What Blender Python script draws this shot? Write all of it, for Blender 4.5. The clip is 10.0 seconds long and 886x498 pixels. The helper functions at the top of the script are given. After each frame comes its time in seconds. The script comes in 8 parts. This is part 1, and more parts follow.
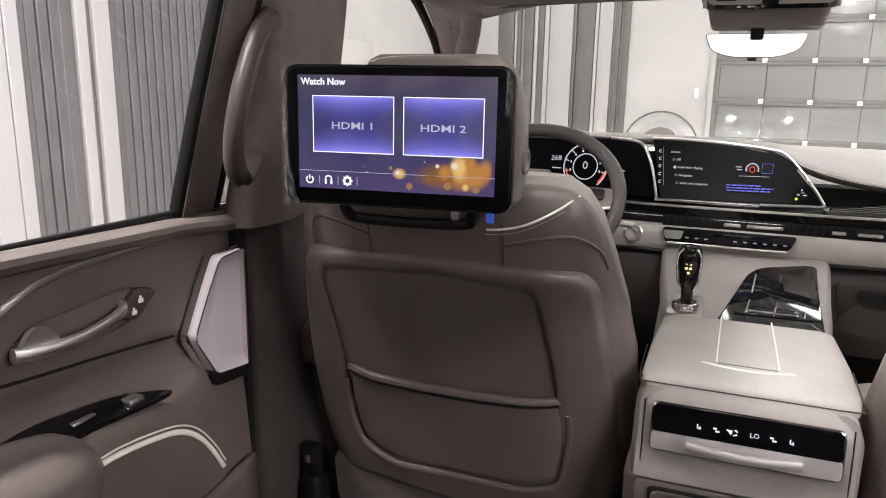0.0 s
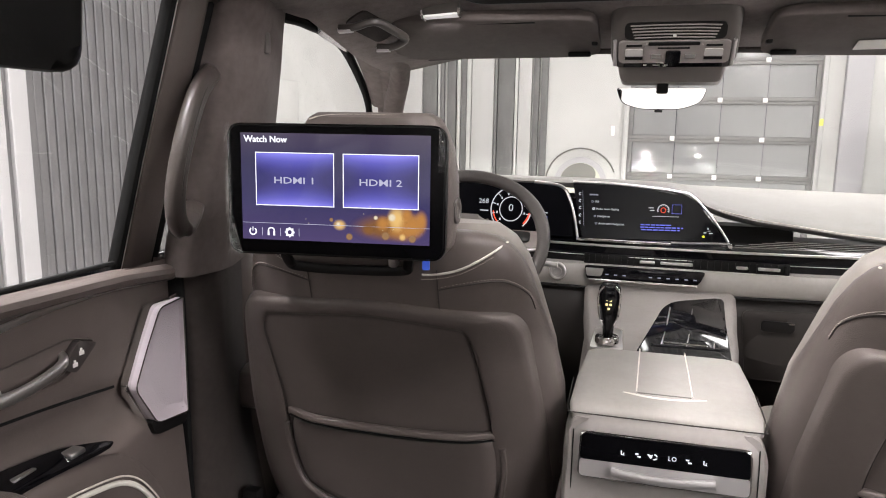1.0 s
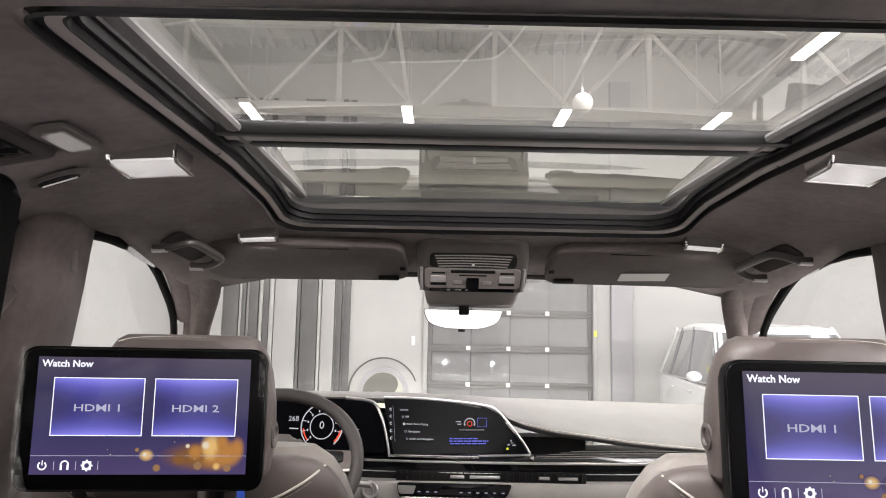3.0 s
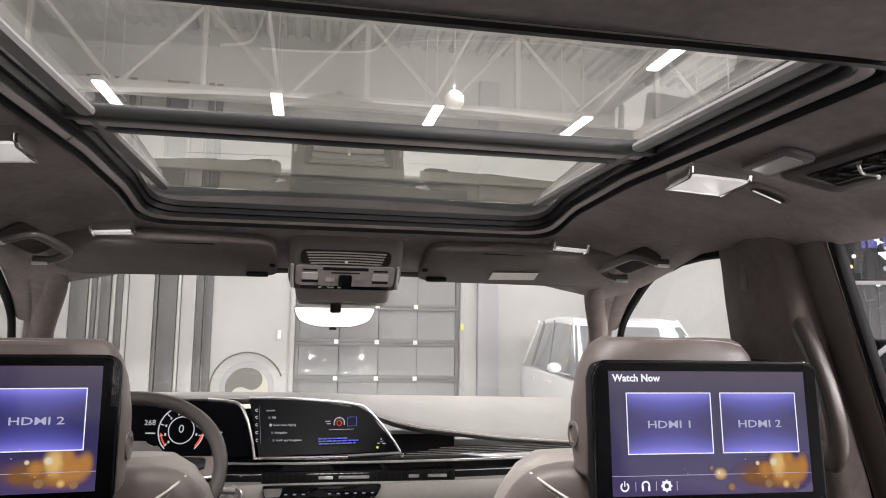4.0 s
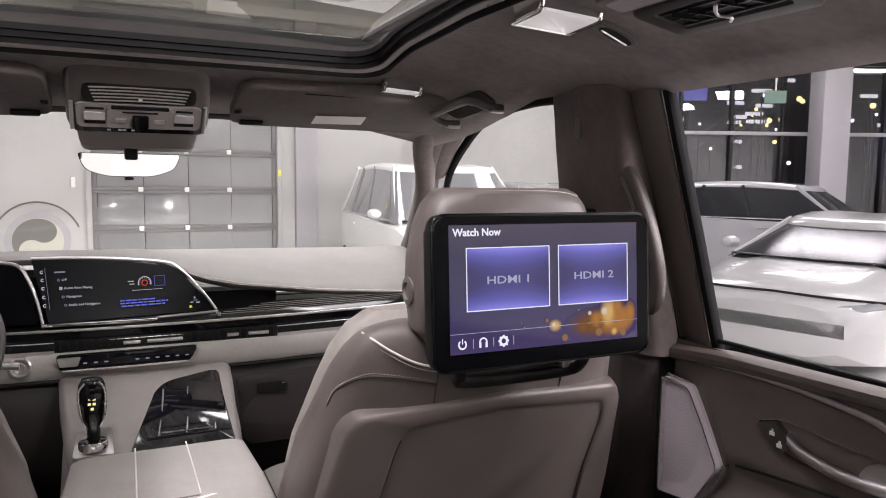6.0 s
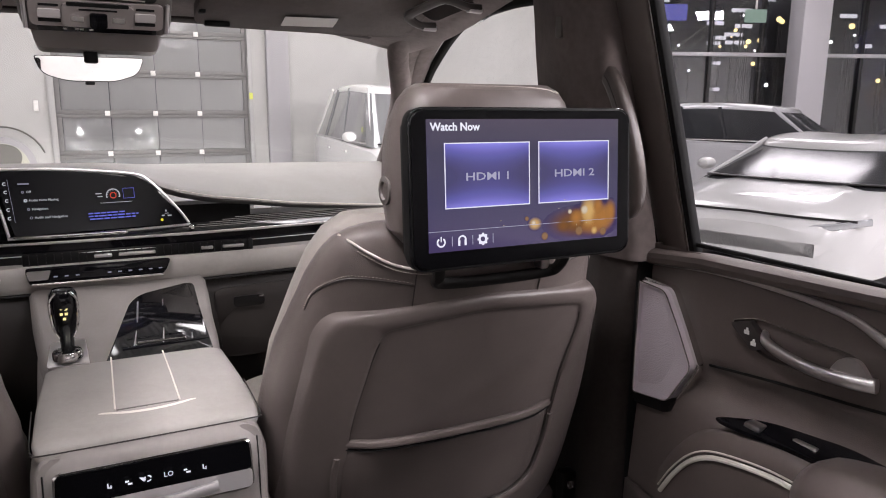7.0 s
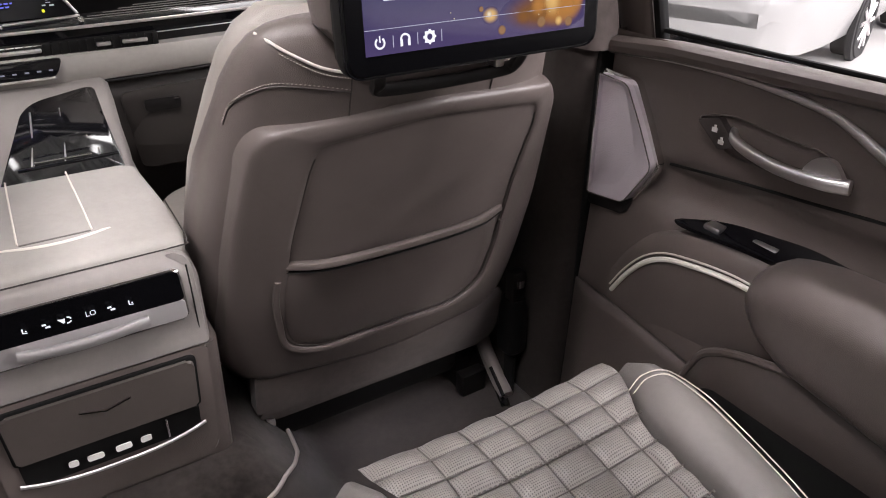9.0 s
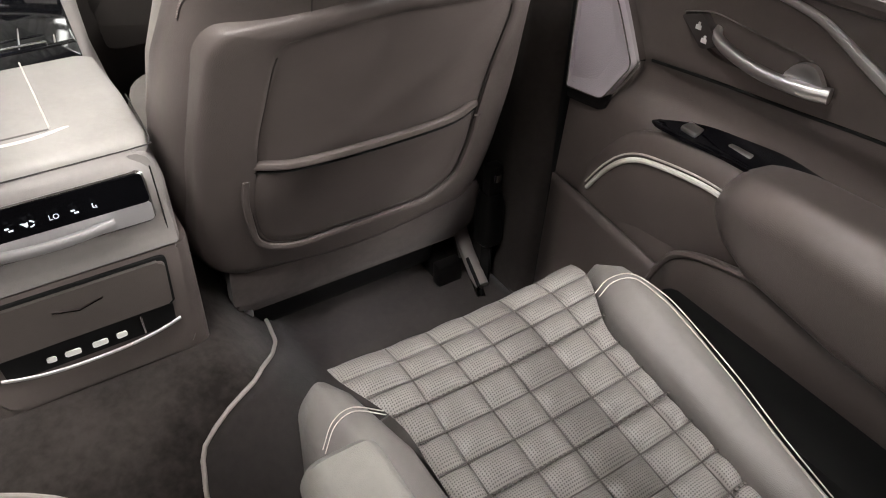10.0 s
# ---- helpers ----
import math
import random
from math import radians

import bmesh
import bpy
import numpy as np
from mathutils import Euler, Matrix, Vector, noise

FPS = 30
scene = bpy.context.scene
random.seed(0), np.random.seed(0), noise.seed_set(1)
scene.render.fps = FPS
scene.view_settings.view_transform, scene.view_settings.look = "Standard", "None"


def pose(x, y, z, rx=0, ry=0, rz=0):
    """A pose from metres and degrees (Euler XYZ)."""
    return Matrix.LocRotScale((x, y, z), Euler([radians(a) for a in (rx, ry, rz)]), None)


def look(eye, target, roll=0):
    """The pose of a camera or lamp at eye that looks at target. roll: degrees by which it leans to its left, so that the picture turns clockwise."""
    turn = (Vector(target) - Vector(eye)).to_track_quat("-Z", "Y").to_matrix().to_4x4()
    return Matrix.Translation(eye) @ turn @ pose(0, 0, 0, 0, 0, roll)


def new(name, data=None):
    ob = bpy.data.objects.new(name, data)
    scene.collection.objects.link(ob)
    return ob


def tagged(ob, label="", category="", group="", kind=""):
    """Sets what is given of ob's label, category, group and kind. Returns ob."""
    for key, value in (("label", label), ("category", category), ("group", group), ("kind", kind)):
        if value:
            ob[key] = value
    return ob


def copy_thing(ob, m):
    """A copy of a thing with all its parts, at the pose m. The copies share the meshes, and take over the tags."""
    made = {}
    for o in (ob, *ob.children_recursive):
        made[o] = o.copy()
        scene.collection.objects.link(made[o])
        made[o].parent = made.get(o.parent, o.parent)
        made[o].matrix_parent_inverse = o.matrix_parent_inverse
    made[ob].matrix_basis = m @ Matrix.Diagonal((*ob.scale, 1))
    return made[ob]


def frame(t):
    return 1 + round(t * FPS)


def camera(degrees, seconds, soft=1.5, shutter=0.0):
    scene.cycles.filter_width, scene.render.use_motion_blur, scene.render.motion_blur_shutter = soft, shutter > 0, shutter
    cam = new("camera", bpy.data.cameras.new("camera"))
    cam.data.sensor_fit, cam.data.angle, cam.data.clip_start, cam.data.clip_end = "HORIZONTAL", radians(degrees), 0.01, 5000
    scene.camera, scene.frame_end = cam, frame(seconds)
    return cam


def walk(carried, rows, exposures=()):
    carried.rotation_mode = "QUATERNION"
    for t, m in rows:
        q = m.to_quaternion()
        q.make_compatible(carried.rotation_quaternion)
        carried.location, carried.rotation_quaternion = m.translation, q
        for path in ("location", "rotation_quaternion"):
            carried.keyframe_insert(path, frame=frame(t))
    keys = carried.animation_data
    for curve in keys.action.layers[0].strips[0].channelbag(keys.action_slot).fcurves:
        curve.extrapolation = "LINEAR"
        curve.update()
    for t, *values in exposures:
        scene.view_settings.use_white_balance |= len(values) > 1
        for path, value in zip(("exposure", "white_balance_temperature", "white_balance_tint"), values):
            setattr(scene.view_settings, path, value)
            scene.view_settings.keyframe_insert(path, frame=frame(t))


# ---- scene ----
cam = camera(63.3, 10.0, soft=1.0)
PATH = [
    (0, (-0.065, 0.16, 1.574), (-0.761, 1.983, 1.134), 1.0),
    (0.5, (-0.067, 0.136, 1.587), (-0.692, 1.991, 1.174), 0.8),
    (1, (-0.059, 0.103, 1.6), (-0.572, 2.006, 1.259), 0.9),
    (1.5, (-0.051, 0.079, 1.605), (-0.44, 2.037, 1.488), 0.9),
    (2, (-0.047, 0.058, 1.605), (-0.319, 2.034, 1.745), 1.1),
    (3.5, (-0.088, 0.069, 1.628), (0.089, 2.046, 1.876), 1.1),
    (4, (-0.085, 0.081, 1.631), (0.282, 2.034, 1.86), 0.9),
    (4.5, (-0.079, 0.107, 1.632), (0.474, 2.021, 1.798), 0.8),
    (5, (-0.075, 0.148, 1.639), (0.628, 2.019, 1.698), 0.8),
    (5.5, (-0.074, 0.179, 1.643), (0.727, 2.01, 1.578), 0.8),
    (6.8, (-0.058, 0.198, 1.61), (0.824, 1.957, 1.252), 0.6),
    (7, (-0.062, 0.204, 1.601), (0.829, 1.951, 1.209), 0.5),
    (7.5, (-0.064, 0.219, 1.59), (0.832, 1.932, 1.078), 0.4),
    (8, (-0.055, 0.233, 1.585), (0.847, 1.893, 0.929), 0.2),
    (8.5, (-0.035, 0.266, 1.591), (0.887, 1.848, 0.788), -0.0),
    (9, (-0.015, 0.309, 1.602), (0.924, 1.793, 0.644), 0.2),
    (9.5, (0.0, 0.329, 1.614), (0.921, 1.714, 0.503), 0.8),
    (10, (0.024, 0.319, 1.633), (0.879, 1.62, 0.378), 1.3),
]
# the film brightens and cools a little as it turns from the bright hall to the dark floor
STOPS = [(0, 0.60, 6550, 10), (1, 0.70, 6520, 10), (2, 0.64, 6500, 11), (3.5, 0.46, 6500, 11), (5.5, 0.22, 6450, 14), (7.5, 0.20, 6420, 16), (8.5, 0.36, 6450, 16), (9.2, 0.50, 6500, 12), (10, 0.66, 6550, 7)]
walk(cam, [(t, look(eye, target, roll)) for t, eye, target, roll in PATH], STOPS)
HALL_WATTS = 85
REAR_FILL_WATTS = 640
SIDE_FILL_WATTS = 1450
ROW_WATTS = 90
BEAM_WATTS = 420
COURTESY_WATTS = 0.15

# ---- world and lamps ----
world = bpy.data.worlds.new("world")
scene.world = world
world.use_nodes = True
bg = world.node_tree.nodes["Background"]
bg.inputs[0].default_value = (0.01, 0.012, 0.02, 1)
bg.inputs[1].default_value = 1.0


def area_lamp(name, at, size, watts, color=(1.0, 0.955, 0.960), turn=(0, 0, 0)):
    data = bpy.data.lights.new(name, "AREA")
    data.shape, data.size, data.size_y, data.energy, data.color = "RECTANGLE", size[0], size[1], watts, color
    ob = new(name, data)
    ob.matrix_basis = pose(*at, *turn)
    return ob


# ---- materials ----
def material(name, color, rough=0.5, metal=0.0, coat=0.0, spec=0.5, sheen=0.0):
    m = bpy.data.materials.new(name)
    m.use_nodes = True
    b = m.node_tree.nodes["Principled BSDF"]
    b.inputs["Base Color"].default_value = (*color, 1)
    b.inputs["Roughness"].default_value = rough
    b.inputs["Metallic"].default_value = metal
    b.inputs["Coat Weight"].default_value = coat
    b.inputs["Coat Roughness"].default_value = 0.05
    b.inputs["Specular IOR Level"].default_value = spec
    b.inputs["Sheen Weight"].default_value = sheen
    return m


def node(m, kind, **values):
    n = m.node_tree.nodes.new(kind)
    for key, value in values.items():
        n.inputs[key.replace("_", " ")].default_value = value
    return n


def link(m, a, b):
    m.node_tree.links.new(a, b)


def varied(m, color, dark, scale, detail=4.0, low=0.35, high=0.7, vector=None):
    """Two-scale colour variation between dark and color."""
    b = m.node_tree.nodes["Principled BSDF"]
    co = node(m, "ShaderNodeTexCoord")
    big = node(m, "ShaderNodeTexNoise", Scale=scale, Detail=detail, Roughness=0.6)
    small = node(m, "ShaderNodeTexNoise", Scale=scale * 14, Detail=3.0)
    mix = node(m, "ShaderNodeMath")
    mix.operation = "MULTIPLY_ADD"
    mix.inputs[1].default_value = 0.35
    ramp = node(m, "ShaderNodeValToRGB")
    ramp.color_ramp.elements[0].position, ramp.color_ramp.elements[1].position = low, high
    ramp.color_ramp.elements[0].color, ramp.color_ramp.elements[1].color = (*dark, 1), (*color, 1)
    sub = node(m, "ShaderNodeMath")
    sub.operation = "SUBTRACT"
    sub.inputs[1].default_value = 0.175
    link(m, co.outputs["Object"], big.inputs["Vector"])
    link(m, co.outputs["Object"], small.inputs["Vector"])
    link(m, small.outputs["Fac"], mix.inputs[0])
    link(m, big.outputs["Fac"], mix.inputs[2])
    link(m, mix.outputs[0], sub.inputs[0])
    link(m, sub.outputs[0], ramp.inputs[0])
    link(m, ramp.outputs[0], b.inputs["Base Color"])
    return co


def bumped(m, kind="noise", scale=400.0, strength=0.2, distance=0.001):
    b = m.node_tree.nodes["Principled BSDF"]
    co = node(m, "ShaderNodeTexCoord")
    if kind == "noise":
        tex = node(m, "ShaderNodeTexNoise", Scale=scale, Detail=3.0)
        out = tex.outputs["Fac"]
    else:
        tex = node(m, "ShaderNodeTexVoronoi", Scale=scale)
        out = tex.outputs["Distance"]
    bump = node(m, "ShaderNodeBump", Strength=strength, Distance=distance)
    link(m, co.outputs["Object"], tex.inputs["Vector"])
    link(m, out, bump.inputs["Height"])
    link(m, bump.outputs[0], b.inputs["Normal"])
    return m


def leather(name, color, rough=0.42):
    m = material(name, color, rough, spec=0.45)
    varied(m, color, tuple(c * 0.86 for c in color), 9.0)
    bumped(m, "voronoi", 900.0, 0.35, 0.0006)
    return m


def suede(name, color, dark):
    m = material(name, color, 0.95, spec=0.12, sheen=0.10)
    varied(m, color, dark, 5.5, 5.0, 0.32, 0.68)
    bumped(m, "noise", 1400.0, 0.4, 0.0008)
    return m


def glow(name, color, strength):
    m = bpy.data.materials.new(name)
    m.use_nodes = True
    m.node_tree.nodes.clear()
    e = node(m, "ShaderNodeEmission")
    e.inputs[0].default_value, e.inputs[1].default_value = (*color, 1), strength
    out = node(m, "ShaderNodeOutputMaterial")
    link(m, e.outputs[0], out.inputs[0])
    return m


def pane_glass(name, tint, gloss=1.0, rough=0.0):
    m = bpy.data.materials.new(name)
    m.use_nodes = True
    m.node_tree.nodes.clear()
    clear = node(m, "ShaderNodeBsdfTransparent")
    clear.inputs[0].default_value = (*tint, 1)
    shine = node(m, "ShaderNodeBsdfGlossy")
    shine.inputs["Roughness"].default_value = rough
    face = node(m, "ShaderNodeLayerWeight")
    face.inputs[0].default_value = 0.5
    fres = node(m, "ShaderNodeMath")
    fres.operation = "POWER"
    fres.inputs[1].default_value = 5.0
    link(m, face.outputs["Facing"], fres.inputs[0])
    scale = node(m, "ShaderNodeMath")
    scale.operation = "MULTIPLY_ADD"
    scale.inputs[1].default_value, scale.inputs[2].default_value = 0.9 * gloss, 0.05 * gloss
    mix = node(m, "ShaderNodeMixShader")
    out = node(m, "ShaderNodeOutputMaterial")
    link(m, fres.outputs[0], scale.inputs[0])
    link(m, scale.outputs[0], mix.inputs[0])
    link(m, clear.outputs[0], mix.inputs[1])
    link(m, shine.outputs[0], mix.inputs[2])
    link(m, mix.outputs[0], out.inputs[0])
    return m


def veiled(m, share):
    """Mixes a patchy translucent veil into a pane, for the hazy reflections on it."""
    out = [n for n in m.node_tree.nodes if n.type == "OUTPUT_MATERIAL"][0]
    pane = out.inputs[0].links[0].from_socket
    co = node(m, "ShaderNodeTexCoord")
    spots = node(m, "ShaderNodeTexNoise", Scale=2.6, Detail=5.0, Roughness=0.65)
    amount = node(m, "ShaderNodeMapRange")
    amount.inputs[1].default_value, amount.inputs[2].default_value = 0.35, 0.68
    amount.inputs[3].default_value, amount.inputs[4].default_value = share * 0.35, share * 1.5
    film = node(m, "ShaderNodeBsdfTranslucent")
    film.inputs[0].default_value = (0.85, 0.85, 0.82, 1)
    mix = node(m, "ShaderNodeMixShader")
    link(m, co.outputs["Object"], spots.inputs["Vector"])
    link(m, spots.outputs["Fac"], amount.inputs[0])
    link(m, amount.outputs[0], mix.inputs[0])
    link(m, pane, mix.inputs[1])
    link(m, film.outputs[0], mix.inputs[2])
    link(m, mix.outputs[0], out.inputs[0])
    return m


DARK = leather("dark_leather", (0.122, 0.102, 0.094), 0.31)
DARK2 = leather("dark_leather_panel", (0.108, 0.090, 0.083), 0.31)
DOORVINYL = leather("door_vinyl", (0.112, 0.092, 0.084), 0.33)
LIGHT = leather("light_leather", (0.335, 0.318, 0.295), 0.40)
CONSOLE = leather("console_leather", (0.225, 0.207, 0.195), 0.40)
DASHPAD = leather("dash_pad", (0.205, 0.197, 0.185), 0.5)
SUEDE = suede("headliner_suede", (0.195, 0.165, 0.158), (0.110, 0.092, 0.087))
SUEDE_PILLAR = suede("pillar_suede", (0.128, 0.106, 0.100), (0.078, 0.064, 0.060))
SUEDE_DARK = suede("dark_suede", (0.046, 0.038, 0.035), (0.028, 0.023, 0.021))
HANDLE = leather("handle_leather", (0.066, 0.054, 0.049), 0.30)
FRAMEVINYL = leather("frame_vinyl", (0.105, 0.086, 0.078), 0.42)
CARPET = suede("carpet", (0.058, 0.049, 0.045), (0.017, 0.014, 0.013))
MAT = suede("mat_carpet", (0.050, 0.043, 0.041), (0.032, 0.028, 0.027))
BLACK = material("black_plastic", (0.005, 0.005, 0.005), 0.5, spec=0.2)
bumped(BLACK, "noise", 900.0, 0.15, 0.0005)
SATIN_BLACK = material("satin_black", (0.007, 0.0065, 0.0065), 0.4, spec=0.25)
TAUPE = material("taupe_plastic", (0.23, 0.205, 0.195), 0.4)
PIANO = material("piano_black", (0.004, 0.004, 0.005), 0.07, spec=0.42)
MONITOR_GLASS = material("monitor_glass", (0.002, 0.002, 0.0025), 0.18, spec=0.08)
RAIL_MATT = material("matt_rail", (0.16, 0.155, 0.15), 0.55, spec=0.3)
VENTTRIM = material("vent_trim", (0.045, 0.038, 0.036), 0.5, spec=0.3)
GRIPTRIM = material("grip_trim", (0.060, 0.052, 0.048), 0.35)
GREYTRIM = material("grey_trim", (0.10, 0.088, 0.082), 0.5)
CHROME = material("chrome", (0.80, 0.79, 0.78), 0.12, metal=1.0)
SATIN = material("satin_aluminium", (0.80, 0.78, 0.77), 0.30, metal=1.0)
SILVER = material("silver_trim", (0.62, 0.60, 0.60), 0.4, metal=0.8)
GRILLE = material("speaker_grille", (0.62, 0.56, 0.60), 0.38, metal=0.3)
bumped(GRILLE, "voronoi", 620.0, 0.9, 0.0012)
STITCH = material("pale_stitch", (0.62, 0.58, 0.52), 0.8)
STITCH_DIM = material("greige_stitch", (0.36, 0.32, 0.285), 0.8)
PIPING = material("pale_piping", (0.70, 0.67, 0.61), 0.55)
WHITE = material("white_plastic", (0.75, 0.73, 0.70), 0.35)
LENS = material("lamp_lens", (0.45, 0.43, 0.42), 0.25, coat=0.5)
LIT_LENS = material("lit_lamp_lens", (0.72, 0.70, 0.68), 0.3, coat=0.5)
LIT_LENS.node_tree.nodes["Principled BSDF"].inputs["Emission Color"].default_value = (1.0, 0.97, 0.96, 1)
LIT_LENS.node_tree.nodes["Principled BSDF"].inputs["Emission Strength"].default_value = 0.28
MIRROR = material("mirror_glass", (0.95, 0.95, 0.95), 0.02, metal=1.0)
GLASS = pane_glass("clear_glass", (0.93, 0.95, 0.94), 0.55)
ROOF_GLASS = veiled(pane_glass("roof_glass", (0.66, 0.655, 0.62), 1.4), 0.024)
FRONT_ROOF_GLASS = veiled(pane_glass("front_roof_glass", (0.32, 0.32, 0.27), 1.8), 0.014)
SIDE_GLASS = pane_glass("side_glass", (0.80, 0.80, 0.82), 0.8)
RUBBER = material("rubber_seal", (0.006, 0.006, 0.006), 0.75, spec=0.2)
CREASE_TRIM = material("trim_crease", (0.03, 0.025, 0.023), 0.7)
TYRE = material("tyre", (0.02, 0.02, 0.02), 0.8)


# ---- mesh helpers ----
def grid_mesh(rows, closed=False):
    """A quad sheet through rows of points; closed joins each row's end to its start."""
    bm = bmesh.new()
    vs = [[bm.verts.new(p) for p in row] for row in rows]
    for a, b in zip(vs, vs[1:]):
        n = len(a)
        for i in range(n if closed else n - 1):
            j = (i + 1) % n
            bm.faces.new((a[i], a[j], b[j], b[i]))
    return bm, vs


def loft(rings, caps=True):
    bm, vs = grid_mesh(rings, True)
    if caps:
        bm.faces.new(vs[0][::-1])
        bm.faces.new(vs[-1])
    bmesh.ops.recalc_face_normals(bm, faces=bm.faces)
    return bm


def oval(cx, cy, z, hx, hy, power=3.0, count=36):
    """A rounded-box ring in a level plane."""
    ring = []
    for i in range(count):
        a = 2 * math.pi * i / count
        c, s = math.cos(a), math.sin(a)
        ring.append((cx + hx * math.copysign(abs(c) ** (2 / power), c), cy + hy * math.copysign(abs(s) ** (2 / power), s), z))
    return ring


def rbox(x0, x1, y0, y1, z0, z1, r=0.004, seg=2):
    bm = bmesh.new()
    bmesh.ops.create_cube(bm, size=1.0)
    for v in bm.verts:
        v.co = Vector((x0 if v.co.x < 0 else x1, y0 if v.co.y < 0 else y1, z0 if v.co.z < 0 else z1))
    if r > 0:
        bmesh.ops.bevel(bm, geom=bm.edges[:], offset=r, segments=seg, affect="EDGES", profile=0.5)
    return bm


def prism(outline, place, depth, r=0.0, seg=2):
    """Extrudes a flat outline; place maps (u, v, w) to the world, w runs from 0 to depth."""
    bm = bmesh.new()
    a = [bm.verts.new(place(u, v, 0.0)) for u, v in outline]
    b = [bm.verts.new(place(u, v, depth)) for u, v in outline]
    fa, fb = bm.faces.new(a[::-1]), bm.faces.new(b)
    n = len(a)
    for i in range(n):
        bm.faces.new((a[i], a[(i + 1) % n], b[(i + 1) % n], b[i]))
    if r > 0:
        edges = list(fa.edges) + list(fb.edges)
        bmesh.ops.bevel(bm, geom=edges, offset=r, segments=seg, affect="EDGES", profile=0.5, clamp_overlap=True)
    bmesh.ops.recalc_face_normals(bm, faces=bm.faces)
    return bm


def rounded(points, radius, steps=5):
    """A closed outline with its corners rounded; radius may be one number or one a corner."""
    out, n = [], len(points)
    for i, p in enumerate(points):
        r = radius[i] if isinstance(radius, (list, tuple)) else radius
        p, a, b = Vector(p), Vector(points[i - 1]), Vector(points[(i + 1) % n])
        da, db = (a - p), (b - p)
        k = min(r, da.length * 0.45, db.length * 0.45)
        s, e = p + da.normalized() * k, p + db.normalized() * k
        for j in range(steps + 1):
            f = j / steps
            q = s * (1 - f) ** 2 + p * 2 * f * (1 - f) + e * f * f
            out.append(tuple(q))
    return out


def smooth_path(points, per=8, closed=False):
    """Catmull-Rom through the points."""
    pts = [Vector(p) for p in points]
    n = len(pts)
    out = []
    last = n if closed else n - 1
    for i in range(last):
        if closed:
            p0, p1, p2, p3 = pts[i - 1], pts[i], pts[(i + 1) % n], pts[(i + 2) % n]
        else:
            p1, p2 = pts[i], pts[i + 1]
            p0 = pts[i - 1] if i else p1 * 2 - p2
            p3 = pts[i + 2] if i + 2 < n else p2 * 2 - p1
        for j in range(per):
            t = j / per
            out.append(0.5 * ((2 * p1) + (p2 - p0) * t + (2 * p0 - 5 * p1 + 4 * p2 - p3) * t * t + (3 * p1 - p0 - 3 * p2 + p3) * t ** 3))
    if not closed:
        out.append(pts[-1])
    return out


def sweep(path, hx, hy=None, power=2.0, sides=12, up=(0, 0, 1), closed=False, taper=None):
    """A rounded rod along a path; hx across, hy along up; taper gives a factor for each point."""
    hy = hx if hy is None else hy
    path = [Vector(p) for p in path]
    rings, n = [], len(path)
    for i, p in enumerate(path):
        a = path[i - 1] if (i or closed) else p
        b = path[(i + 1) % n] if (i + 1 < n or closed) else p
        d = (b - a).normalized()
        side = d.cross(Vector(up))
        side = side.normalized() if side.length > 1e-5 else Vector((1, 0, 0))
        top = side.cross(d).normalized()
        k = taper(i / (n - 1)) if taper else 1.0
        ring = []
        for j in range(sides):
            ang = 2 * math.pi * j / sides
            c, s = math.cos(ang), math.sin(ang)
            ring.append(p + side * hx * k * math.copysign(abs(c) ** (2 / power), c) + top * hy * k * math.copysign(abs(s) ** (2 / power), s))
        rings.append(ring)
    if closed:
        rings.append(rings[0])
        bm, _ = grid_mesh(rings, True)
        bmesh.ops.remove_doubles(bm, verts=bm.verts, dist=1e-6)
        bmesh.ops.recalc_face_normals(bm, faces=bm.faces)
        return bm
    return loft(rings)


def joined(*bms):
    out = bmesh.new()
    for bm in bms:
        me = bpy.data.meshes.new("tmp")
        bm.to_mesh(me)
        bm.free()
        out.from_mesh(me)
        bpy.data.meshes.remove(me)
    return out


def to_mesh(name, bm, mat, base=(0, 0, 0), sharp=35):
    bmesh.ops.translate(bm, verts=bm.verts, vec=-Vector(base))
    me = bpy.data.meshes.new(name)
    for f in bm.faces:
        f.smooth = True
    for e in bm.edges:
        if len(e.link_faces) == 2 and e.calc_face_angle(0) > radians(sharp):
            e.smooth = False
    bm.to_mesh(me)
    bm.free()
    me.materials.append(mat)
    return me


def thing(name, base, label, category, group="", kind=""):
    ob = new(name)
    ob.location = base
    ob.empty_display_size = 0.05
    return tagged(ob, label, category, group, kind)


def solo(name, bm, mat, label, category="", group="", kind="", sharp=35):
    """A top-level thing of one mesh."""
    return tagged(new(name, to_mesh(name, bm, mat, (0, 0, 0), sharp)), label, category, group, kind)


def root_of(ob):
    base = Vector((0, 0, 0))
    while ob:
        base += ob.location
        ob = ob.parent
    return base


def part(name, bm, mat, parent, label="", sharp=35, solid=0.0, sub=0):
    ob = new(name, to_mesh(name, bm, mat, root_of(parent), sharp))
    ob.parent = parent
    if label:
        ob["label"] = label
    if solid:
        s = ob.modifiers.new("solid", "SOLIDIFY")
        s.thickness, s.offset = solid, 0.0
    if sub:
        s = ob.modifiers.new("sub", "SUBSURF")
        s.levels = s.render_levels = sub
    return ob


MIRROR_X = Matrix.Diagonal((-1, 1, 1, 1))


def mirrored(ob):
    return copy_thing(ob, MIRROR_X @ ob.matrix_basis)


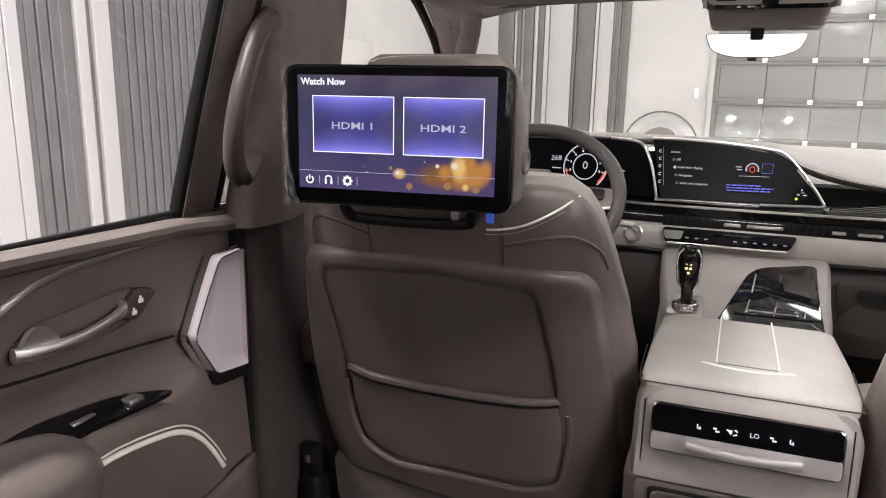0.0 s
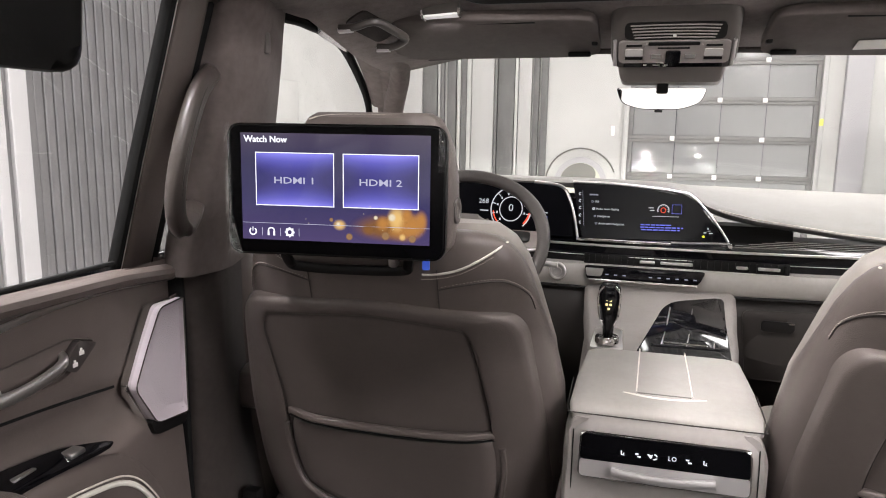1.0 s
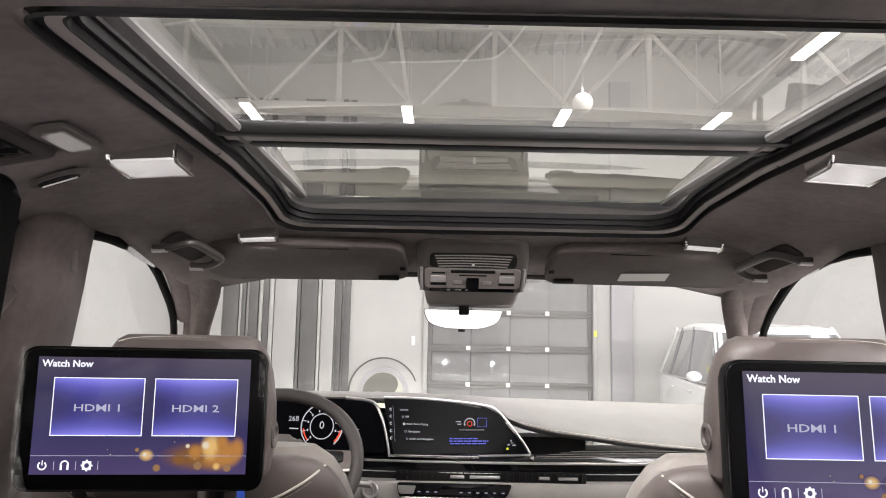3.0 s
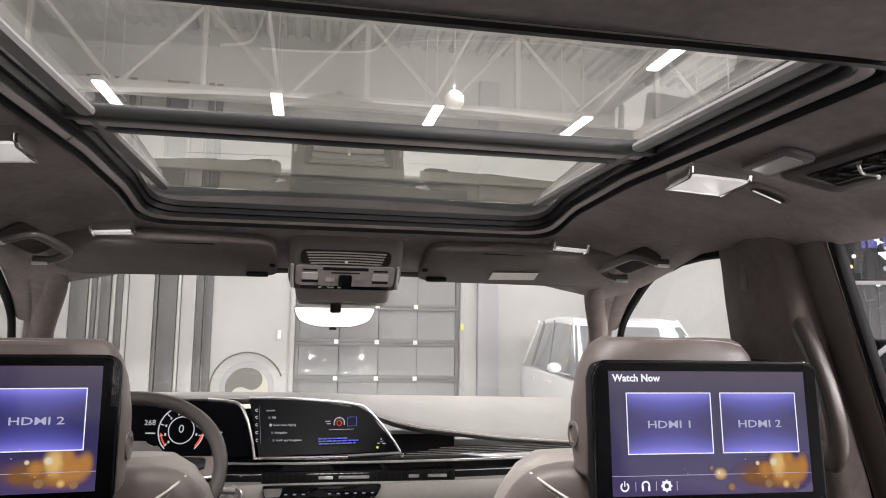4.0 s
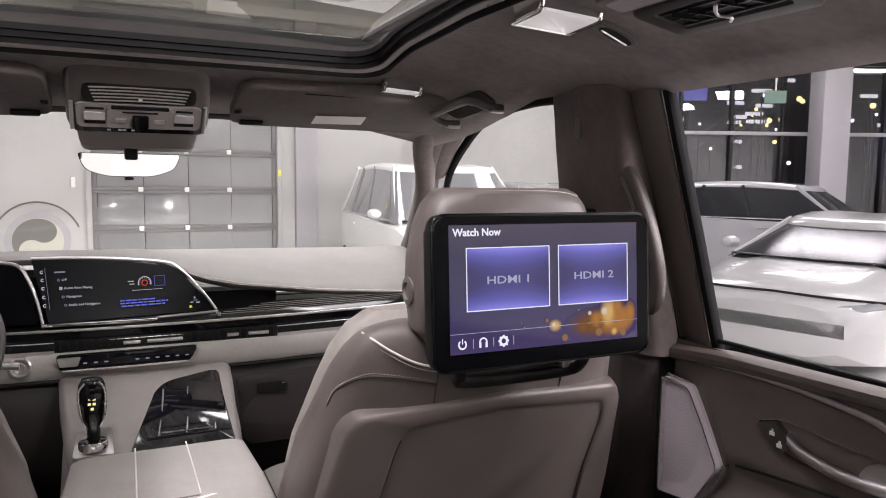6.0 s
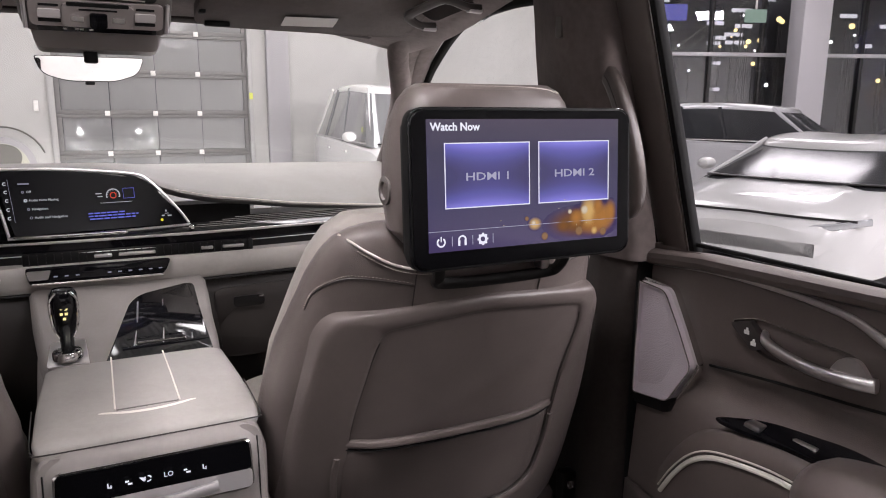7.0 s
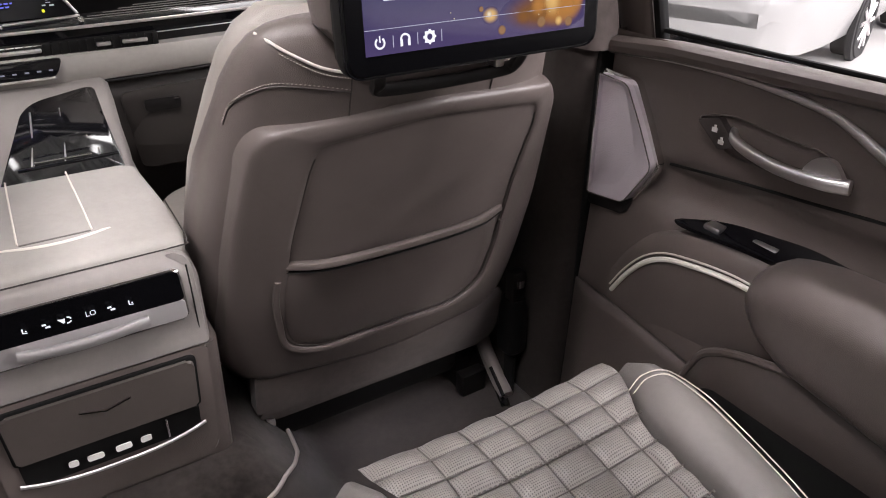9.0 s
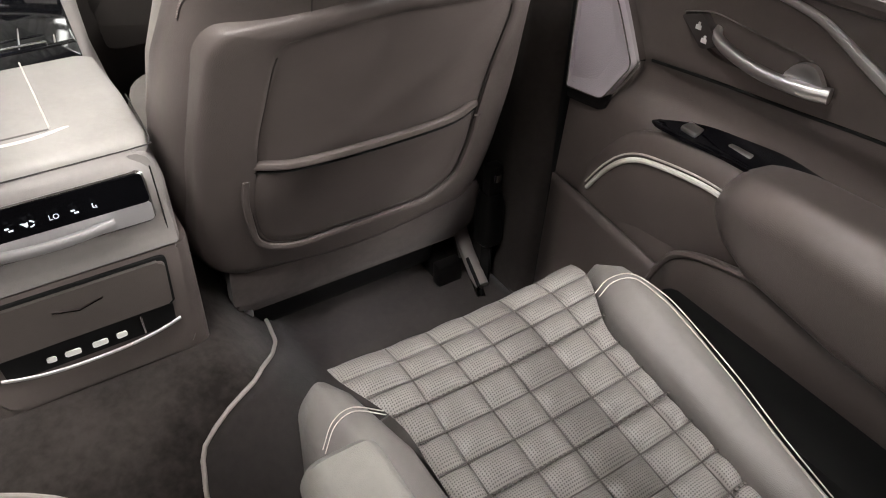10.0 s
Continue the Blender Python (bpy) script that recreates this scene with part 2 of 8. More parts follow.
def text_mesh(name, body, size, mat, parent, place, label="", extrude=0.0002, align="LEFT", bold=0.0):
    """Lettering as a mesh in the built-in font; place is the pose of its baseline."""
    cu = bpy.data.curves.new(name, "FONT")
    cu.offset = bold
    cu.body, cu.size, cu.extrude, cu.align_x, cu.align_y = body, size, extrude, align, "CENTER"
    cu.resolution_u = 2
    tmp = bpy.data.objects.new(name, cu)
    scene.collection.objects.link(tmp)
    me = bpy.data.meshes.new_from_object(tmp.evaluated_get(bpy.context.evaluated_depsgraph_get()))
    bpy.data.objects.remove(tmp)
    bpy.data.curves.remove(cu)
    me.name = name
    me.transform(Matrix.Translation(-root_of(parent)) @ place)
    me.materials.clear()
    me.materials.append(mat)
    ob = new(name, me)
    ob.parent = parent
    if label:
        ob["label"] = label
    return ob

# ---- showroom hall ----
GROUND = -0.10
WALLPAINT = material("wall_paint", (0.55, 0.545, 0.53), 0.7)
varied(WALLPAINT, (0.47, 0.465, 0.45), (0.42, 0.415, 0.40), 0.9)
WAINSCOT = material("white_wall_panel", (0.45, 0.445, 0.43), 0.5)
CLADGREY = material("grey_cladding", (0.19, 0.185, 0.18), 0.5)
varied(CLADGREY, (0.125, 0.122, 0.120), (0.100, 0.098, 0.096), 3.0)
CLADWHITE = material("white_cladding", (0.38, 0.375, 0.365), 0.5)
GROOVE = material("dark_groove", (0.05, 0.05, 0.05), 0.7)
TILEFLOOR = material("pale_floor", (0.42, 0.41, 0.39), 0.25)
varied(TILEFLOOR, (0.72, 0.71, 0.69), (0.62, 0.61, 0.59), 1.5)
DECK = material("roof_deck", (0.62, 0.61, 0.59), 0.5)
varied(DECK, (0.50, 0.49, 0.47), (0.38, 0.37, 0.36), 0.8)
STEEL = material("white_steel", (0.50, 0.49, 0.47), 0.45)
NIGHT = pane_glass("night_glass", (0.75, 0.76, 0.80), 2.0)
DOORGLASS = material("door_pane_glass", (0.20, 0.20, 0.20), 0.06, coat=1.0)
bumped(DOORGLASS, "noise", 6.0, 0.55, 0.02)
RAILGREY = material("door_rail_grey", (0.16, 0.155, 0.15), 0.5)
COLUMNGREY = material("column_grey", (0.36, 0.35, 0.36), 0.6)
TUBE = glow("tube_light", (1.0, 0.97, 0.96), 9.0)

solo("ground", rbox(-30, 40, -25, 45, GROUND - 0.1, GROUND, 0), TILEFLOOR, "pale polished showroom floor", "floor", kind="structure")
FRONT = 12.0
DX0, DX1, DTOP = -0.26, 2.46, 3.72
solo("wall_front", joined(rbox(-4.3, DX0, FRONT, FRONT + 0.25, GROUND, 6.65, 0), rbox(DX1, 4.4, FRONT, FRONT + 0.25, GROUND, 6.65, 0), rbox(DX0, DX1, FRONT, FRONT + 0.25, DTOP, 6.65, 0)), WALLPAINT, "light grey painted front wall", "wall", kind="structure")
solo("wall_east_return", rbox(4.4, 4.65, FRONT, 12.8, GROUND, 6.65, 0), WALLPAINT, "light grey painted return wall", "wall", kind="structure")
solo("wall_far", rbox(4.4, 9.0, 12.8, 13.05, GROUND, 6.65, 0), WALLPAINT, "light grey far wall of the hall", "wall", kind="structure")
solo("wall_west", rbox(-4.55, -4.3, -10.0, FRONT + 0.25, GROUND, 6.65, 0), WALLPAINT, "light painted side wall", "wall", kind="structure")
solo("wall_back", rbox(-4.55, 21.0, -10.25, -10.0, GROUND, 6.65, 0), WALLPAINT, "light painted back wall", "wall", kind="structure")
solo("wall_east", rbox(20.4, 20.65, -10.0, 7.9, GROUND, 6.65, 0), WALLPAINT, "light painted end wall of the hall", "wall", kind="structure")

# vertical cladding on the front wall, dark and white bands by turns
bands = [(-4.25, -3.64, 0), (-3.64, -3.38, 1), (-3.38, -3.33, 0), (-3.33, -3.26, 1), (-3.22, -3.06, 1), (-3.04, -2.98, 0), (-2.98, -2.88, 1), (-2.88, -2.80, 0), (-2.80, -2.42, 0), (-2.42, -2.36, 1), (-2.36, -2.08, 1), (-2.08, -2.02, 0), (-2.02, -1.80, 0), (-1.78, -1.68, 1), (-1.66, -1.54, 1)]
clad = thing("wall_cladding", (-2.9, FRONT, GROUND), "grey and white vertical metal wall cladding", "wall cladding", kind="structure")
for n, (a, b, grey) in enumerate(bands):
    part("panel", rbox(a + 0.006, b - 0.006, FRONT - 0.075 - 0.02 * (n % 2), FRONT - 0.003, GROUND, 5.6, 0.004), CLADGREY if grey else CLADWHITE, clad)
# ribbed cladding on the west wall
westclad = thing("ribbed_cladding", (-4.3, 4.0, GROUND), "dark grey ribbed metal cladding with white bands", "wall cladding", kind="structure")


def rib(y0, y1, mat, proud):
    part("rib", rbox(-4.297, -4.297 + proud, y0, y1, GROUND, 5.6, 0.006, 1), mat, westclad)


WK = 1.794
for a, b, kind in [(1.80, 1.90, "r"), (1.90, 2.005, "w"), (2.005, 2.066, "w"), (2.066, 2.10, "g"), (2.10, 2.245, "r"), (2.245, 2.305, "g"), (2.305, 2.363, "w"), (2.363, 2.39, "g"), (2.39, 2.478, "w"), (2.478, 2.52, "g"), (2.52, 3.35, "r"), (3.35, 3.42, "w"), (3.42, 3.9, "r")]:
    a, b = 0.16 + (a - 0.16) * WK, 0.16 + (b - 0.16) * WK
    if kind == "r":
        k = a
        while k < b - 0.02:
            rib(k, k + 0.078, CLADGREY, 0.045)
            k += 0.094
    else:
        rib(a, b - 0.008, CLADWHITE if kind == "w" else CLADGREY, 0.07 if kind == "w" else 0.05)
part("groove_back", rbox(-4.299, -4.288, 3.0, 6.9, GROUND, 5.6, 0), GROOVE, westclad)
solo("wall_cabinet", rbox(-4.298, -4.22, 7.3, 8.5, 0.4, 2.1, 0.01), WAINSCOT, "white flat service door on the side wall", "service door")

# sectional garage door with glazed panels
gdoor = thing("garage_door", ((DX0 + DX1) / 2, FRONT, GROUND), "grey sectional garage door with glazed panels", "garage door")
rows = [GROUND, 0.25, 0.84, 1.43, 2.02, 2.61, 3.20, DTOP]
for n in range(len(rows) - 1):
    z0, z1 = rows[n], rows[n + 1]
    sect = part("section", joined(rbox(DX0, DX1, FRONT + 0.02, FRONT + 0.07, z0, z0 + 0.06, 0.004), rbox(DX0, DX1, FRONT + 0.02, FRONT + 0.07, z1 - 0.05, z1 - 0.002, 0.004), rbox(DX0, DX0 + 0.07, FRONT + 0.022, FRONT + 0.068, z0, z1 - 0.002, 0.004), rbox(DX1 - 0.07, DX1, FRONT + 0.022, FRONT + 0.068, z0, z1 - 0.002, 0.004)), RAILGREY, gdoor)
    for a, b in ((0, 1), (1, 2), (2, 3), (3, 4)):
        w = (DX1 - DX0 - 0.14) / 4
        xm = DX0 + 0.07 + (a + b) / 2 * w
        part("pane", prism([(-w / 2 + 0.005, z0 + 0.062), (w / 2 - 0.005, z0 + 0.062), (w / 2 - 0.005, z1 - 0.052), (-w / 2 + 0.005, z1 - 0.052)], lambda u, v, d: (xm + u, FRONT + 0.062 - 0.045 * u - d, v), 0.012), DOORGLASS, sect)
    for x in (0.41, 1.07, 1.71):
        part("latch", rbox(x - 0.035, x + 0.035, FRONT - 0.005, FRONT + 0.02, z0 - 0.02, z0 + 0.05, 0.006), WHITE, sect)
solo("door_jamb", joined(rbox(DX0 - 0.08, DX0, FRONT - 0.05, FRONT + 0.0, GROUND, 4.0, 0.006), rbox(DX1, DX1 + 0.07, FRONT - 0.05, FRONT + 0.0, GROUND, 4.0, 0.006), rbox(DX0 - 0.08, DX1 + 0.07, FRONT - 0.06, FRONT - 0.001, 4.0, 4.12, 0.006)), CLADWHITE, "white garage door jamb", "door jamb", kind="structure")
YELLOW = material("yellow_tag", (0.62, 0.66, 0.10), 0.5)
solo("jamb_tag", rbox(DX1 + 0.008, DX1 + 0.062, FRONT - 0.054, FRONT - 0.0505, 1.67, 1.77, 0.001), YELLOW, "yellow-green tag on the white door jamb", "tag")
solo("wall_pilaster", rbox(2.75, 3.1, FRONT - 0.12, FRONT - 0.004, GROUND, 6.0, 0.008), COLUMNGREY, "grey wall pilaster beside the garage door", "pilaster", kind="structure")
solo("light_switch", rbox(-0.53, -0.47, FRONT - 0.035, FRONT - 0.001, 1.47, 1.62, 0.006), WHITE, "white wall switch box beside the garage door", "switch")
# crane beam and shutter box over the door
solo("shutter_box", rbox(-0.42, 2.5, FRONT - 0.35, FRONT - 0.001, 3.74, 3.99, 0.02), RAILGREY, "dark grey roller box above the garage door", "shutter box")
solo("wall_beam", joined(rbox(-4.25, 4.4, FRONT - 0.22, FRONT - 0.002, 4.14, 4.30, 0.01), rbox(-4.25, 4.4, FRONT - 0.16, FRONT - 0.002, 4.75, 4.85, 0.01), rbox(-4.25, 4.4, FRONT - 0.16, FRONT - 0.002, 5.35, 5.45, 0.01)), STEEL, "pale steel wall beams", "beam", kind="structure")

# round two-tone wall emblem with a thin outer hoop
emblem = thing("round_wall_emblem", (-0.97, FRONT - 0.03, 0.70), "round black and cream swirl emblem in a thin hoop", "wall emblem")
YC, ZC = FRONT - 0.034, 0.70


def disc(r, cx, cz, y0, y1, count=40, half=False):
    pts = [(cx + r * math.cos(2 * math.pi * i / count), cz + r * math.sin(2 * math.pi * i / count)) for i in range(count)]
    return prism(pts, lambda u, v, w: (u, y1 - w, v), y1 - y0)


EM_DARK = material("emblem_dark", (0.13, 0.125, 0.11), 0.5)
EM_LIGHT = material("emblem_cream", (0.46, 0.45, 0.37), 0.4)
part("plate", disc(0.42, -0.97, ZC, YC - 0.03, YC), COLUMNGREY, emblem)
part("cream_disc", disc(0.33, -0.97, ZC, YC - 0.05, YC - 0.03), EM_LIGHT, emblem)
sw = []
R = 0.325
for i in range(25):
    a = math.radians(60 + 180 * i / 24)
    sw.append((-0.97 + R * math.cos(a), ZC + R * math.sin(a)))
c60, s60 = math.cos(math.radians(60)), math.sin(math.radians(60))
for i in range(1, 17):
    a = math.radians(240 - 180 * i / 16)
    sw.append((-0.97 - R / 2 * c60 + R / 2 * math.cos(a), ZC - R / 2 * s60 + R / 2 * math.sin(a)))
for i in range(1, 16):
    a = math.radians(240 + 180 * i / 16)
    sw.append((-0.97 + R / 2 * c60 + R / 2 * math.cos(a), ZC + R / 2 * s60 + R / 2 * math.sin(a)))
part("dark_swirl", prism(sw, lambda u, v, w: (u, YC - 0.05 - w, v), 0.012), EM_DARK, emblem)
part("cream_dot", disc(0.05, -0.97 - R / 2 * c60 - 0.0, ZC - R / 2 * s60, YC - 0.07, YC - 0.06, 16), EM_LIGHT, emblem)
part("dark_dot", disc(0.05, -0.97 + R / 2 * c60, ZC + R / 2 * s60, YC - 0.07, YC - 0.05, 16), EM_DARK, emblem)
hoop = [(-0.97 + 0.56 * math.cos(math.radians(a)), YC - 0.01, ZC + 0.56 * math.sin(math.radians(a))) for a in range(20, 215, 5)]
part("hoop", sweep(hoop, 0.012, up=(0, 1, 0), sides=8), EM_DARK, emblem)

# glass wall across the far corner of the hall: night outside, mullions, a lit line, grey columns
CORNER = Vector((12.2, 11.3, 0.0))
GLASSWALL = Matrix.Translation(CORNER) @ pose(0, 0, 0, 0, 0, 66)


def outside(d, z, k):
    """A point beyond the glass wall: d metres along it and z high where it shows in the glass, k times as far off as the glass."""
    eye = Vector((-0.07, 0.18, 1.64))
    return eye + (GLASSWALL @ Vector((0, d, z)) - eye) * k


curtain = thing("curtain_wall", (CORNER.x, CORNER.y, GROUND), "tall dark night-time glass wall with slim mullions", "glass wall", kind="structure")
for n in range(12):
    d = 3.62 - 1.08 * n
    part("pane", rbox(CORNER.x + 0.03, CORNER.x + 0.05, CORNER.y + d - 1.06, CORNER.y + d, GROUND, 4.10, 0), NIGHT, curtain)
    part("mullion", rbox(CORNER.x - 0.05, CORNER.x + 0.07, CORNER.y + d - 0.035, CORNER.y + d + 0.035, GROUND, 4.10, 0.006), SATIN_BLACK, curtain, "dark slim mullion")
for z, h, m in ((0.95, 0.07, SATIN_BLACK), (2.65, 0.075, COLUMNGREY), (4.10, 0.12, SATIN_BLACK)):
    part("transom", rbox(CORNER.x - 0.06, CORNER.x + 0.03, CORNER.y - 9.4, CORNER.y + 3.62, z, z + h, 0.006), m, curtain, "level transom")
part("light_line", rbox(CORNER.x - 0.09, CORNER.x - 0.055, CORNER.y - 9.4, CORNER.y + 3.55, 3.985, 4.035, 0.004), TUBE, curtain, "thin lit line")
part("bulkhead", rbox(CORNER.x - 0.30, CORNER.x + 0.1, CORNER.y - 9.4, CORNER.y + 3.62, 4.22, 6.65, 0.01), WALLPAINT, curtain)
curtain.rotation_euler = (0, 0, radians(66))
for d in (-7.6, -1.3):
    foot = GLASSWALL @ Vector((-0.7, d, GROUND))
    column = thing("hall_column", tuple(foot), "square grey hall column in front of the glass wall", "column", "hall columns", kind="structure")
    part("shaft", rbox(foot.x - 0.28, foot.x + 0.28, foot.y - 0.28, foot.y + 0.28, GROUND, 6.52, 0.02), COLUMNGREY, column)
    column.rotation_euler = (0, 0, radians(66))
night = thing("backdrop", tuple(GLASSWALL @ Vector((18, 0, GROUND))), "dark night street beyond the glass", "night street", kind="structure")
back = root_of(night)
part("night_sheet", rbox(back.x, back.x + 0.3, back.y - 35, back.y + 20, GROUND, 14.0, 0), material("night_backdrop", (0.03, 0.03, 0.045), 0.9), night)
night.rotation_euler = (0, 0, radians(66))
STREETS = [glow("street_lamp_white", (1.0, 0.95, 0.88), 5.0), glow("street_lamp_gold", (1.0, 0.72, 0.25), 4.5)]
rs_ = random.Random(21)
GOLDS = [(-0.13, 3.19), (-0.42, 2.96), (-0.38, 2.87), (-1.03, 3.42), (-1.10, 3.37), (-0.07, 3.07), (-0.67, 2.99), (-2.6, 3.3), (-3.3, 2.2), (-4.1, 3.1), (1.75, 3.45), (2.2, 3.0)]
for n in range(34):
    d, z = GOLDS[n] if n < len(GOLDS) else (2.6 - 7.0 * rs_.random(), 1.9 + 1.6 * rs_.random())
    rr = (0.05 if n < len(GOLDS) else 0.025) + 0.035 * rs_.random()
    at = outside(d, z, 1.25 + 0.3 * rs_.random())
    bm = bmesh.new()
    bmesh.ops.create_uvsphere(bm, u_segments=10, v_segments=6, radius=rr, matrix=Matrix.Translation(at))
    street = thing("street_lamp", (at.x, at.y, GROUND), "small glowing street lamp on a dark pole outside", "street lamp", "street lamps")
    part("globe", bm, STREETS[1 if n < len(GOLDS) or n % 5 == 0 else 0], street)
    part("pole", rbox(at.x - 0.015, at.x + 0.015, at.y - 0.015, at.y + 0.015, GROUND, at.z - rr * 0.9, 0), GROOVE, street)
# glowing strips stand in for the hall lamps' reflections in the glass wall
REFLECTION_GLOW = glow("lamp_reflection_glow", (1.0, 0.95, 0.92), 1.5)
STRIPS = [(1.90, 3.70, 0.26), (1.48, 3.76, 0.30), (-0.23, 3.58, 0.36), (0.31, 3.32, 0.30), (1.49, 3.18, 0.22), (-0.81, 3.80, 0.18), (0.24, 3.03, 0.30), (0.32, 2.92, 0.24), (-0.13, 2.94, 0.34), (1.51, 2.97, 0.2), (0.28, 2.52, 0.24), (0.27, 1.99, 0.26), (-0.29, 3.27, 0.30), (-0.10, 3.10, 0.34), (-2.5, 3.5, 0.3), (-3.4, 3.3, 0.34), (-2.9, 2.9, 0.3), (-4.2, 3.6, 0.3)]
for d, z, long in STRIPS:
    at = outside(d, z, 1.18)
    shop = thing("lamp_reflection_strip", (at.x, at.y, GROUND), "narrow glowing strip in place of a lamp reflection in the glass", "shop window", "shop windows")
    part("light_strip", rbox(at.x - 0.02, at.x + 0.02, at.y - long * 0.7, at.y + long * 0.7, at.z - 0.05, at.z + 0.04, 0.01), REFLECTION_GLOW, shop)
    part("post", rbox(at.x - 0.02, at.x + 0.02, at.y - 0.02, at.y + 0.02, GROUND, at.z - 0.04, 0), GROOVE, shop)
    shop.rotation_euler = (0, 0, radians(66))
hung = outside(-0.52, 3.45, 0.78)
exit_sign = thing("hanging_sign", (hung.x, hung.y, 6.5), "pale green lit sign box hung on a rod", "hanging sign")
part("box", rbox(hung.x - 0.03, hung.x + 0.03, hung.y - 0.17, hung.y + 0.17, hung.z - 0.10, hung.z + 0.10, 0.008), glow("exit_green", (0.45, 0.62, 0.50), 0.55), exit_sign)
part("rod", rbox(hung.x - 0.012, hung.x + 0.012, hung.y - 0.012, hung.y + 0.012, hung.z + 0.10, 6.53, 0), STEEL, exit_sign)
exit_sign.rotation_euler = (0, 0, radians(66))
for d0, d1 in ((2.0, 1.72), (1.62, 0.92)):
    low, high = outside((d0 + d1) / 2, 3.36, 1.3), outside((d0 + d1) / 2, 3.68, 1.3)
    sign = thing("blue_sign", (low.x, low.y, GROUND), "lit blue and violet shop sign outside", "shop sign", "shop signs")
    part("face", rbox(low.x - 0.04, low.x + 0.04, low.y - (d0 - d1) * 0.65, low.y + (d0 - d1) * 0.65, low.z, high.z, 0.02), glow("sign_blue", (0.22, 0.22, 0.80), 0.8), sign)
    part("post", rbox(low.x - 0.03, low.x + 0.03, low.y - 0.04, low.y + 0.04, GROUND, low.z, 0), GROOVE, sign)
    sign.rotation_euler = (0, 0, radians(66))

# roof deck with ribs, trusses and strip lamps
bm = bmesh.new()
prev = None
xx = -4.5
pts = []
while xx < 21.0:
    pts += [(xx, 6.50), (xx + 0.09, 6.50), (xx + 0.12, 6.57), (xx + 0.21, 6.57)]
    xx += 0.24
for x0, z0 in pts:
    cur = (bm.verts.new((x0, -10.2, z0)), bm.verts.new((x0, 20.2, z0)))
    if prev:
        bm.faces.new((prev[0], cur[0], cur[1], prev[1]))
    prev = cur
solo("ceiling", bm, DECK, "pale corrugated steel roof deck", "roof deck", kind="structure", sharp=20)
for yb in (-7.0, -1.0, 5.0, 10.8):
    truss = thing("roof_truss", (4.0, yb, 5.2), "white steel roof truss with diagonal braces", "roof truss", "roof trusses")
    part("bottom_chord", rbox(-4.3, 20.4, yb - 0.08, yb + 0.08, 4.98, 5.16, 0.005), STEEL, truss)
    part("top_chord", rbox(-4.3, 20.4, yb - 0.06, yb + 0.06, 6.38, 6.503, 0.005), STEEL, truss)
    for n in range(7):
        x0 = -4.1 + n * 2.4
        part("upright", rbox(x0 - 0.04, x0 + 0.04, yb - 0.04, yb + 0.04, 5.1, 6.4, 0.005), STEEL, truss)
        for dx in (1.2, -1.2):
            part("brace", sweep([(x0 + 1.2, yb, 5.1), (x0 + 1.2 + dx, yb, 6.42)], 0.04, sides=6), STEEL, truss)
for xb in (-1.85, 0.55, 2.95, 5.4):
    solo("purlin", rbox(xb - 0.05, xb + 0.05, -10.0, 12.0, 6.40, 6.503, 0.005), STEEL, "white steel roof purlin", "purlin", "roof purlins")
for row, yl in enumerate((-6.0, -3.2, -0.4, 2.2, 4.4, 6.55, 10.95)):
    for xl in (-3.0, -0.62, 1.73, 4.08, 6.6, 9.4):
        if row == 5 and xl == 4.08:
            yl = 7.5
        lamp = thing("strip_lamp", (xl, yl, 4.95), "glowing white strip lamp hung below the roof", "strip lamp", "strip lamps")
        part("housing", rbox(xl - 0.09, xl + 0.09, yl - 0.70, yl + 0.70, 4.965, 5.03, 0.01), STEEL, lamp)
        part("tube", rbox(xl - 0.075, xl + 0.075, yl - 0.68, yl + 0.68, 4.935, 4.968, 0.01), TUBE, lamp)
        part("rod", joined(rbox(xl - 0.01, xl + 0.01, yl - 0.5, yl - 0.48, 5.02, 6.53, 0), rbox(xl - 0.01, xl + 0.01, yl + 0.48, yl + 0.5, 5.02, 6.53, 0)), STEEL, lamp)
for xl in (-3.0, -0.62, 1.73, 4.08, 6.6):
    solo("cable_tray", rbox(xl - 0.025, xl + 0.025, -9.9, 11.9, 5.172, 5.20, 0.003), STEEL, "thin white cable tray along the lamp row", "cable tray", "cable trays")
pend = thing("ceiling_fan_pod", (1.71, 9.0, 5.4), "white round pod hanging on a rod from the roof", "ceiling pod")
part("rod", rbox(1.70, 1.72, 8.99, 9.01, 4.75, 6.53, 0), STEEL, pend)
bm = bmesh.new()
bmesh.ops.create_uvsphere(bm, u_segments=20, v_segments=12, radius=0.13, matrix=Matrix.Translation((1.71, 9.0, 4.64)))
part("pod", bm, STEEL, pend)
# unseen area lamps; the rear and side ones are added to brighten the cabin
for xl, yl, watts in ((-2.2, 4.2, 0.25 * HALL_WATTS), (-2.2, 9.2, 0.75 * HALL_WATTS), (2.0, -5.0, 0.8 * REAR_FILL_WATTS), (2.0, 4.2, 0.5 * HALL_WATTS), (2.0, 9.2, 0.8 * HALL_WATTS), (6.5, -5.0, REAR_FILL_WATTS), (9.5, -4.5, 0.35 * SIDE_FILL_WATTS), (11.5, -0.8, 0.6 * SIDE_FILL_WATTS), (15.0, -4.0, 0.6 * SIDE_FILL_WATTS), (5.0, -1.8, 0.12 * SIDE_FILL_WATTS), (6.5, 4.2, 0.5 * HALL_WATTS), (6.5, 9.2, 1.2 * HALL_WATTS), (10.5, 8.5, 1.5 * HALL_WATTS)):
    area_lamp("hall_fill_light", (xl, yl, 4.85), (0.9, 2.6), watts)
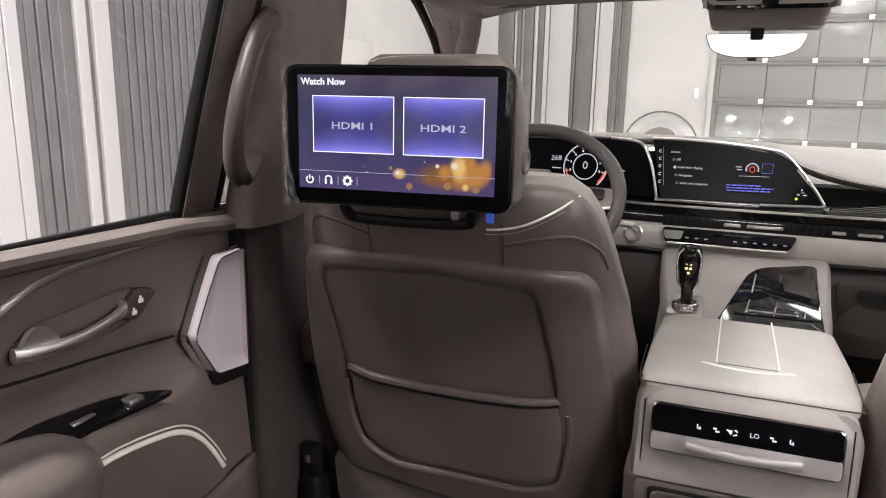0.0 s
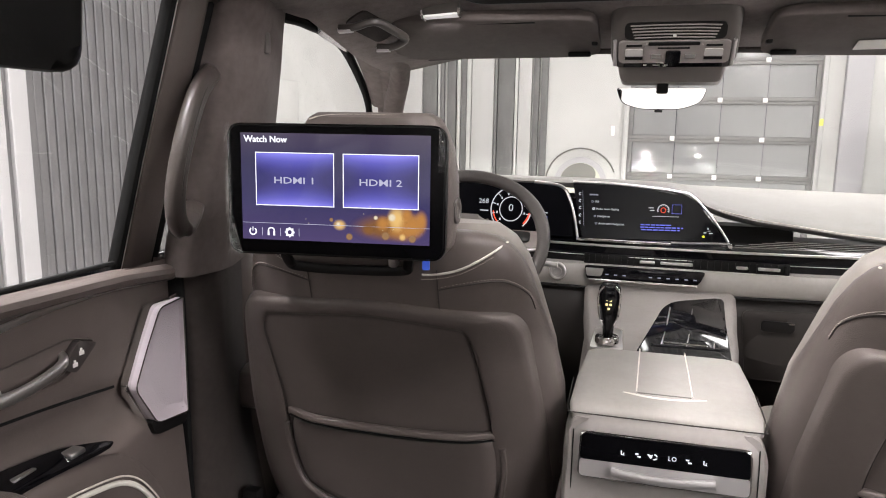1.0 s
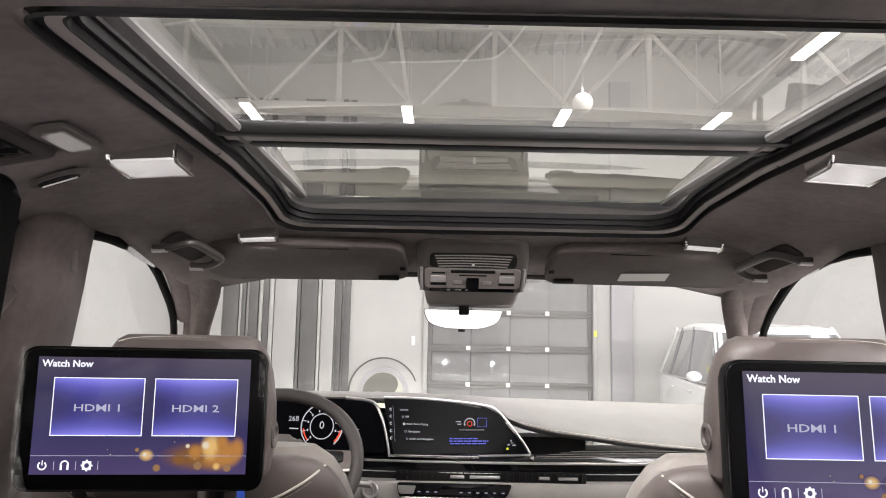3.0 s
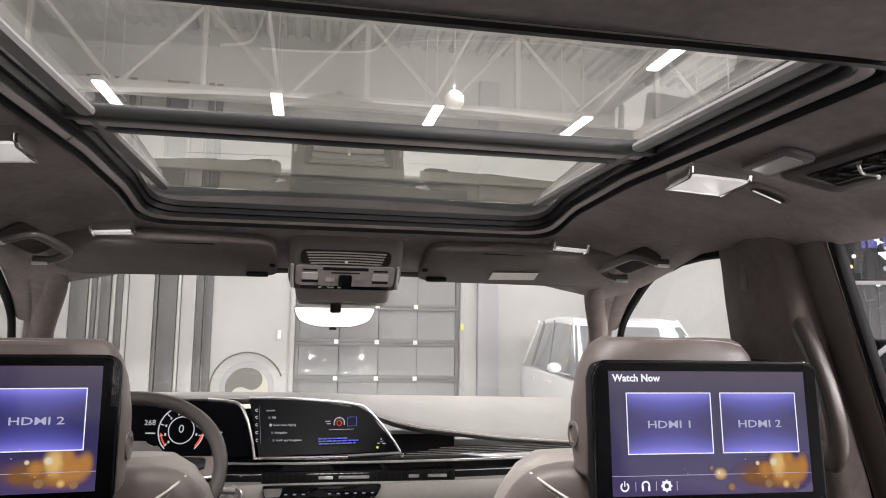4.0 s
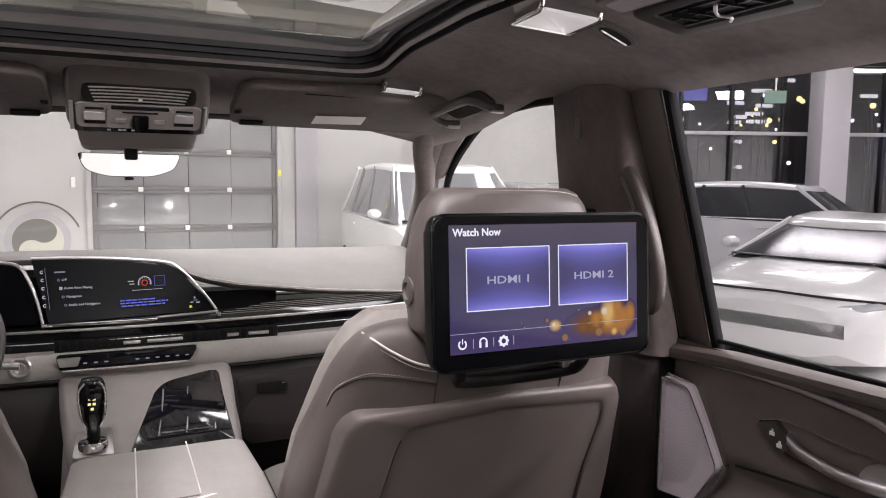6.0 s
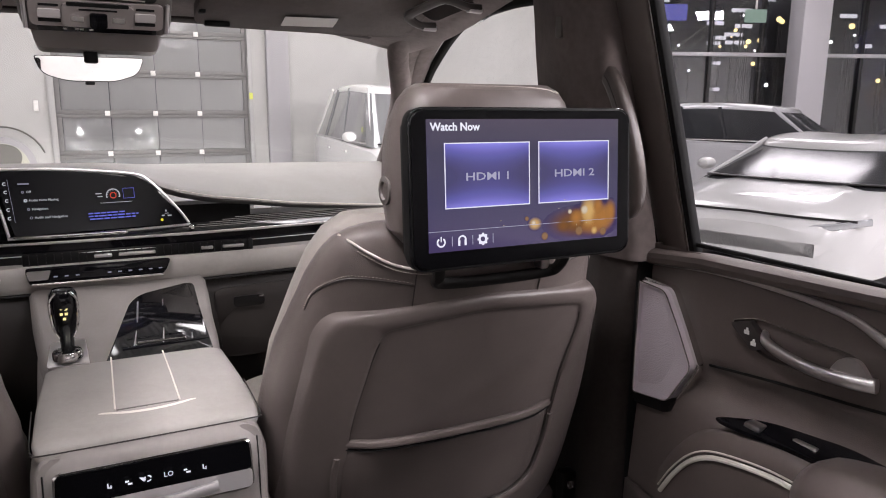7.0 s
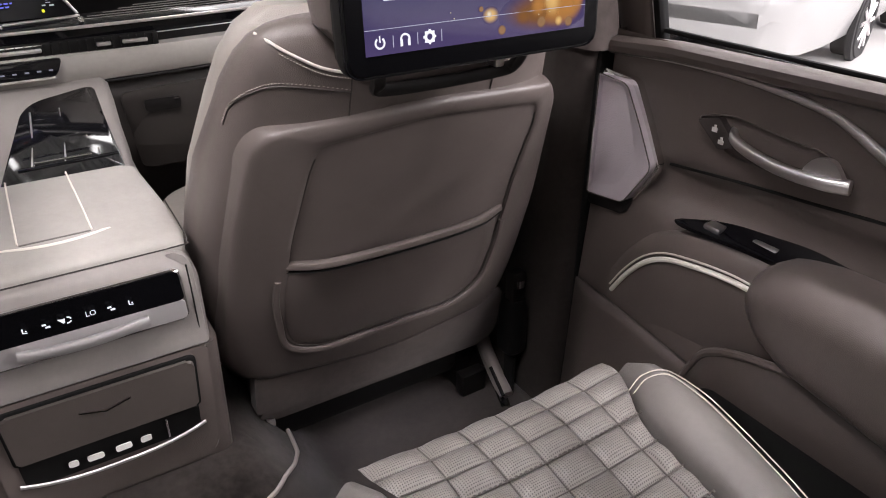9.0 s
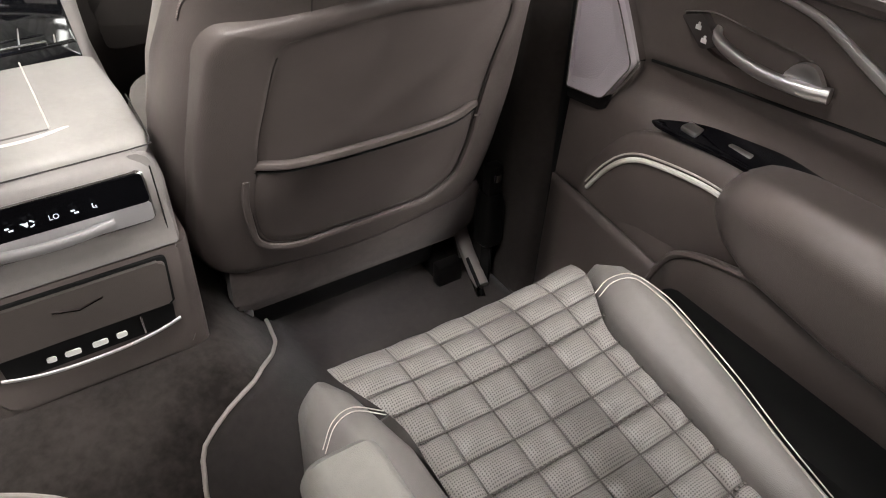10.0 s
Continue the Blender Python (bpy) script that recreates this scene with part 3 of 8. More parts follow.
# strip lamps right above the car, plus an unseen added row at x -1.8
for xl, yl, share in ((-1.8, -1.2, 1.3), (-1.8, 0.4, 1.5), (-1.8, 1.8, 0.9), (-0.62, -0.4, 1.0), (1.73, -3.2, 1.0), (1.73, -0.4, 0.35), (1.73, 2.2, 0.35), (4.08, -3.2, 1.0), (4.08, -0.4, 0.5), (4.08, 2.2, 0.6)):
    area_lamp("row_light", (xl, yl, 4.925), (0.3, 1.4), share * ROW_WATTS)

# ---- car cabin shell ----
def lerp(v, xs, ys):
    return float(np.interp(v, xs, ys))


def roof_z(x, y):
    zc = lerp(y, [-1.6, 0.5, 1.1, 1.3, 1.43, 1.55, 1.66, 1.84], [1.83, 1.858, 1.858, 1.846, 1.820, 1.795, 1.780, 1.768])
    a = abs(x)
    return zc - 0.20 * max(0.0, a - 0.42) - 0.30 * max(0.0, a - 0.64)


SR_X, SR_Y0, SR_Y1 = 0.400, 0.580, 1.435
hole = rounded([(-SR_X - 0.012, SR_Y0), (SR_X + 0.012, SR_Y0), (SR_X - 0.012, SR_Y1), (-SR_X + 0.012, SR_Y1)], [0.04, 0.04, 0.055, 0.055], 8)


def dense(outline, step=0.03):
    out = []
    n = len(outline)
    for i in range(n):
        a, b = Vector(outline[i]), Vector(outline[(i + 1) % n])
        k = max(1, int((b - a).length / step))
        out += [tuple(a.lerp(b, j / k)) for j in range(k)]
    return out


hole = dense(hole)
hc = Vector((0, 1.03))


def outer_point(p):
    d = (Vector(p) - hc)
    best = 1e9
    for lim, c, s in ((0.72, d.x, 1), (-0.72, d.x, -1)):
        if c * s > 1e-6:
            best = min(best, lim / c)
    for lim, c, s in ((1.83 - hc.y, d.y, 1), (-1.6 - hc.y, d.y, -1)):
        if c * s > 1e-6:
            best = min(best, lim / c)
    return hc + d * best


rings = []
for k in (0, 0.015, 0.06, 0.12, 0.2, 0.3, 0.42, 0.55, 0.7, 0.85, 1.0):
    ring = []
    for p in hole:
        q = Vector(p).lerp(outer_point(p), k)
        q.x *= 1 - k * lerp(q.y, [1.1, 1.3], [0.0, 0.09])
        ring.append((q.x, q.y, roof_z(q.x, q.y) + (0.006 if k == 0 else 0.0)))
    rings.append(ring)
bm, _ = grid_mesh(rings, True)
headliner = solo("ceiling_headliner", bm, SUEDE, "mottled grey-brown suede headliner with a sunroof opening", "headliner", kind="structure")
sol = headliner.modifiers.new("solid", "SOLIDIFY")
sol.thickness, sol.offset = 0.03, -1.0

# outer roof skin
rings = []
for k in (0, 0.1, 0.3, 0.6, 0.9, 1.0):
    rings.append([(q.x, q.y, roof_z(q.x, q.y) + 0.065) for q in (Vector(p).lerp(outer_point(p), k) for p in hole)])
bm, _ = grid_mesh(rings, True)
PAINT_OUT = material("black_car_paint", (0.01, 0.01, 0.012), 0.2, coat=1.0)
skin = solo("roof_skin", bm, PAINT_OUT, "black painted outer roof skin", "car roof", kind="structure")
sk = skin.modifiers.new("solid", "SOLIDIFY")
sk.thickness = 0.004

# glass roof
sun = thing("glass_roof", (0, 1.03, 1.86), "two-panel tinted glass roof with a dark frame", "sunroof")


def hole_ring(inset, dz, flat=None):
    out = []
    for p in hole:
        d = hc - Vector(p)
        q = Vector((p[0] - math.copysign(min(inset, abs(p[0])), p[0]), p[1] + (inset if p[1] < hc.y else -inset)))
        out.append((q.x, q.y, roof_z(p[0], p[1]) + dz if flat is None else flat))
    return out


STRIP = material("pale_roof_trim", (0.33, 0.30, 0.285), 0.45)
bm, _ = grid_mesh([hole_ring(-0.004, -0.003), hole_ring(0.003, -0.003), hole_ring(0.005, 0.006), hole_ring(0.010, 0.008)], True)
part("opening_trim", bm, SATIN_BLACK, sun, "black opening edge trim")
bm, _ = grid_mesh([hole_ring(0.010, 0.010), hole_ring(0.011, 0.004), hole_ring(0.0125, 0.0035), hole_ring(0.020, 0.007), hole_ring(0.0205, 0.012)], True)
part("trim_strip", bm, STRIP, sun, "pale grey-brown trim strip")
bm, _ = grid_mesh([hole_ring(0.019, 0.009), hole_ring(0.023, 0.008), hole_ring(0.024, 0.016), hole_ring(0.029, 0.017), hole_ring(0.030, 0.026), hole_ring(0.034, 0.027), hole_ring(0.035, 0.036)], True)
part("frame", bm, SATIN_BLACK, sun, "satin black frame")
for s in (-1, 1):
    part("side_rail", sweep([(s * 0.352, SR_Y0 + 0.02, 1.878), (s * 0.346, 1.0, 1.882), (s * 0.332, SR_Y1 - 0.08, 1.872)], 0.010, 0.006, 3.0, 8), RAIL_MATT, sun, "pale aluminium guide rail")
part("crossbar", joined(rbox(-0.375, 0.375, 0.962, 0.982, 1.874, 1.893, 0.004), rbox(-0.372, 0.372, 1.014, 1.040, 1.876, 1.893, 0.004), rbox(-0.372, 0.372, 0.975, 1.030, 1.884, 1.893, 0.002)), SATIN_BLACK, sun, "black centre crossbar")
part("crossbar_trim", rbox(-0.37, 0.37, 0.984, 1.011, 1.8765, 1.886, 0.004), STRIP, sun, "pale trim along the crossbar")


def roof_pane(y0, y1):
    rows = []
    for i in range(9):
        y = y0 + (y1 - y0) * i / 8
        rows.append([(x, y, roof_z(0, y) + 0.038 - 0.008 * (x / 0.4) ** 2) for x in np.linspace(-0.40, 0.40, 13)])
    return grid_mesh(rows)[0]


for y0, y1 in ((SR_Y0 - 0.02, 1.0), (1.0, SR_Y1 + 0.02)):
    g = part("glass_panel", roof_pane(y0, y1), ROOF_GLASS if y1 < 1.05 else FRONT_ROOF_GLASS, sun, "tinted roof glass with a hazy veil mixed in")
    g.visible_shadow = False

# floor pan, firewall, sills
def ease(k):
    k = min(1.0, max(0.0, k))
    return k * k * (3 - 2 * k)


def floor_z(x, y):
    """The carpet, with the tunnel that rises under the console."""
    return 0.642 + 0.20 * ease((0.34 - abs(x)) / 0.20) * ease((y - 0.72) / 0.42)


rows = [[(x, y, floor_z(x, y)) for x in np.linspace(-0.86, 0.86, 56)] for y in np.concatenate([np.linspace(-1.9, 0.6, 6), np.linspace(0.65, 1.3, 20), np.linspace(1.4, 2.28, 5)])]
bm, _ = grid_mesh(rows)
carpet = solo("floor", joined(bm, rbox(-0.86, 0.86, 2.28, 2.32, 0.60, 1.30, 0.0)), CARPET, "dark brown cabin carpet over the centre tunnel", "carpet", kind="structure")
cs = carpet.modifiers.new("solid", "SOLIDIFY")
cs.thickness, cs.offset = 0.02, -1.0
BINDING = material("mat_binding", (0.40, 0.36, 0.33), 0.7)
mat = thing("floor_mat", (0.42, 0.8, 0.645), "dark carpet floor mat with a pale bound edge", "floor mat", "floor mats")
INNER = [(0.2, 0.06), (0.94, 0.06), (0.99, 0.078), (1.021, 0.129), (1.054, 0.182), (1.125, 0.229), (1.197, 0.259), (1.263, 0.269), (1.345, 0.268)]


def mat_in(y):
    return lerp(y, [a for a, b in INNER], [b for a, b in INNER])


bm, _ = grid_mesh([[(mat_in(y) + (0.735 - mat_in(y)) * i / 24, y, floor_z(mat_in(y) + (0.735 - mat_in(y)) * i / 24, y) + 0.006) for i in range(25)] for y in np.linspace(0.2, 1.345, 40)])
part("carpet", bm, MAT, mat, solid=0.008)
part("binding", sweep(smooth_path([(mat_in(v), v, floor_z(mat_in(v), v) + 0.010) for v in np.linspace(0.2, 1.345, 40)], 2), 0.0036, 0.0036, sides=8), BINDING, mat, "pale grey edge binding")
mirrored(mat)

# windscreen, header, A pillars
HEAD = [(-0.62, 1.77, 1.742), (-0.42, 1.80, 1.757), (0.0, 1.82, 1.766), (0.42, 1.80, 1.757), (0.62, 1.77, 1.742)]
BASE = [(-0.80, 2.26, 1.425), (-0.45, 2.33, 1.44), (0.0, 2.36, 1.446), (0.45, 2.33, 1.44), (0.80, 2.26, 1.425)]
rows = []
for k in np.linspace(-0.04, 1.06, 10):
    top, bot = smooth_path(HEAD, 5), smooth_path(BASE, 5)
    rows.append([a.lerp(b, k) + Vector((0, 0.05, 0.02)) * math.sin(math.pi * min(1, max(0, k))) for a, b in zip(top, bot)])
bm, _ = grid_mesh(rows)
ws = solo("window_front_screen", bm, GLASS, "clear curved windscreen", "windscreen", kind="structure")
ws.visible_shadow = False
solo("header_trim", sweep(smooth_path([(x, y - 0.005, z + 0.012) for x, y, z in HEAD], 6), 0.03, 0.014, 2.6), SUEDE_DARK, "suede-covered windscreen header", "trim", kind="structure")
apil = thing("trim_a_pillar", (0.66, 1.9, 1.58), "suede-covered windscreen pillar", "pillar trim", kind="structure")
SCREEN_EDGE = [(0.60, 1.60, 1.795), (0.613, 1.70, 1.772), (0.635, 1.81, 1.730), (0.705, 1.96, 1.615), (0.775, 2.20, 1.47), (0.80, 2.30, 1.42)]
DOOR_EDGE = [(0.690, 1.47, 1.812), (0.695, 1.644, 1.796), (0.713, 1.806, 1.735), (0.740, 1.944, 1.655), (0.80, 2.09, 1.518), (0.85, 2.20, 1.40)]
part("cover", sweep(smooth_path(SCREEN_EDGE, 8), 0.026, 0.030, 2.6, 16), SUEDE, apil)
rows = []
for a, b in zip(smooth_path(SCREEN_EDGE, 8), smooth_path(DOOR_EDGE, 8)):
    rows.append([a.lerp(b, k) + Vector((-0.016, -0.012, -0.012)) * math.sin(math.pi * (0.2 + 0.75 * k)) for k in np.linspace(0, 1, 7)])
bm, _ = grid_mesh(rows)
part("side_cover", bm, SUEDE, apil, "broad suede pillar face", solid=0.008)
mirrored(apil)

# roof rails over the doors, down into the front window arch
ARCH = [(0.705, -1.6, 1.775), (0.712, 0.0, 1.808), (0.712, 0.8, 1.815), (0.708, 1.15, 1.812), (0.702, 1.36, 1.808), (0.700, 1.47, 1.808), (0.705, 1.644, 1.792), (0.723, 1.806, 1.731), (0.747, 1.944, 1.651), (0.80, 2.09, 1.515), (0.85, 2.20, 1.40)]
rail = thing("trim_roof_rail", (0.70, 0.5, 1.8), "suede-covered roof rail above the doors", "roof rail", kind="structure")
part("cover", sweep(smooth_path([(x - 0.022, y, z + 0.012) for x, y, z in ARCH[:9]], 8), 0.034, 0.026, 2.6, 14), SUEDE, rail)
part("door_seal", sweep(smooth_path([(x + 0.02, y, z - 0.012) for x, y, z in ARCH], 8), 0.009, 0.011, 2.4, 10), RUBBER, rail, "black rubber door seal")
mirrored(rail)

# B pillars
bp = thing("trim_b_pillar", (0.76, 1.17, 0.65), "suede-covered door pillar with a leather grab handle", "pillar trim", kind="structure")


def pillar_ring(z, xin, y0, y1, thick=0.07):
    pts = rounded([(xin + 0.012, y0), (xin, y0 + 0.05), (xin - 0.004, (y0 + y1) / 2), (xin, y1 - 0.03), (xin + 0.04, y1 + 0.085), (xin + thick, y1 + 0.10), (xin + thick, y0)], 0.02, 3)
    return [(u, v, z) for u, v in pts]


up = [pillar_ring(z, x, a, b) for z, x, a, b in ((1.345, 0.752, 1.108, 1.26), (1.40, 0.742, 1.110, 1.275), (1.50, 0.718, 1.114, 1.285), (1.60, 0.694, 1.120, 1.285), (1.70, 0.678, 1.126, 1.280), (1.76, 0.670, 1.130, 1.276), (1.80, 0.662, 1.130, 1.272), (1.84, 0.655, 1.13, 1.27))]
part("upper_cover", loft(up), SUEDE_PILLAR, bp, "mottled suede upper cover")
lo = [pillar_ring(z, x, a, b) for z, x, a, b in ((0.64, 0.742, 1.130, 1.36), (0.80, 0.748, 1.131, 1.32), (1.0, 0.752, 1.132, 1.27), (1.20, 0.756, 1.131, 1.250), (1.343, 0.757, 1.122, 1.250))]
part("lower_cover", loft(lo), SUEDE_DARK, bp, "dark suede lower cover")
part("grab_handle", sweep(smooth_path([(0.735, 1.195, 1.672), (0.716, 1.172, 1.674), (0.706, 1.122, 1.640), (0.703, 1.080, 1.575), (0.706, 1.060, 1.512), (0.711, 1.062, 1.466), (0.718, 1.085, 1.440), (0.728, 1.122, 1.452), (0.750, 1.165, 1.462)], 8), 0.0115, 0.0155, 3.2, 16, up=(0, 1, 0)), HANDLE, bp, "dark leather-wrapped grab handle")
part("handle_seam", sweep(smooth_path([(0.706, 1.172, 1.672), (0.6945, 1.122, 1.640), (0.6915, 1.080, 1.575), (0.6945, 1.060, 1.512), (0.700, 1.063, 1.466)], 8), 0.0009, 0.0009, 2, 6), CREASE_TRIM, bp)
part("button", rbox(0.668, 0.682, 1.215, 1.233, 1.712, 1.748, 0.004), GREYTRIM, bp)
part("belt_guide", joined(rbox(0.700, 0.735, 1.20, 1.262, 1.44, 1.565, 0.012), rbox(0.672, 0.712, 1.195, 1.275, 1.565, 1.592, 0.008)), BLACK, bp, "black seat belt height guide")
bp_left = mirrored(bp)
for child in bp_left.children:
    if child.name.startswith(("grab_handle", "handle_seam")):
        child.location.y -= 0.05

# ---- rear doors ----
def door_x(y, z):
    """Inner face of the rear door trim, right-hand side."""
    base = lerp(z, [0.62, 0.75, 0.95, 1.08, 1.12, 1.155, 1.19, 1.215, 1.26, 1.33, 1.375], [0.772, 0.770, 0.772, 0.774, 0.782, 0.822, 0.824, 0.808, 0.806, 0.800, 0.806])
    # the arm shelf dies out towards the door's front edge
    plain = lerp(z, [0.62, 0.9, 1.1, 1.25, 1.375], [0.772, 0.775, 0.79, 0.803, 0.806])
    k = lerp(y, [0.93, 1.06], [0.0, 1.0])
    return base * (1 - k) + plain * k


rd = thing("rear_door", (0.80, 0.5, 0.64), "dark brown leather-trimmed rear car door with a silver speaker grille", "car door", "rear doors")
rows = []
for z in np.linspace(0.62, 1.375, 64):
    rows.append([(door_x(y, z), y, z) for y in np.linspace(-0.25, 1.112, 56)])
bm, vs = grid_mesh(rows)
edge = [bm.verts.new((v.co.x + 0.05, v.co.y + 0.006, v.co.z)) for v in [r[-1] for r in vs]]
for i in range(len(edge) - 1):
    bm.faces.new((vs[i][-1], edge[i], edge[i + 1], vs[i + 1][-1]))
bmesh.ops.recalc_face_normals(bm, faces=bm.faces)
part("trim_panel", bm, DOORVINYL, rd, "dark brown leather trim panel")
part("outer_skin", rbox(0.865, 0.885, -0.25, 1.14, 0.30, 1.37, 0.004), PAINT_OUT, rd)
# belt line roll along the window
part("belt_roll", sweep([(0.815, -0.25, 1.372), (0.815, 0.6, 1.372), (0.812, 1.0, 1.362), (0.808, 1.112, 1.352)], 0.022, 0.014, 2.4, 12), DOORVINYL, rd, "padded window sill roll")
part("window_seal", sweep([(0.842, -0.25, 1.383), (0.842, 1.05, 1.379)], 0.005, 0.004, 2.4, 8), RUBBER, rd)
# slim bright spear
part("bright_spear", sweep(smooth_path([(door_x(y, z) - 0.003, y, z) for y, z in ((0.44, 1.215), (0.52, 1.245), (0.60, 1.275), (0.684, 1.313), (0.717, 1.329), (0.757, 1.342), (0.829, 1.350), (0.916, 1.353), (0.994, 1.351), (1.105, 1.341))], 8), 0.0055, 0.0065, 2.2, 10, taper=lambda k: 1.35 - 1.0 * k), SATIN, rd, "slim satin metal spear")
# crease under the handle
part("crease_piping", sweep(smooth_path([(door_x(y, z) - 0.001, y, z) for y, z in ((0.35, 1.262), (0.55, 1.243), (0.664, 1.234), (0.749, 1.225), (0.857, 1.215), (0.977, 1.20))], 6), 0.0018, 0.0022, 2, 6), RUBBER, rd)

# speaker grille
spk = rounded([(1.110, 1.312), (1.050, 1.308), (1.016, 1.255), (0.983, 1.196), (1.030, 1.124), (1.110, 1.113)], [0.004, 0.012, 0.02, 0.012, 0.012, 0.006], 6)
inset = rounded([(1.110, 1.302), (1.062, 1.298), (1.042, 1.250), (1.024, 1.200), (1.056, 1.142), (1.110, 1.128)], [0.004, 0.010, 0.02, 0.012, 0.012, 0.006], 6)
bez = rounded([(1.112, 1.318), (1.044, 1.314), (1.010, 1.258), (0.976, 1.196), (1.026, 1.117), (1.112, 1.106)], [0.004, 0.012, 0.02, 0.012, 0.012, 0.006], 6)
sb = part("speaker_bezel", prism(bez, lambda u, v, w: (0.800 - w, u, v), 0.013, 0.003), CHROME, rd, "bright speaker surround")
part("speaker_under", prism(rounded([(1.112, 1.122), (1.020, 1.130), (1.030, 1.102), (1.112, 1.092)], 0.008), lambda u, v, w: (0.802 - w, u, v), 0.022, 0.004), SATIN_BLACK, rd)
rings = [[(0.800 - 0.010, u, v) for u, v in spk], [(0.800 - 0.024, u, v) for u, v in spk], [(0.800 - 0.025, 1.07 + (u - 1.07) * 0.985, 1.21 + (v - 1.21) * 0.985) for u, v in spk], [(0.800 - 0.015, u, v) for u, v in inset], [(0.800 - 0.0145, 1.07 + (u - 1.07) * 0.8, 1.21 + (v - 1.21) * 0.8) for u, v in inset]]
bm, vs = grid_mesh(rings, True)
bm.faces.new(vs[-1])
bmesh.ops.recalc_face_normals(bm, faces=bm.faces)
part("speaker_grille", bm, GRILLE, rd, "perforated silver speaker grille", sharp=12)
part("grille_rim", sweep([(0.800 - 0.0245, u, v) for u, v in dense(spk, 0.02)], 0.0012, 0.0012, closed=True, sides=6, up=(1, 0, 0)), CHROME, rd, "thin bright rim")
# handle cup, lever and lock keys
cup = rounded([(0.700, 1.262), (0.76, 1.246), (0.885, 1.246), (0.938, 1.288), (0.888, 1.304), (0.79, 1.296), (0.735, 1.294)], [0.012, 0.03, 0.03, 0.012, 0.02, 0.05, 0.02], 6)
rings = []
for k, d in ((1.0, 0.001), (0.97, 0.004), (0.93, 0.0), (0.86, -0.020), (0.6, -0.026)):
    cy, cz = 0.815, 1.273
    rings.append([(door_x(u, v) - d - 0.001, cy + (u - cy) * k, cz + (v - cz) * k) for u, v in cup])
bm, vs = grid_mesh(rings, True)
bm.faces.new(vs[-1])
bmesh.ops.recalc_face_normals(bm, faces=bm.faces)
part("handle_cup", bm, DARK2, rd, "recessed handle cup")
lever = part("door_lever", sweep(smooth_path([(0.812, 0.880, 1.284), (0.794, 0.868, 1.276), (0.786, 0.835, 1.268), (0.784, 0.785, 1.262), (0.787, 0.735, 1.263), (0.794, 0.704, 1.266)], 8), 0.0075, 0.0085, 2.6, 14, taper=lambda k: 0.75 + 0.35 * k), SATIN, rd, "satin metal door lever")
part("lever_paddle", loft([[(0.789 + 0.004 * i, y, z) for y, z in rounded([(0.703, 1.262), (0.768, 1.266), (0.752, 1.290), (0.728, 1.293)], 0.012, 5)] for i in range(3)]), SATIN, rd, "satin metal thumb paddle")
keys = part("lock_switch", prism(rounded([(0.888, 1.254), (0.930, 1.286), (0.896, 1.298), (0.862, 1.266)], 0.004), lambda u, v, w: (0.806 - w, u, v), 0.014, 0.002), VENTTRIM, rd, "dark brown lock switch pair")
for cy, cz in ((0.899, 1.281), (0.886, 1.267)):
    part("lock_symbol", joined(rbox(0.7905, 0.792, cy - 0.005, cy + 0.004, cz - 0.004, cz + 0.002, 0.0005, 1), rbox(0.7905, 0.792, cy - 0.003, cy + 0.001, cz + 0.002, cz + 0.006, 0.0005, 1)), WHITE, keys)
# window switch panel on the arm shelf
sw_pts = rounded([(0.925, 0.764), (0.89, 0.760), (0.78, 0.768), (0.60, 0.772), (0.60, 0.815), (0.74, 0.820), (0.86, 0.800)], [0.02, 0.02, 0.02, 0.005, 0.01, 0.02, 0.03], 5)


def shelf_z(y):
    return 1.133 + 0.012 * math.sin(math.pi * min(1, max(0, (y - 0.55) / 0.5)))


swp = part("switch_panel", prism(sw_pts, lambda u, v, w: (v, u, shelf_z(u) + 0.004 + w + (v - 0.79) * 0.25), 0.005, 0.002), PIANO, rd, "gloss black switch panel")
part("window_switch", rbox(0.774, 0.796, 0.848, 0.876, 1.142, 1.154, 0.004), SATIN, swp, "silver window switch")
part("blind_switch", rbox(0.790, 0.800, 0.770, 0.808, 1.144, 1.153, 0.003), SATIN, swp)
# arm shelf fascia with pale piping
arm_rows = []
ARM = [(0.40, 1.118), (0.60, 1.122), (0.76, 1.128), (0.86, 1.122), (0.94, 1.098), (0.995, 1.045), (1.03, 0.99)]
path = smooth_path([(0.0, y, z) for y, z in ARM], 6)
for p in path:
    y, z = p.y, p.z
    k = lerp(y, [0.86, 1.03], [1.0, 0.25])
    arm_rows.append([(door_x(y, z) + 0.0, y, z + 0.014), (0.770, y, z + 0.016), (0.760 + 0.012 * (1 - k), y, z + 0.008), (0.752 + 0.02 * (1 - k), y, z - 0.008), (0.752 + 0.02 * (1 - k), y, z - 0.035), (0.757 + 0.016 * (1 - k), y, z - 0.10), (0.778, y, z - 0.18)])
bm, _ = grid_mesh(arm_rows)
bmesh.ops.recalc_face_normals(bm, faces=bm.faces)
part("arm_shelf", bm, DOORVINYL, rd, "leather arm shelf", sharp=60)
pipe = smooth_path([(0.752 + 0.02 * (1 - lerp(p[0], [0.86, 1.03], [1.0, 0.25])) - 0.002, p[0], p[1] - 0.012) for p in ((0.755, 1.118), (0.80, 1.118), (0.86, 1.110), (0.915, 1.094), (0.955, 1.068), (0.99, 1.028), (1.018, 0.985))], 6)
part("piping", sweep(pipe, 0.0035, 0.0042, 2, 8), PIPING, rd, "pale leather piping")
part("piping_stitch", sweep([p + Vector((-0.001, 0.004, 0.009)) for p in pipe], 0.0012, 0.0016, 2, 6), STITCH, rd)
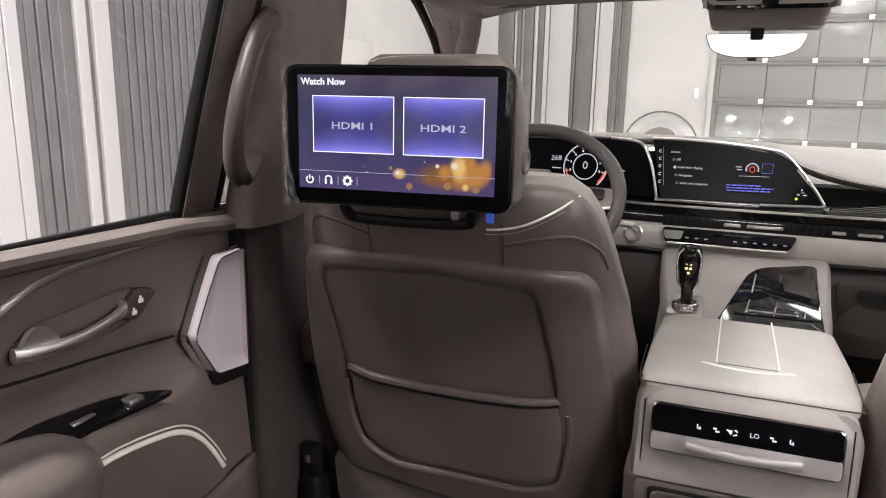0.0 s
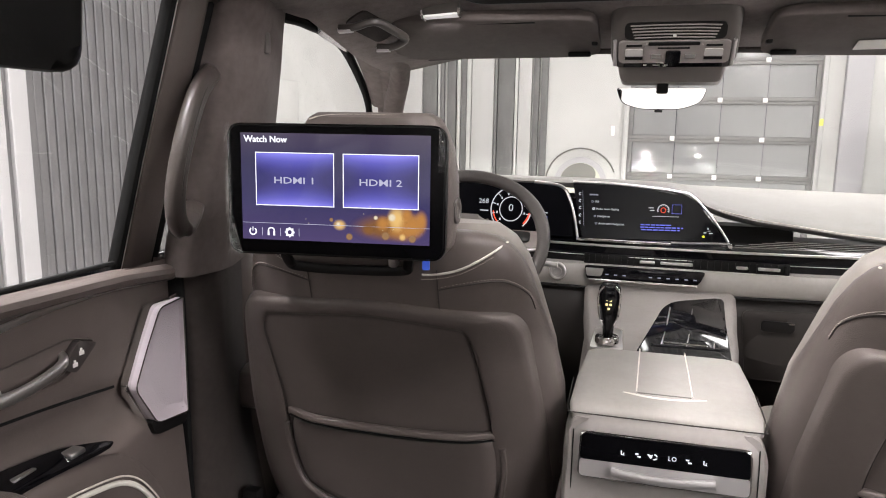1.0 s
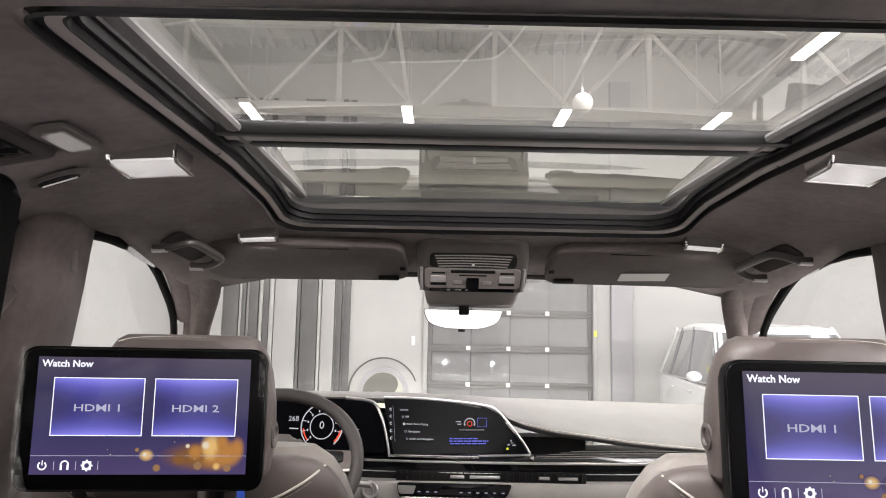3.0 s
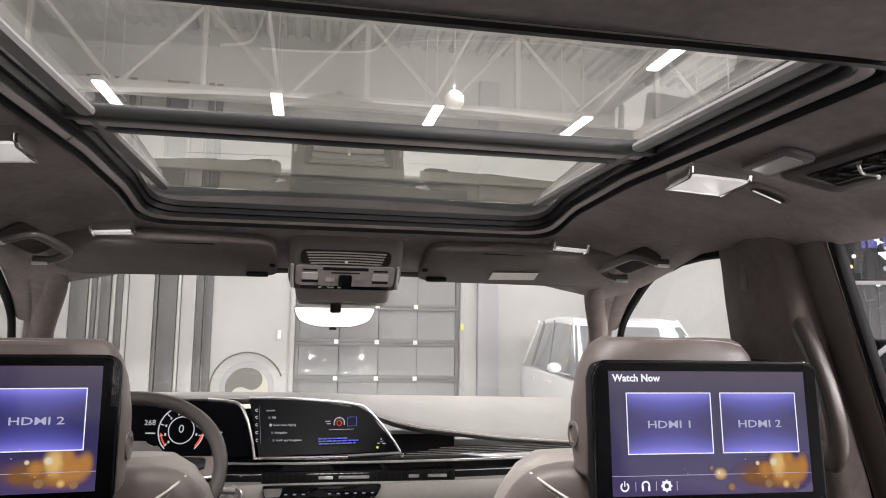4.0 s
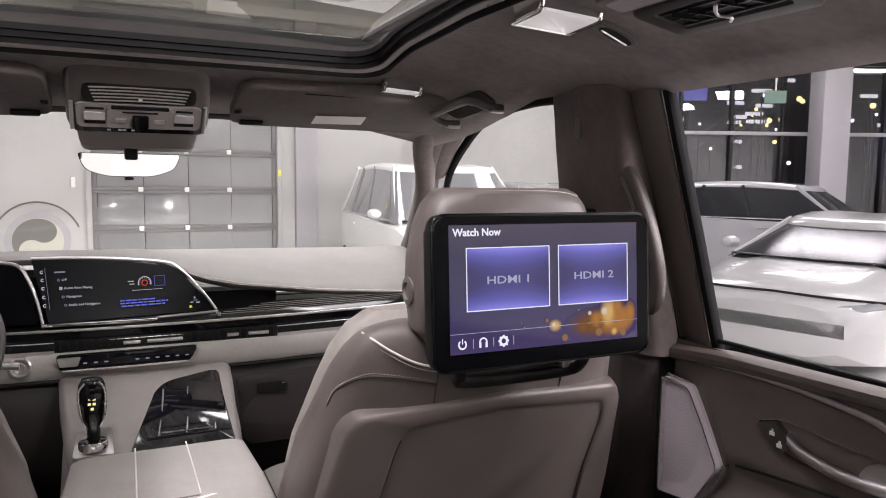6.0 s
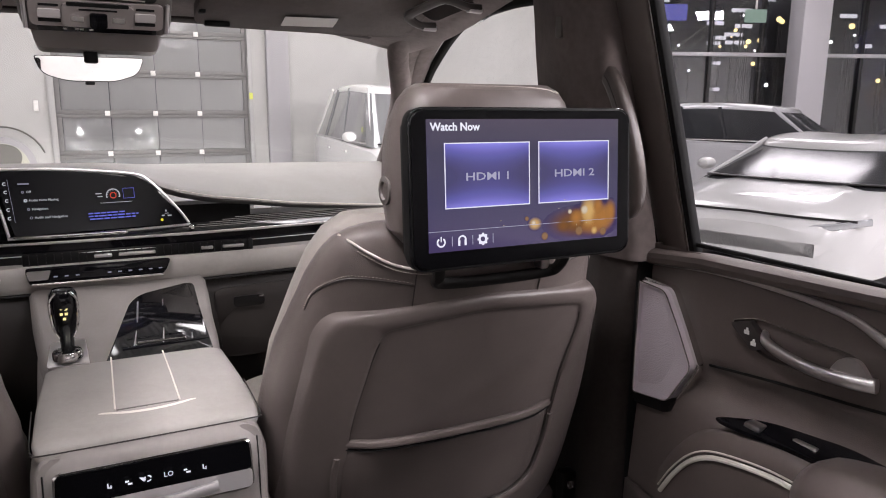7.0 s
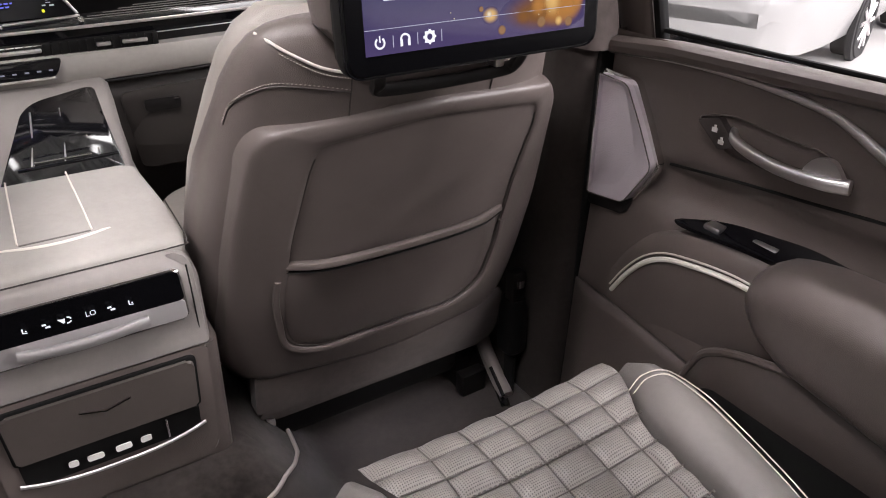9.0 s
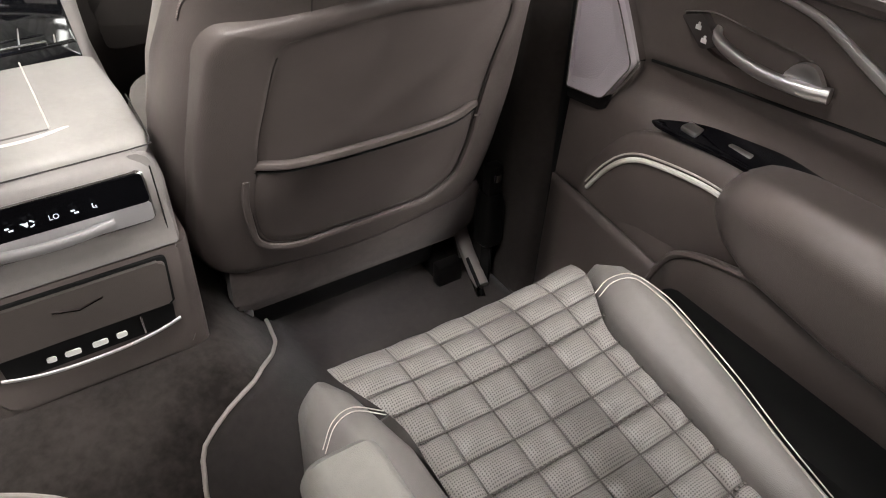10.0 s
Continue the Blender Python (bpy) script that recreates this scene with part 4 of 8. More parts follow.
# armrest pad
pad = []
for y, zt, xi, zb in ((0.778, 1.120, 0.756, 1.085), (0.768, 1.140, 0.738, 1.07), (0.745, 1.155, 0.724, 1.052), (0.69, 1.166, 0.704, 1.040), (0.55, 1.172, 0.694, 1.025), (0.30, 1.174, 0.692, 1.02), (-0.1, 1.174, 0.692, 1.02)):
    out = rounded([(0.815, zt - 0.004), (xi + 0.03, zt), (xi, zt - 0.03), (xi + 0.012, zb), (0.80, zb - 0.03)], [0.01, 0.03, 0.03, 0.03, 0.01], 5)
    pad.append([(u, y, v) for u, v in out])
part("armrest_pad", loft(pad), DARK, rd, "padded leather armrest")
# lower pocket panel
rows = []
for z in np.linspace(0.66, 1.0, 14):
    rows.append([(lerp(y, [0.1, 0.6, 0.8, 0.98, 1.1], [0.745, 0.745, 0.752, 0.762, 0.766]), y - (z - 0.9) * 0.04, lerp(z, [0.66, 1.0], [0.655, lerp(y, [0.1, 0.7, 1.1], [0.93, 0.925, 0.955])])) for y in np.linspace(0.0, 1.106, 24)])
bm, _ = grid_mesh(rows)
bmesh.ops.recalc_face_normals(bm, faces=bm.faces)
part("lower_pocket", bm, DOORVINYL, rd, "moulded lower door pocket", solid=0.006)
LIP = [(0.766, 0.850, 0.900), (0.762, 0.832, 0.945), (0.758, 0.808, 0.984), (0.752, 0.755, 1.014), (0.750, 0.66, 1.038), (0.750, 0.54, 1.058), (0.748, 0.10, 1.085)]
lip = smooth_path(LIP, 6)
# dark sheet below the lip: the pocket's shade put into its colour
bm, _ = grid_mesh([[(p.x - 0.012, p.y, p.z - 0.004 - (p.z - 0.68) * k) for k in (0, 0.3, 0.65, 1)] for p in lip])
part("pocket_shade", bm, HANDLE, rd, "dark sheet for the shade in the lower pocket", solid=0.004)
part("pocket_lip", sweep([p + Vector((-0.012, 0, 0)) for p in lip], 0.006, 0.006, 2, 8), DOORVINYL, rd, "rolled pocket lip")
# window frame and pane
FRAME_EDGE = ((0.846, 1.36), (0.792, 1.54), (0.738, 1.71), (0.704, 1.82))
part("window_frame", sweep([(x - 0.004, 1.101, z) for x, z in FRAME_EDGE], 0.010, 0.034, 3.2, 16, up=(0, 1, 0)), FRAMEVINYL, rd, "brown padded window frame")
part("glass_run_seal", joined(sweep([(x + 0.004, 1.060, z) for x, z in FRAME_EDGE], 0.010, 0.008, 3, 10, up=(0, 1, 0)), sweep([(x + 0.006, 1.143, z) for x, z in FRAME_EDGE], 0.016, 0.012, 3, 10, up=(0, 1, 0)), sweep(smooth_path([(0.715, 1.09, 1.812), (0.715, 0.9, 1.816), (0.715, 0.3, 1.812), (0.715, -0.25, 1.80)], 5), 0.016, 0.016, 2.6, 10)), RUBBER, rd, "black rubber window seal")
part("frame_bright_edge", sweep([(x - 0.004, 1.067, z) for x, z in FRAME_EDGE], 0.0016, 0.0016, 2, 6), SATIN, rd)
bm, _ = grid_mesh([[(0.848, -0.25, 1.37), (0.848, 1.065, 1.37)], [(0.782, -0.25, 1.59), (0.782, 1.075, 1.59)], [(0.716, -0.25, 1.81), (0.716, 1.085, 1.81)]])
g = part("window_pane", bm, SIDE_GLASS, rd, "lightly tinted window pane")
g.visible_shadow = False
part("edge_seal", rbox(0.782, 0.835, 1.1165, 1.129, 0.64, 1.352, 0.004), RUBBER, rd, "black rubber door edge seal")
rd_left = mirrored(rd)
for child in rd_left.children:
    if child.name.startswith(("window_frame", "glass_run_seal", "frame_bright_edge", "window_pane")):
        child.location.y -= 0.022

# front doors, mostly hidden by the seats
fd = thing("front_door", (0.82, 1.7, 0.64), "front car door with dark trim and a clear window", "car door", "front doors")
rows = [[(lerp(z, [0.62, 1.1, 1.37], [0.775, 0.79, 0.80]) + 0.02 * (y > 2.0), y, z) for y in np.linspace(1.28, 2.2, 10)] for z in np.linspace(0.62, 1.37, 10)]
bm, _ = grid_mesh(rows)
part("trim_panel", bm, DOORVINYL, fd, solid=0.01)
part("outer_skin", rbox(0.865, 0.885, 1.16, 2.3, 0.30, 1.37, 0.004), PAINT_OUT, fd)
part("belt_roll", sweep([(0.815, 1.24, 1.372), (0.82, 1.7, 1.368), (0.83, 2.15, 1.36)], 0.024, 0.014, 2.4, 10), DOORVINYL, fd)
part("armrest", rbox(0.70, 0.80, 1.25, 1.75, 1.06, 1.13, 0.02, 3), DARK, fd)
bm, _ = grid_mesh([[(0.850, 1.15, 1.365), (0.850, 2.25, 1.365)], [(0.785, 1.15, 1.59), (0.785, 2.0, 1.59)], [(0.716, 1.15, 1.81), (0.716, 1.70, 1.81)]])
g = part("window_pane", bm, GLASS, fd, "clear window pane")
g.visible_shadow = False
side_mirror = part("door_mirror", loft([oval(0.98, 2.02 + dy, 1.40 + 0.0, 0.11 * k, 0.02, 3, 20) for dy, k in ((0, 1),)] + [oval(0.98, 2.02, 1.49, 0.12, 0.05, 3, 20), oval(0.98, 2.02, 1.53, 0.10, 0.04, 3, 20)]), PAINT_OUT, fd)
mirrored(fd)

# body sides and tail behind the camera
rq = thing("rear_quarter_panel", (0.83, -0.9, 0.64), "dark trimmed rear side panel with a long window", "side panel", kind="structure")
part("panel", rbox(0.80, 0.86, -1.9, -0.26, 0.62, 1.36, 0.01), DOORVINYL, rq)
part("upper_pillar", sweep([(0.83, -0.30, 1.36), (0.72, -0.30, 1.80)], 0.06, 0.03, 2.6, 10), SUEDE, rq)
part("tail_pillar", sweep([(0.82, -1.85, 0.7), (0.82, -1.85, 1.36), (0.70, -1.75, 1.80)], 0.07, 0.05, 2.6, 10), SUEDE, rq)
mirrored(rq)
# unseen tailgate, added to keep the rear lamps off the lower seat backs
solo("tailgate", joined(rbox(-0.84, 0.84, -1.98, -1.9, 0.45, 1.26, 0.02), rbox(-0.84, -0.74, -1.97, -1.9, 1.25, 1.8, 0.01), rbox(0.74, 0.84, -1.97, -1.9, 1.25, 1.8, 0.01)), SATIN_BLACK, "unseen closed black tailgate, added to block low light from behind", "tailgate", kind="structure")

# ---- front seats ----
SX = 0.432
SKIRT = suede("skirt_suede", (0.105, 0.087, 0.080), (0.070, 0.058, 0.054))
KREASE = leather("dark_crease", (0.095, 0.084, 0.077), 0.5)
SEAM_SHADE = leather("seam_and_shade_line", (0.045, 0.037, 0.034), 0.5)


def back_y(z):
    """Rear surface of the front backrest."""
    return lerp(z, [0.78, 0.88, 0.95, 1.10, 1.20, 1.33, 1.42, 1.48], [1.225, 1.205, 1.18, 1.128, 1.098, 1.056, 1.030, 1.022])


seat = thing("bucket_seat", (SX, 1.3, 0.64), "dark brown leather front seat with a map pocket and pale piping", "car seat", "front seats")
rings = []
for z, w, d, off in ((0.84, 0.235, 0.085, 0.03), (0.90, 0.262, 0.10, 0.012), (0.98, 0.276, 0.105, 0.006), (1.08, 0.280, 0.105, 0.005), (1.18, 0.277, 0.103, 0.005), (1.27, 0.260, 0.098, 0.005), (1.33, 0.241, 0.090, 0.005), (1.378, 0.228, 0.080, 0.004), (1.41, 0.216, 0.066, 0.006), (1.43, 0.202, 0.050, 0.014), (1.442, 0.184, 0.036, 0.022), (1.448, 0.160, 0.022, 0.034)):
    rings.append(oval(SX, back_y(z) + off + d, z, w, d, 2.7, 44))
backrest = part("backrest", loft(rings), DARK, seat, "dark brown leather backrest")
# lighter front face seen over the shoulder
SHELLF = leather("seat_leather", (0.30, 0.275, 0.25), 0.42)
rings = []
for z, w, d, y0 in ((0.95, 0.270, 0.07, 0.14), (1.10, 0.272, 0.075, 0.13), (1.25, 0.255, 0.075, 0.12), (1.35, 0.231, 0.068, 0.105), (1.40, 0.216, 0.060, 0.098), (1.432, 0.196, 0.048, 0.096), (1.450, 0.168, 0.03, 0.10)):
    rings.append(oval(SX, back_y(z) + y0 + 0.02, z + 0.004, w + 0.004, d, 2.8, 40))
part("front_cushion_face", loft(rings), SHELLF, seat, "lighter greige leather seat face")

# shoulder piping and seams lie on the rear face of the backrest
def on_back(u, z):
    w = lerp(z, [1.18, 1.27, 1.33, 1.378, 1.41, 1.43, 1.442, 1.448], [0.277, 0.260, 0.241, 0.228, 0.216, 0.202, 0.184, 0.160])
    d = lerp(z, [1.18, 1.27, 1.33, 1.378, 1.41, 1.43, 1.442, 1.448], [0.103, 0.098, 0.090, 0.080, 0.066, 0.050, 0.036, 0.022])
    off = lerp(z, [1.33, 1.378, 1.41, 1.43, 1.442, 1.448], [0.005, 0.004, 0.006, 0.014, 0.022, 0.034])
    k = min(1.0, abs(u) / w)
    return Vector((SX + u, back_y(z) + off + d - d * (1 - k ** 2.7) ** (1 / 2.7) - 0.0006, z))


for s in (-1, 1):
    sp = smooth_path([tuple(on_back(s * u, z)) for u, z in ((0.196, 1.434), (0.188, 1.428), (0.176, 1.419), (0.158, 1.408), (0.139, 1.398), (0.118, 1.391), (0.097, 1.387), (0.08, 1.386))], 6)
    part("shoulder_piping", sweep(sp, 0.0018, 0.0018, 2, 8), PIPING, seat, "pale shoulder piping")
    seam = smooth_path([tuple(on_back(s * u, z)) for u, z in ((0.236, 1.330), (0.230, 1.350), (0.220, 1.364), (0.206, 1.374), (0.190, 1.379), (0.165, 1.377), (0.135, 1.371), (0.102, 1.363))], 6)
    part("seam", sweep(seam, 0.0010, 0.0010, 2, 6), SEAM_SHADE, seat)
    part("stitching", joined(*[rbox(p.x - 0.0011, p.x + 0.0011, p.y - 0.0013, p.y + 0.001, p.z + 0.0032, p.z + 0.0039, 0) for p in seam]), STITCH_DIM, seat)
    part("stitching", joined(*[rbox(p.x - 0.0010, p.x + 0.0010, p.y - 0.0013, p.y + 0.001, p.z - 0.0068, p.z - 0.0061, 0) for p in sp[10:]]), STITCH_DIM, seat)
    part("side_seam", sweep([on_back(s * 0.102, z) for z in np.linspace(1.395, 1.325, 8)], 0.0010, 0.0010, 2, 6), SEAM_SHADE, seat)

# hard back panel with a rolled rim
PAN = [(-0.218, 1.300), (-0.20, 1.325), (0.0, 1.338), (0.20, 1.325), (0.218, 1.300), (0.243, 1.15), (0.252, 0.97), (0.235, 0.878), (0.0, 0.862), (-0.235, 0.878), (-0.252, 0.97), (-0.243, 1.15)]
INS = [(-0.156, 1.270), (-0.146, 1.300), (0.0, 1.314), (0.182, 1.300), (0.192, 1.270), (0.180, 1.15), (0.178, 1.0), (0.164, 0.950), (0.0, 0.938), (-0.166, 0.954), (-0.182, 1.0), (-0.177, 1.15)]
outline = rounded(PAN, 0.05, 5)
insert_line = rounded(INS, 0.03, 5)
PCX = SX + 0.006
outline = [(u * 1.045, v) for u, v in outline]


def panel_ring(k, lift, mix=0.0, deep=0.0):
    """A ring of the back panel; mix leads from its rim to the sunken insert, deep sinks the ring below the top edge."""
    cz, out = 1.11, []
    for (u, v), (iu, iv) in zip(outline, insert_line):
        u, v = u + (iu - u) * mix, v + (iv - v) * mix
        z, x = cz + (v - cz) * k, u * k
        sink = deep * min(1.0, max(0.0, (1.30 - z) / 0.10))
        out.append((PCX + x, back_y(z) + 0.006 - lift + sink + 0.030 * (abs(x) / 0.25) ** 4, z))
    return out


rings = [panel_ring(1.03, -0.016), panel_ring(1.02, -0.006), panel_ring(1.006, 0.004), panel_ring(0.992, 0.0095), panel_ring(0.985, 0.0110, 0.10), panel_ring(1.0, 0.0125, 0.35), panel_ring(1.0, 0.0125, 0.65), panel_ring(1.0, 0.0118, 0.88), panel_ring(1.0, 0.0095, 0.97), panel_ring(1.0, 0.0085, 1.0, 0.006)] + [panel_ring(k, 0.0085, 1.0, 0.0055) for k in (0.97, 0.8, 0.6, 0.4, 0.2)]
bm, vs = grid_mesh(rings, True)
bm.faces.new(vs[-1])
bmesh.ops.recalc_face_normals(bm, faces=bm.faces)
backpanel = part("back_panel", bm, DARK2, seat, "smooth dark leather back panel", sharp=60)
crease = [p for p in panel_ring(1.0, 0.0092, 1.0, 0.004)]
low_crease = [p for p in crease if p[2] < 1.285]
turn = max(range(len(crease)), key=lambda i: crease[i - 1][2] >= 1.285 > crease[i][2])
low_crease = [p for p in crease[turn:] + crease[:turn] if p[2] < 1.285]
# dark line drawn as the shadow along the insert's edge
part("panel_crease", sweep(low_crease, 0.0011, 0.0011, 2, 6, up=(0, 1, 0)), SEAM_SHADE, seat)
# map pocket
pk = [(-0.178, 1.112), (0.0, 1.098), (0.176, 1.110), (0.186, 1.05), (0.176, 0.965), (0.12, 0.935), (-0.12, 0.935), (-0.170, 0.955), (-0.184, 1.05)]
pk = rounded(pk, 0.025, 5)


def pocket_ring(k, lift):
    cz = 1.02
    out = []
    for u, v in pk:
        z = cz + (v - cz) * k
        out.append((SX + u * k, back_y(z) + 0.004 - lift + 0.02 * (abs(u * k) / 0.2) ** 4, z))
    return out


bm, vs = grid_mesh([pocket_ring(1.01, 0.000), pocket_ring(0.995, 0.008), pocket_ring(0.97, 0.0125), pocket_ring(0.85, 0.013), pocket_ring(0.4, 0.012)], True)
bm.faces.new(vs[-1])
bmesh.ops.recalc_face_normals(bm, faces=bm.faces)
part("map_pocket", bm, DARK2, seat, "stretched leather map pocket", sharp=60)
rim_line = pocket_ring(1.012, 0.0118)
start = max(range(len(rim_line)), key=lambda i: rim_line[i - 1][2] >= 1.09 > rim_line[i][2])
rim_line = [p for p in rim_line[start:] + rim_line[:start] if p[2] < 1.09]
# another drawn shadow line, round the foot of the pocket
part("pocket_outline", sweep(rim_line, 0.0013, 0.0013, 2, 6, up=(0, 1, 0)), SEAM_SHADE, seat)
part("pocket_ridge", sweep([(PCX + (x - PCX) * 1.035, y - 0.0015, 1.02 + (z - 1.02) * 1.075) for x, y, z in rim_line], 0.0055, 0.0040, 2, 8, up=(0, 1, 0)), DARK2, seat, "rolled pocket ridge")
roll = smooth_path([(SX - 0.180, back_y(1.116) + 0.012, 1.116), (SX - 0.12, back_y(1.112) - 0.009, 1.1125), (SX, back_y(1.109) - 0.012, 1.1095), (SX + 0.12, back_y(1.112) - 0.009, 1.112), (SX + 0.180, back_y(1.116) + 0.012, 1.115)], 8)
part("pocket_roll", sweep(roll, 0.007, 0.0068, 2.2, 10), DARK2, seat, "padded pocket edge")
part("pocket_gap", sweep([p + Vector((0, 0.0015, -0.0098)) for p in roll], 0.005, 0.002, 2, 6), RUBBER, seat)
# suede skirt under the panel
sk_pts = rounded([(-0.219, 0.90), (0.262, 0.90), (0.266, 0.79), (0.245, 0.758), (-0.200, 0.762), (-0.219, 0.785)], 0.015, 4)
part("lower_skirt", prism(sk_pts, lambda u, v, w: (SX + u, 1.252 + (0.87 - v) * 0.22 - w, v), 0.028, 0.008), SKIRT, seat, "suede-covered lower skirt")
part("ambient_strip", sweep([(SX - 0.14, 1.2685, 0.760), (SX + 0.12, 1.2685, 0.760)], 0.003, 0.003, 2, 6), glow("ambient_blue", (0.05, 0.04, 0.8), 1.2), seat, "thin blue ambient light strip")
# cushion, base, rails
part("cushion", loft([oval(SX, 1.535, z, 0.25 * k, 0.245 * k, 4, 36) for z, k in ((0.84, 0.96), (0.88, 1.0), (0.97, 1.0), (1.0, 0.96))]), SHELLF, seat, "greige leather cushion")
part("base", rbox(SX - 0.20, SX + 0.20, 1.27, 1.72, 0.69, 0.85, 0.02), BLACK, seat)
for s in (-1, 1):
    part("rail", joined(rbox(SX + s * 0.215 - 0.022, SX + s * 0.215 + 0.022, 1.24, 1.75, 0.645, 0.69, 0.006), rbox(SX + s * 0.215 - 0.028, SX + s * 0.215 + 0.028, 1.235, 1.262, 0.644, 0.70, 0.004)), SATIN_BLACK, seat, "black seat rail")
part("rail_tip", joined(rbox(SX - 0.236, SX - 0.184, 1.262, 1.272, 0.735, 0.752, 0.002), rbox(SX - 0.236, SX - 0.184, 1.272, 1.34, 0.64, 0.745, 0.004)), SATIN, seat)
# headrest
rings = []
for z, w, d in ((1.425, 0.112, 0.035), (1.445, 0.132, 0.046), (1.49, 0.139, 0.052), (1.54, 0.137, 0.052), (1.58, 0.130, 0.050), (1.606, 0.119, 0.046), (1.621, 0.107, 0.040), (1.628, 0.094, 0.028)):
    rings.append(oval(SX - 0.012, 1.038, z, w, d, 3.2, 36))
hr = part("headrest", loft(rings), DARK, seat, "leather headrest")
part("headrest_seam", sweep([(SX - 0.005 + x, 1.006, 1.6245 - 0.010 * abs(x / 0.10) ** 4) for x in np.linspace(-0.09, 0.09, 15)], 0.0010, 0.0012, 2, 6), STITCH, hr)
part("headrest_bolt", loft([[(SX - 0.146 - dx, 1.04 + r * math.cos(a), 1.495 + r * math.sin(a)) for a in np.linspace(0, 2 * math.pi, 20, endpoint=False)] for dx, r in ((0, 0.019), (0.006, 0.018), (0.007, 0.012), (0.004, 0.010))]), GREYTRIM, hr, "round headrest release button")
seat_left = copy_thing(seat, Matrix.Translation((0, 0.03, 0)) @ MIRROR_X @ seat.matrix_basis)
for child in seat_left.children:
    if child.name.startswith("headrest"):
        child.location.z -= 0.013
        child.scale = (child.scale[0] * 0.88, child.scale[1], child.scale[2])

# belt stalk and lower anchor beside each front seat
anchor = thing("seat_belt_anchor", (0.725, 1.19, 0.66), "black seat belt lower anchor with a bright tip beside the pillar", "belt anchor", "belt anchors")
part("sleeve", loft([oval(0.716, 1.212, z, 0.024 * k, 0.026 * k, 3, 16) for z, k in ((0.745, 0.7), (0.755, 1), (0.85, 1), (0.87, 0.75))]), BLACK, anchor)
part("strap", rbox(0.710, 0.716, 1.195, 1.225, 0.65, 0.78, 0.001, 1), RUBBER, anchor)
part("plate", rbox(0.70, 0.732, 1.196, 1.222, 0.865, 0.93, 0.006), SATIN_BLACK, anchor)
part("bolt", loft([oval(0.716, 1.194, z, 0.008, 0.004, 2, 10) for z in (0.90, 0.915)]), CHROME, anchor)
mirrored(anchor)
cover = thing("seat_rail_cover", (0.704, 1.26, 0.66), "grey curved plastic seat rail cover on the carpet", "rail cover")
part("shell", sweep(smooth_path([(0.724, 1.345, 0.735), (0.716, 1.315, 0.728), (0.708, 1.285, 0.705), (0.700, 1.235, 0.676), (0.693, 1.19, 0.656)], 6), 0.015, 0.012, 2.6, 12), TAUPE, cover)
part("slot", sweep([(0.693, 1.245, 0.690), (0.682, 1.185, 0.664)], 0.004, 0.004, 2, 6), RUBBER, cover)
pillar_foot = thing("seat_belt_tongue", (0.69, 1.21, 0.65), "bright chrome seat belt tongue on the floor", "belt tongue")
part("tongue", sweep([(0.712, 1.272, 0.668), (0.676, 1.165, 0.652)], 0.010, 0.004, 3, 8), CHROME, pillar_foot)
part("webbing", sweep([(0.735, 1.345, 0.70), (0.712, 1.272, 0.668)], 0.018, 0.003, 3, 8), GREYTRIM, pillar_foot)

# ---- rear captain's seat ----
rs = thing("captain_chair", (0.43, 0.45, 0.64), "quilted greige leather rear captain's seat with perforated tiles", "car seat")
QUILT = leather("quilted_leather", (0.235, 0.219, 0.203), 0.35)
# fine perforation
tex = node(QUILT, "ShaderNodeTexVoronoi", Scale=330.0)
tex.inputs["Randomness"].default_value = 0.0
ramp = node(QUILT, "ShaderNodeValToRGB")
ramp.color_ramp.elements[0].position, ramp.color_ramp.elements[1].position = 0.22, 0.32
coq = node(QUILT, "ShaderNodeTexCoord")
bq = node(QUILT, "ShaderNodeBump", Strength=0.6, Distance=0.0012)
flatten = node(QUILT, "ShaderNodeVectorMath")
flatten.operation = "MULTIPLY"
flatten.inputs[1].default_value = (1, 1, 0)
link(QUILT, coq.outputs["Object"], flatten.inputs[0])
link(QUILT, flatten.outputs[0], tex.inputs["Vector"])
link(QUILT, tex.outputs["Distance"], ramp.inputs[0])
link(QUILT, ramp.outputs[0], bq.inputs["Height"])
link(QUILT, bq.outputs[0], QUILT.node_tree.nodes["Principled BSDF"].inputs["Normal"])
# the holes show darker than the skin round them
quilt_base = QUILT.node_tree.nodes["Principled BSDF"].inputs["Base Color"]
quilt_skin = quilt_base.links[0].from_socket
quilt_mix = node(QUILT, "ShaderNodeMixRGB")
quilt_mix.inputs[1].default_value = (0.085, 0.078, 0.072, 1)
link(QUILT, ramp.outputs[0], quilt_mix.inputs[0])
link(QUILT, quilt_skin, quilt_mix.inputs[2])
link(QUILT, quilt_mix.outputs[0], quilt_base)
SEATL = leather("bolster_leather", (0.178, 0.166, 0.155), 0.36)
ARMCAP = leather("arm_cap_leather", (0.22, 0.21, 0.19), 0.4)


def cush_z(x, y):
    u = (x - 0.425) / 0.19
    front = max(0.0, (y - 0.76) / 0.10)
    return 1.000 - 0.15 * (0.85 - y) + 0.010 * u * u - 0.020 * front ** 2.2


part("cushion_core", loft([oval(0.435, 0.46, z, 0.262 * k, 0.405 * k, 5, 44) for z, k in ((0.78, 0.93), (0.82, 0.975), (0.85, 0.99), (0.870, 0.985), (0.882, 0.96))]), SEATL, rs, "leather cushion body")
cols0 = [0.226, 0.303, 0.362, 0.419, 0.477, 0.539, 0.605]
cols1 = [0.262, 0.300, 0.362, 0.416, 0.476, 0.530, 0.556]
yrow = 0.872
nrow = 0
quilt_rng = random.Random(3)


def quilt_col(c, y):
    k = ease((0.86 - y) / 0.13)
    return cols0[c] + (cols1[c] - cols0[c]) * k


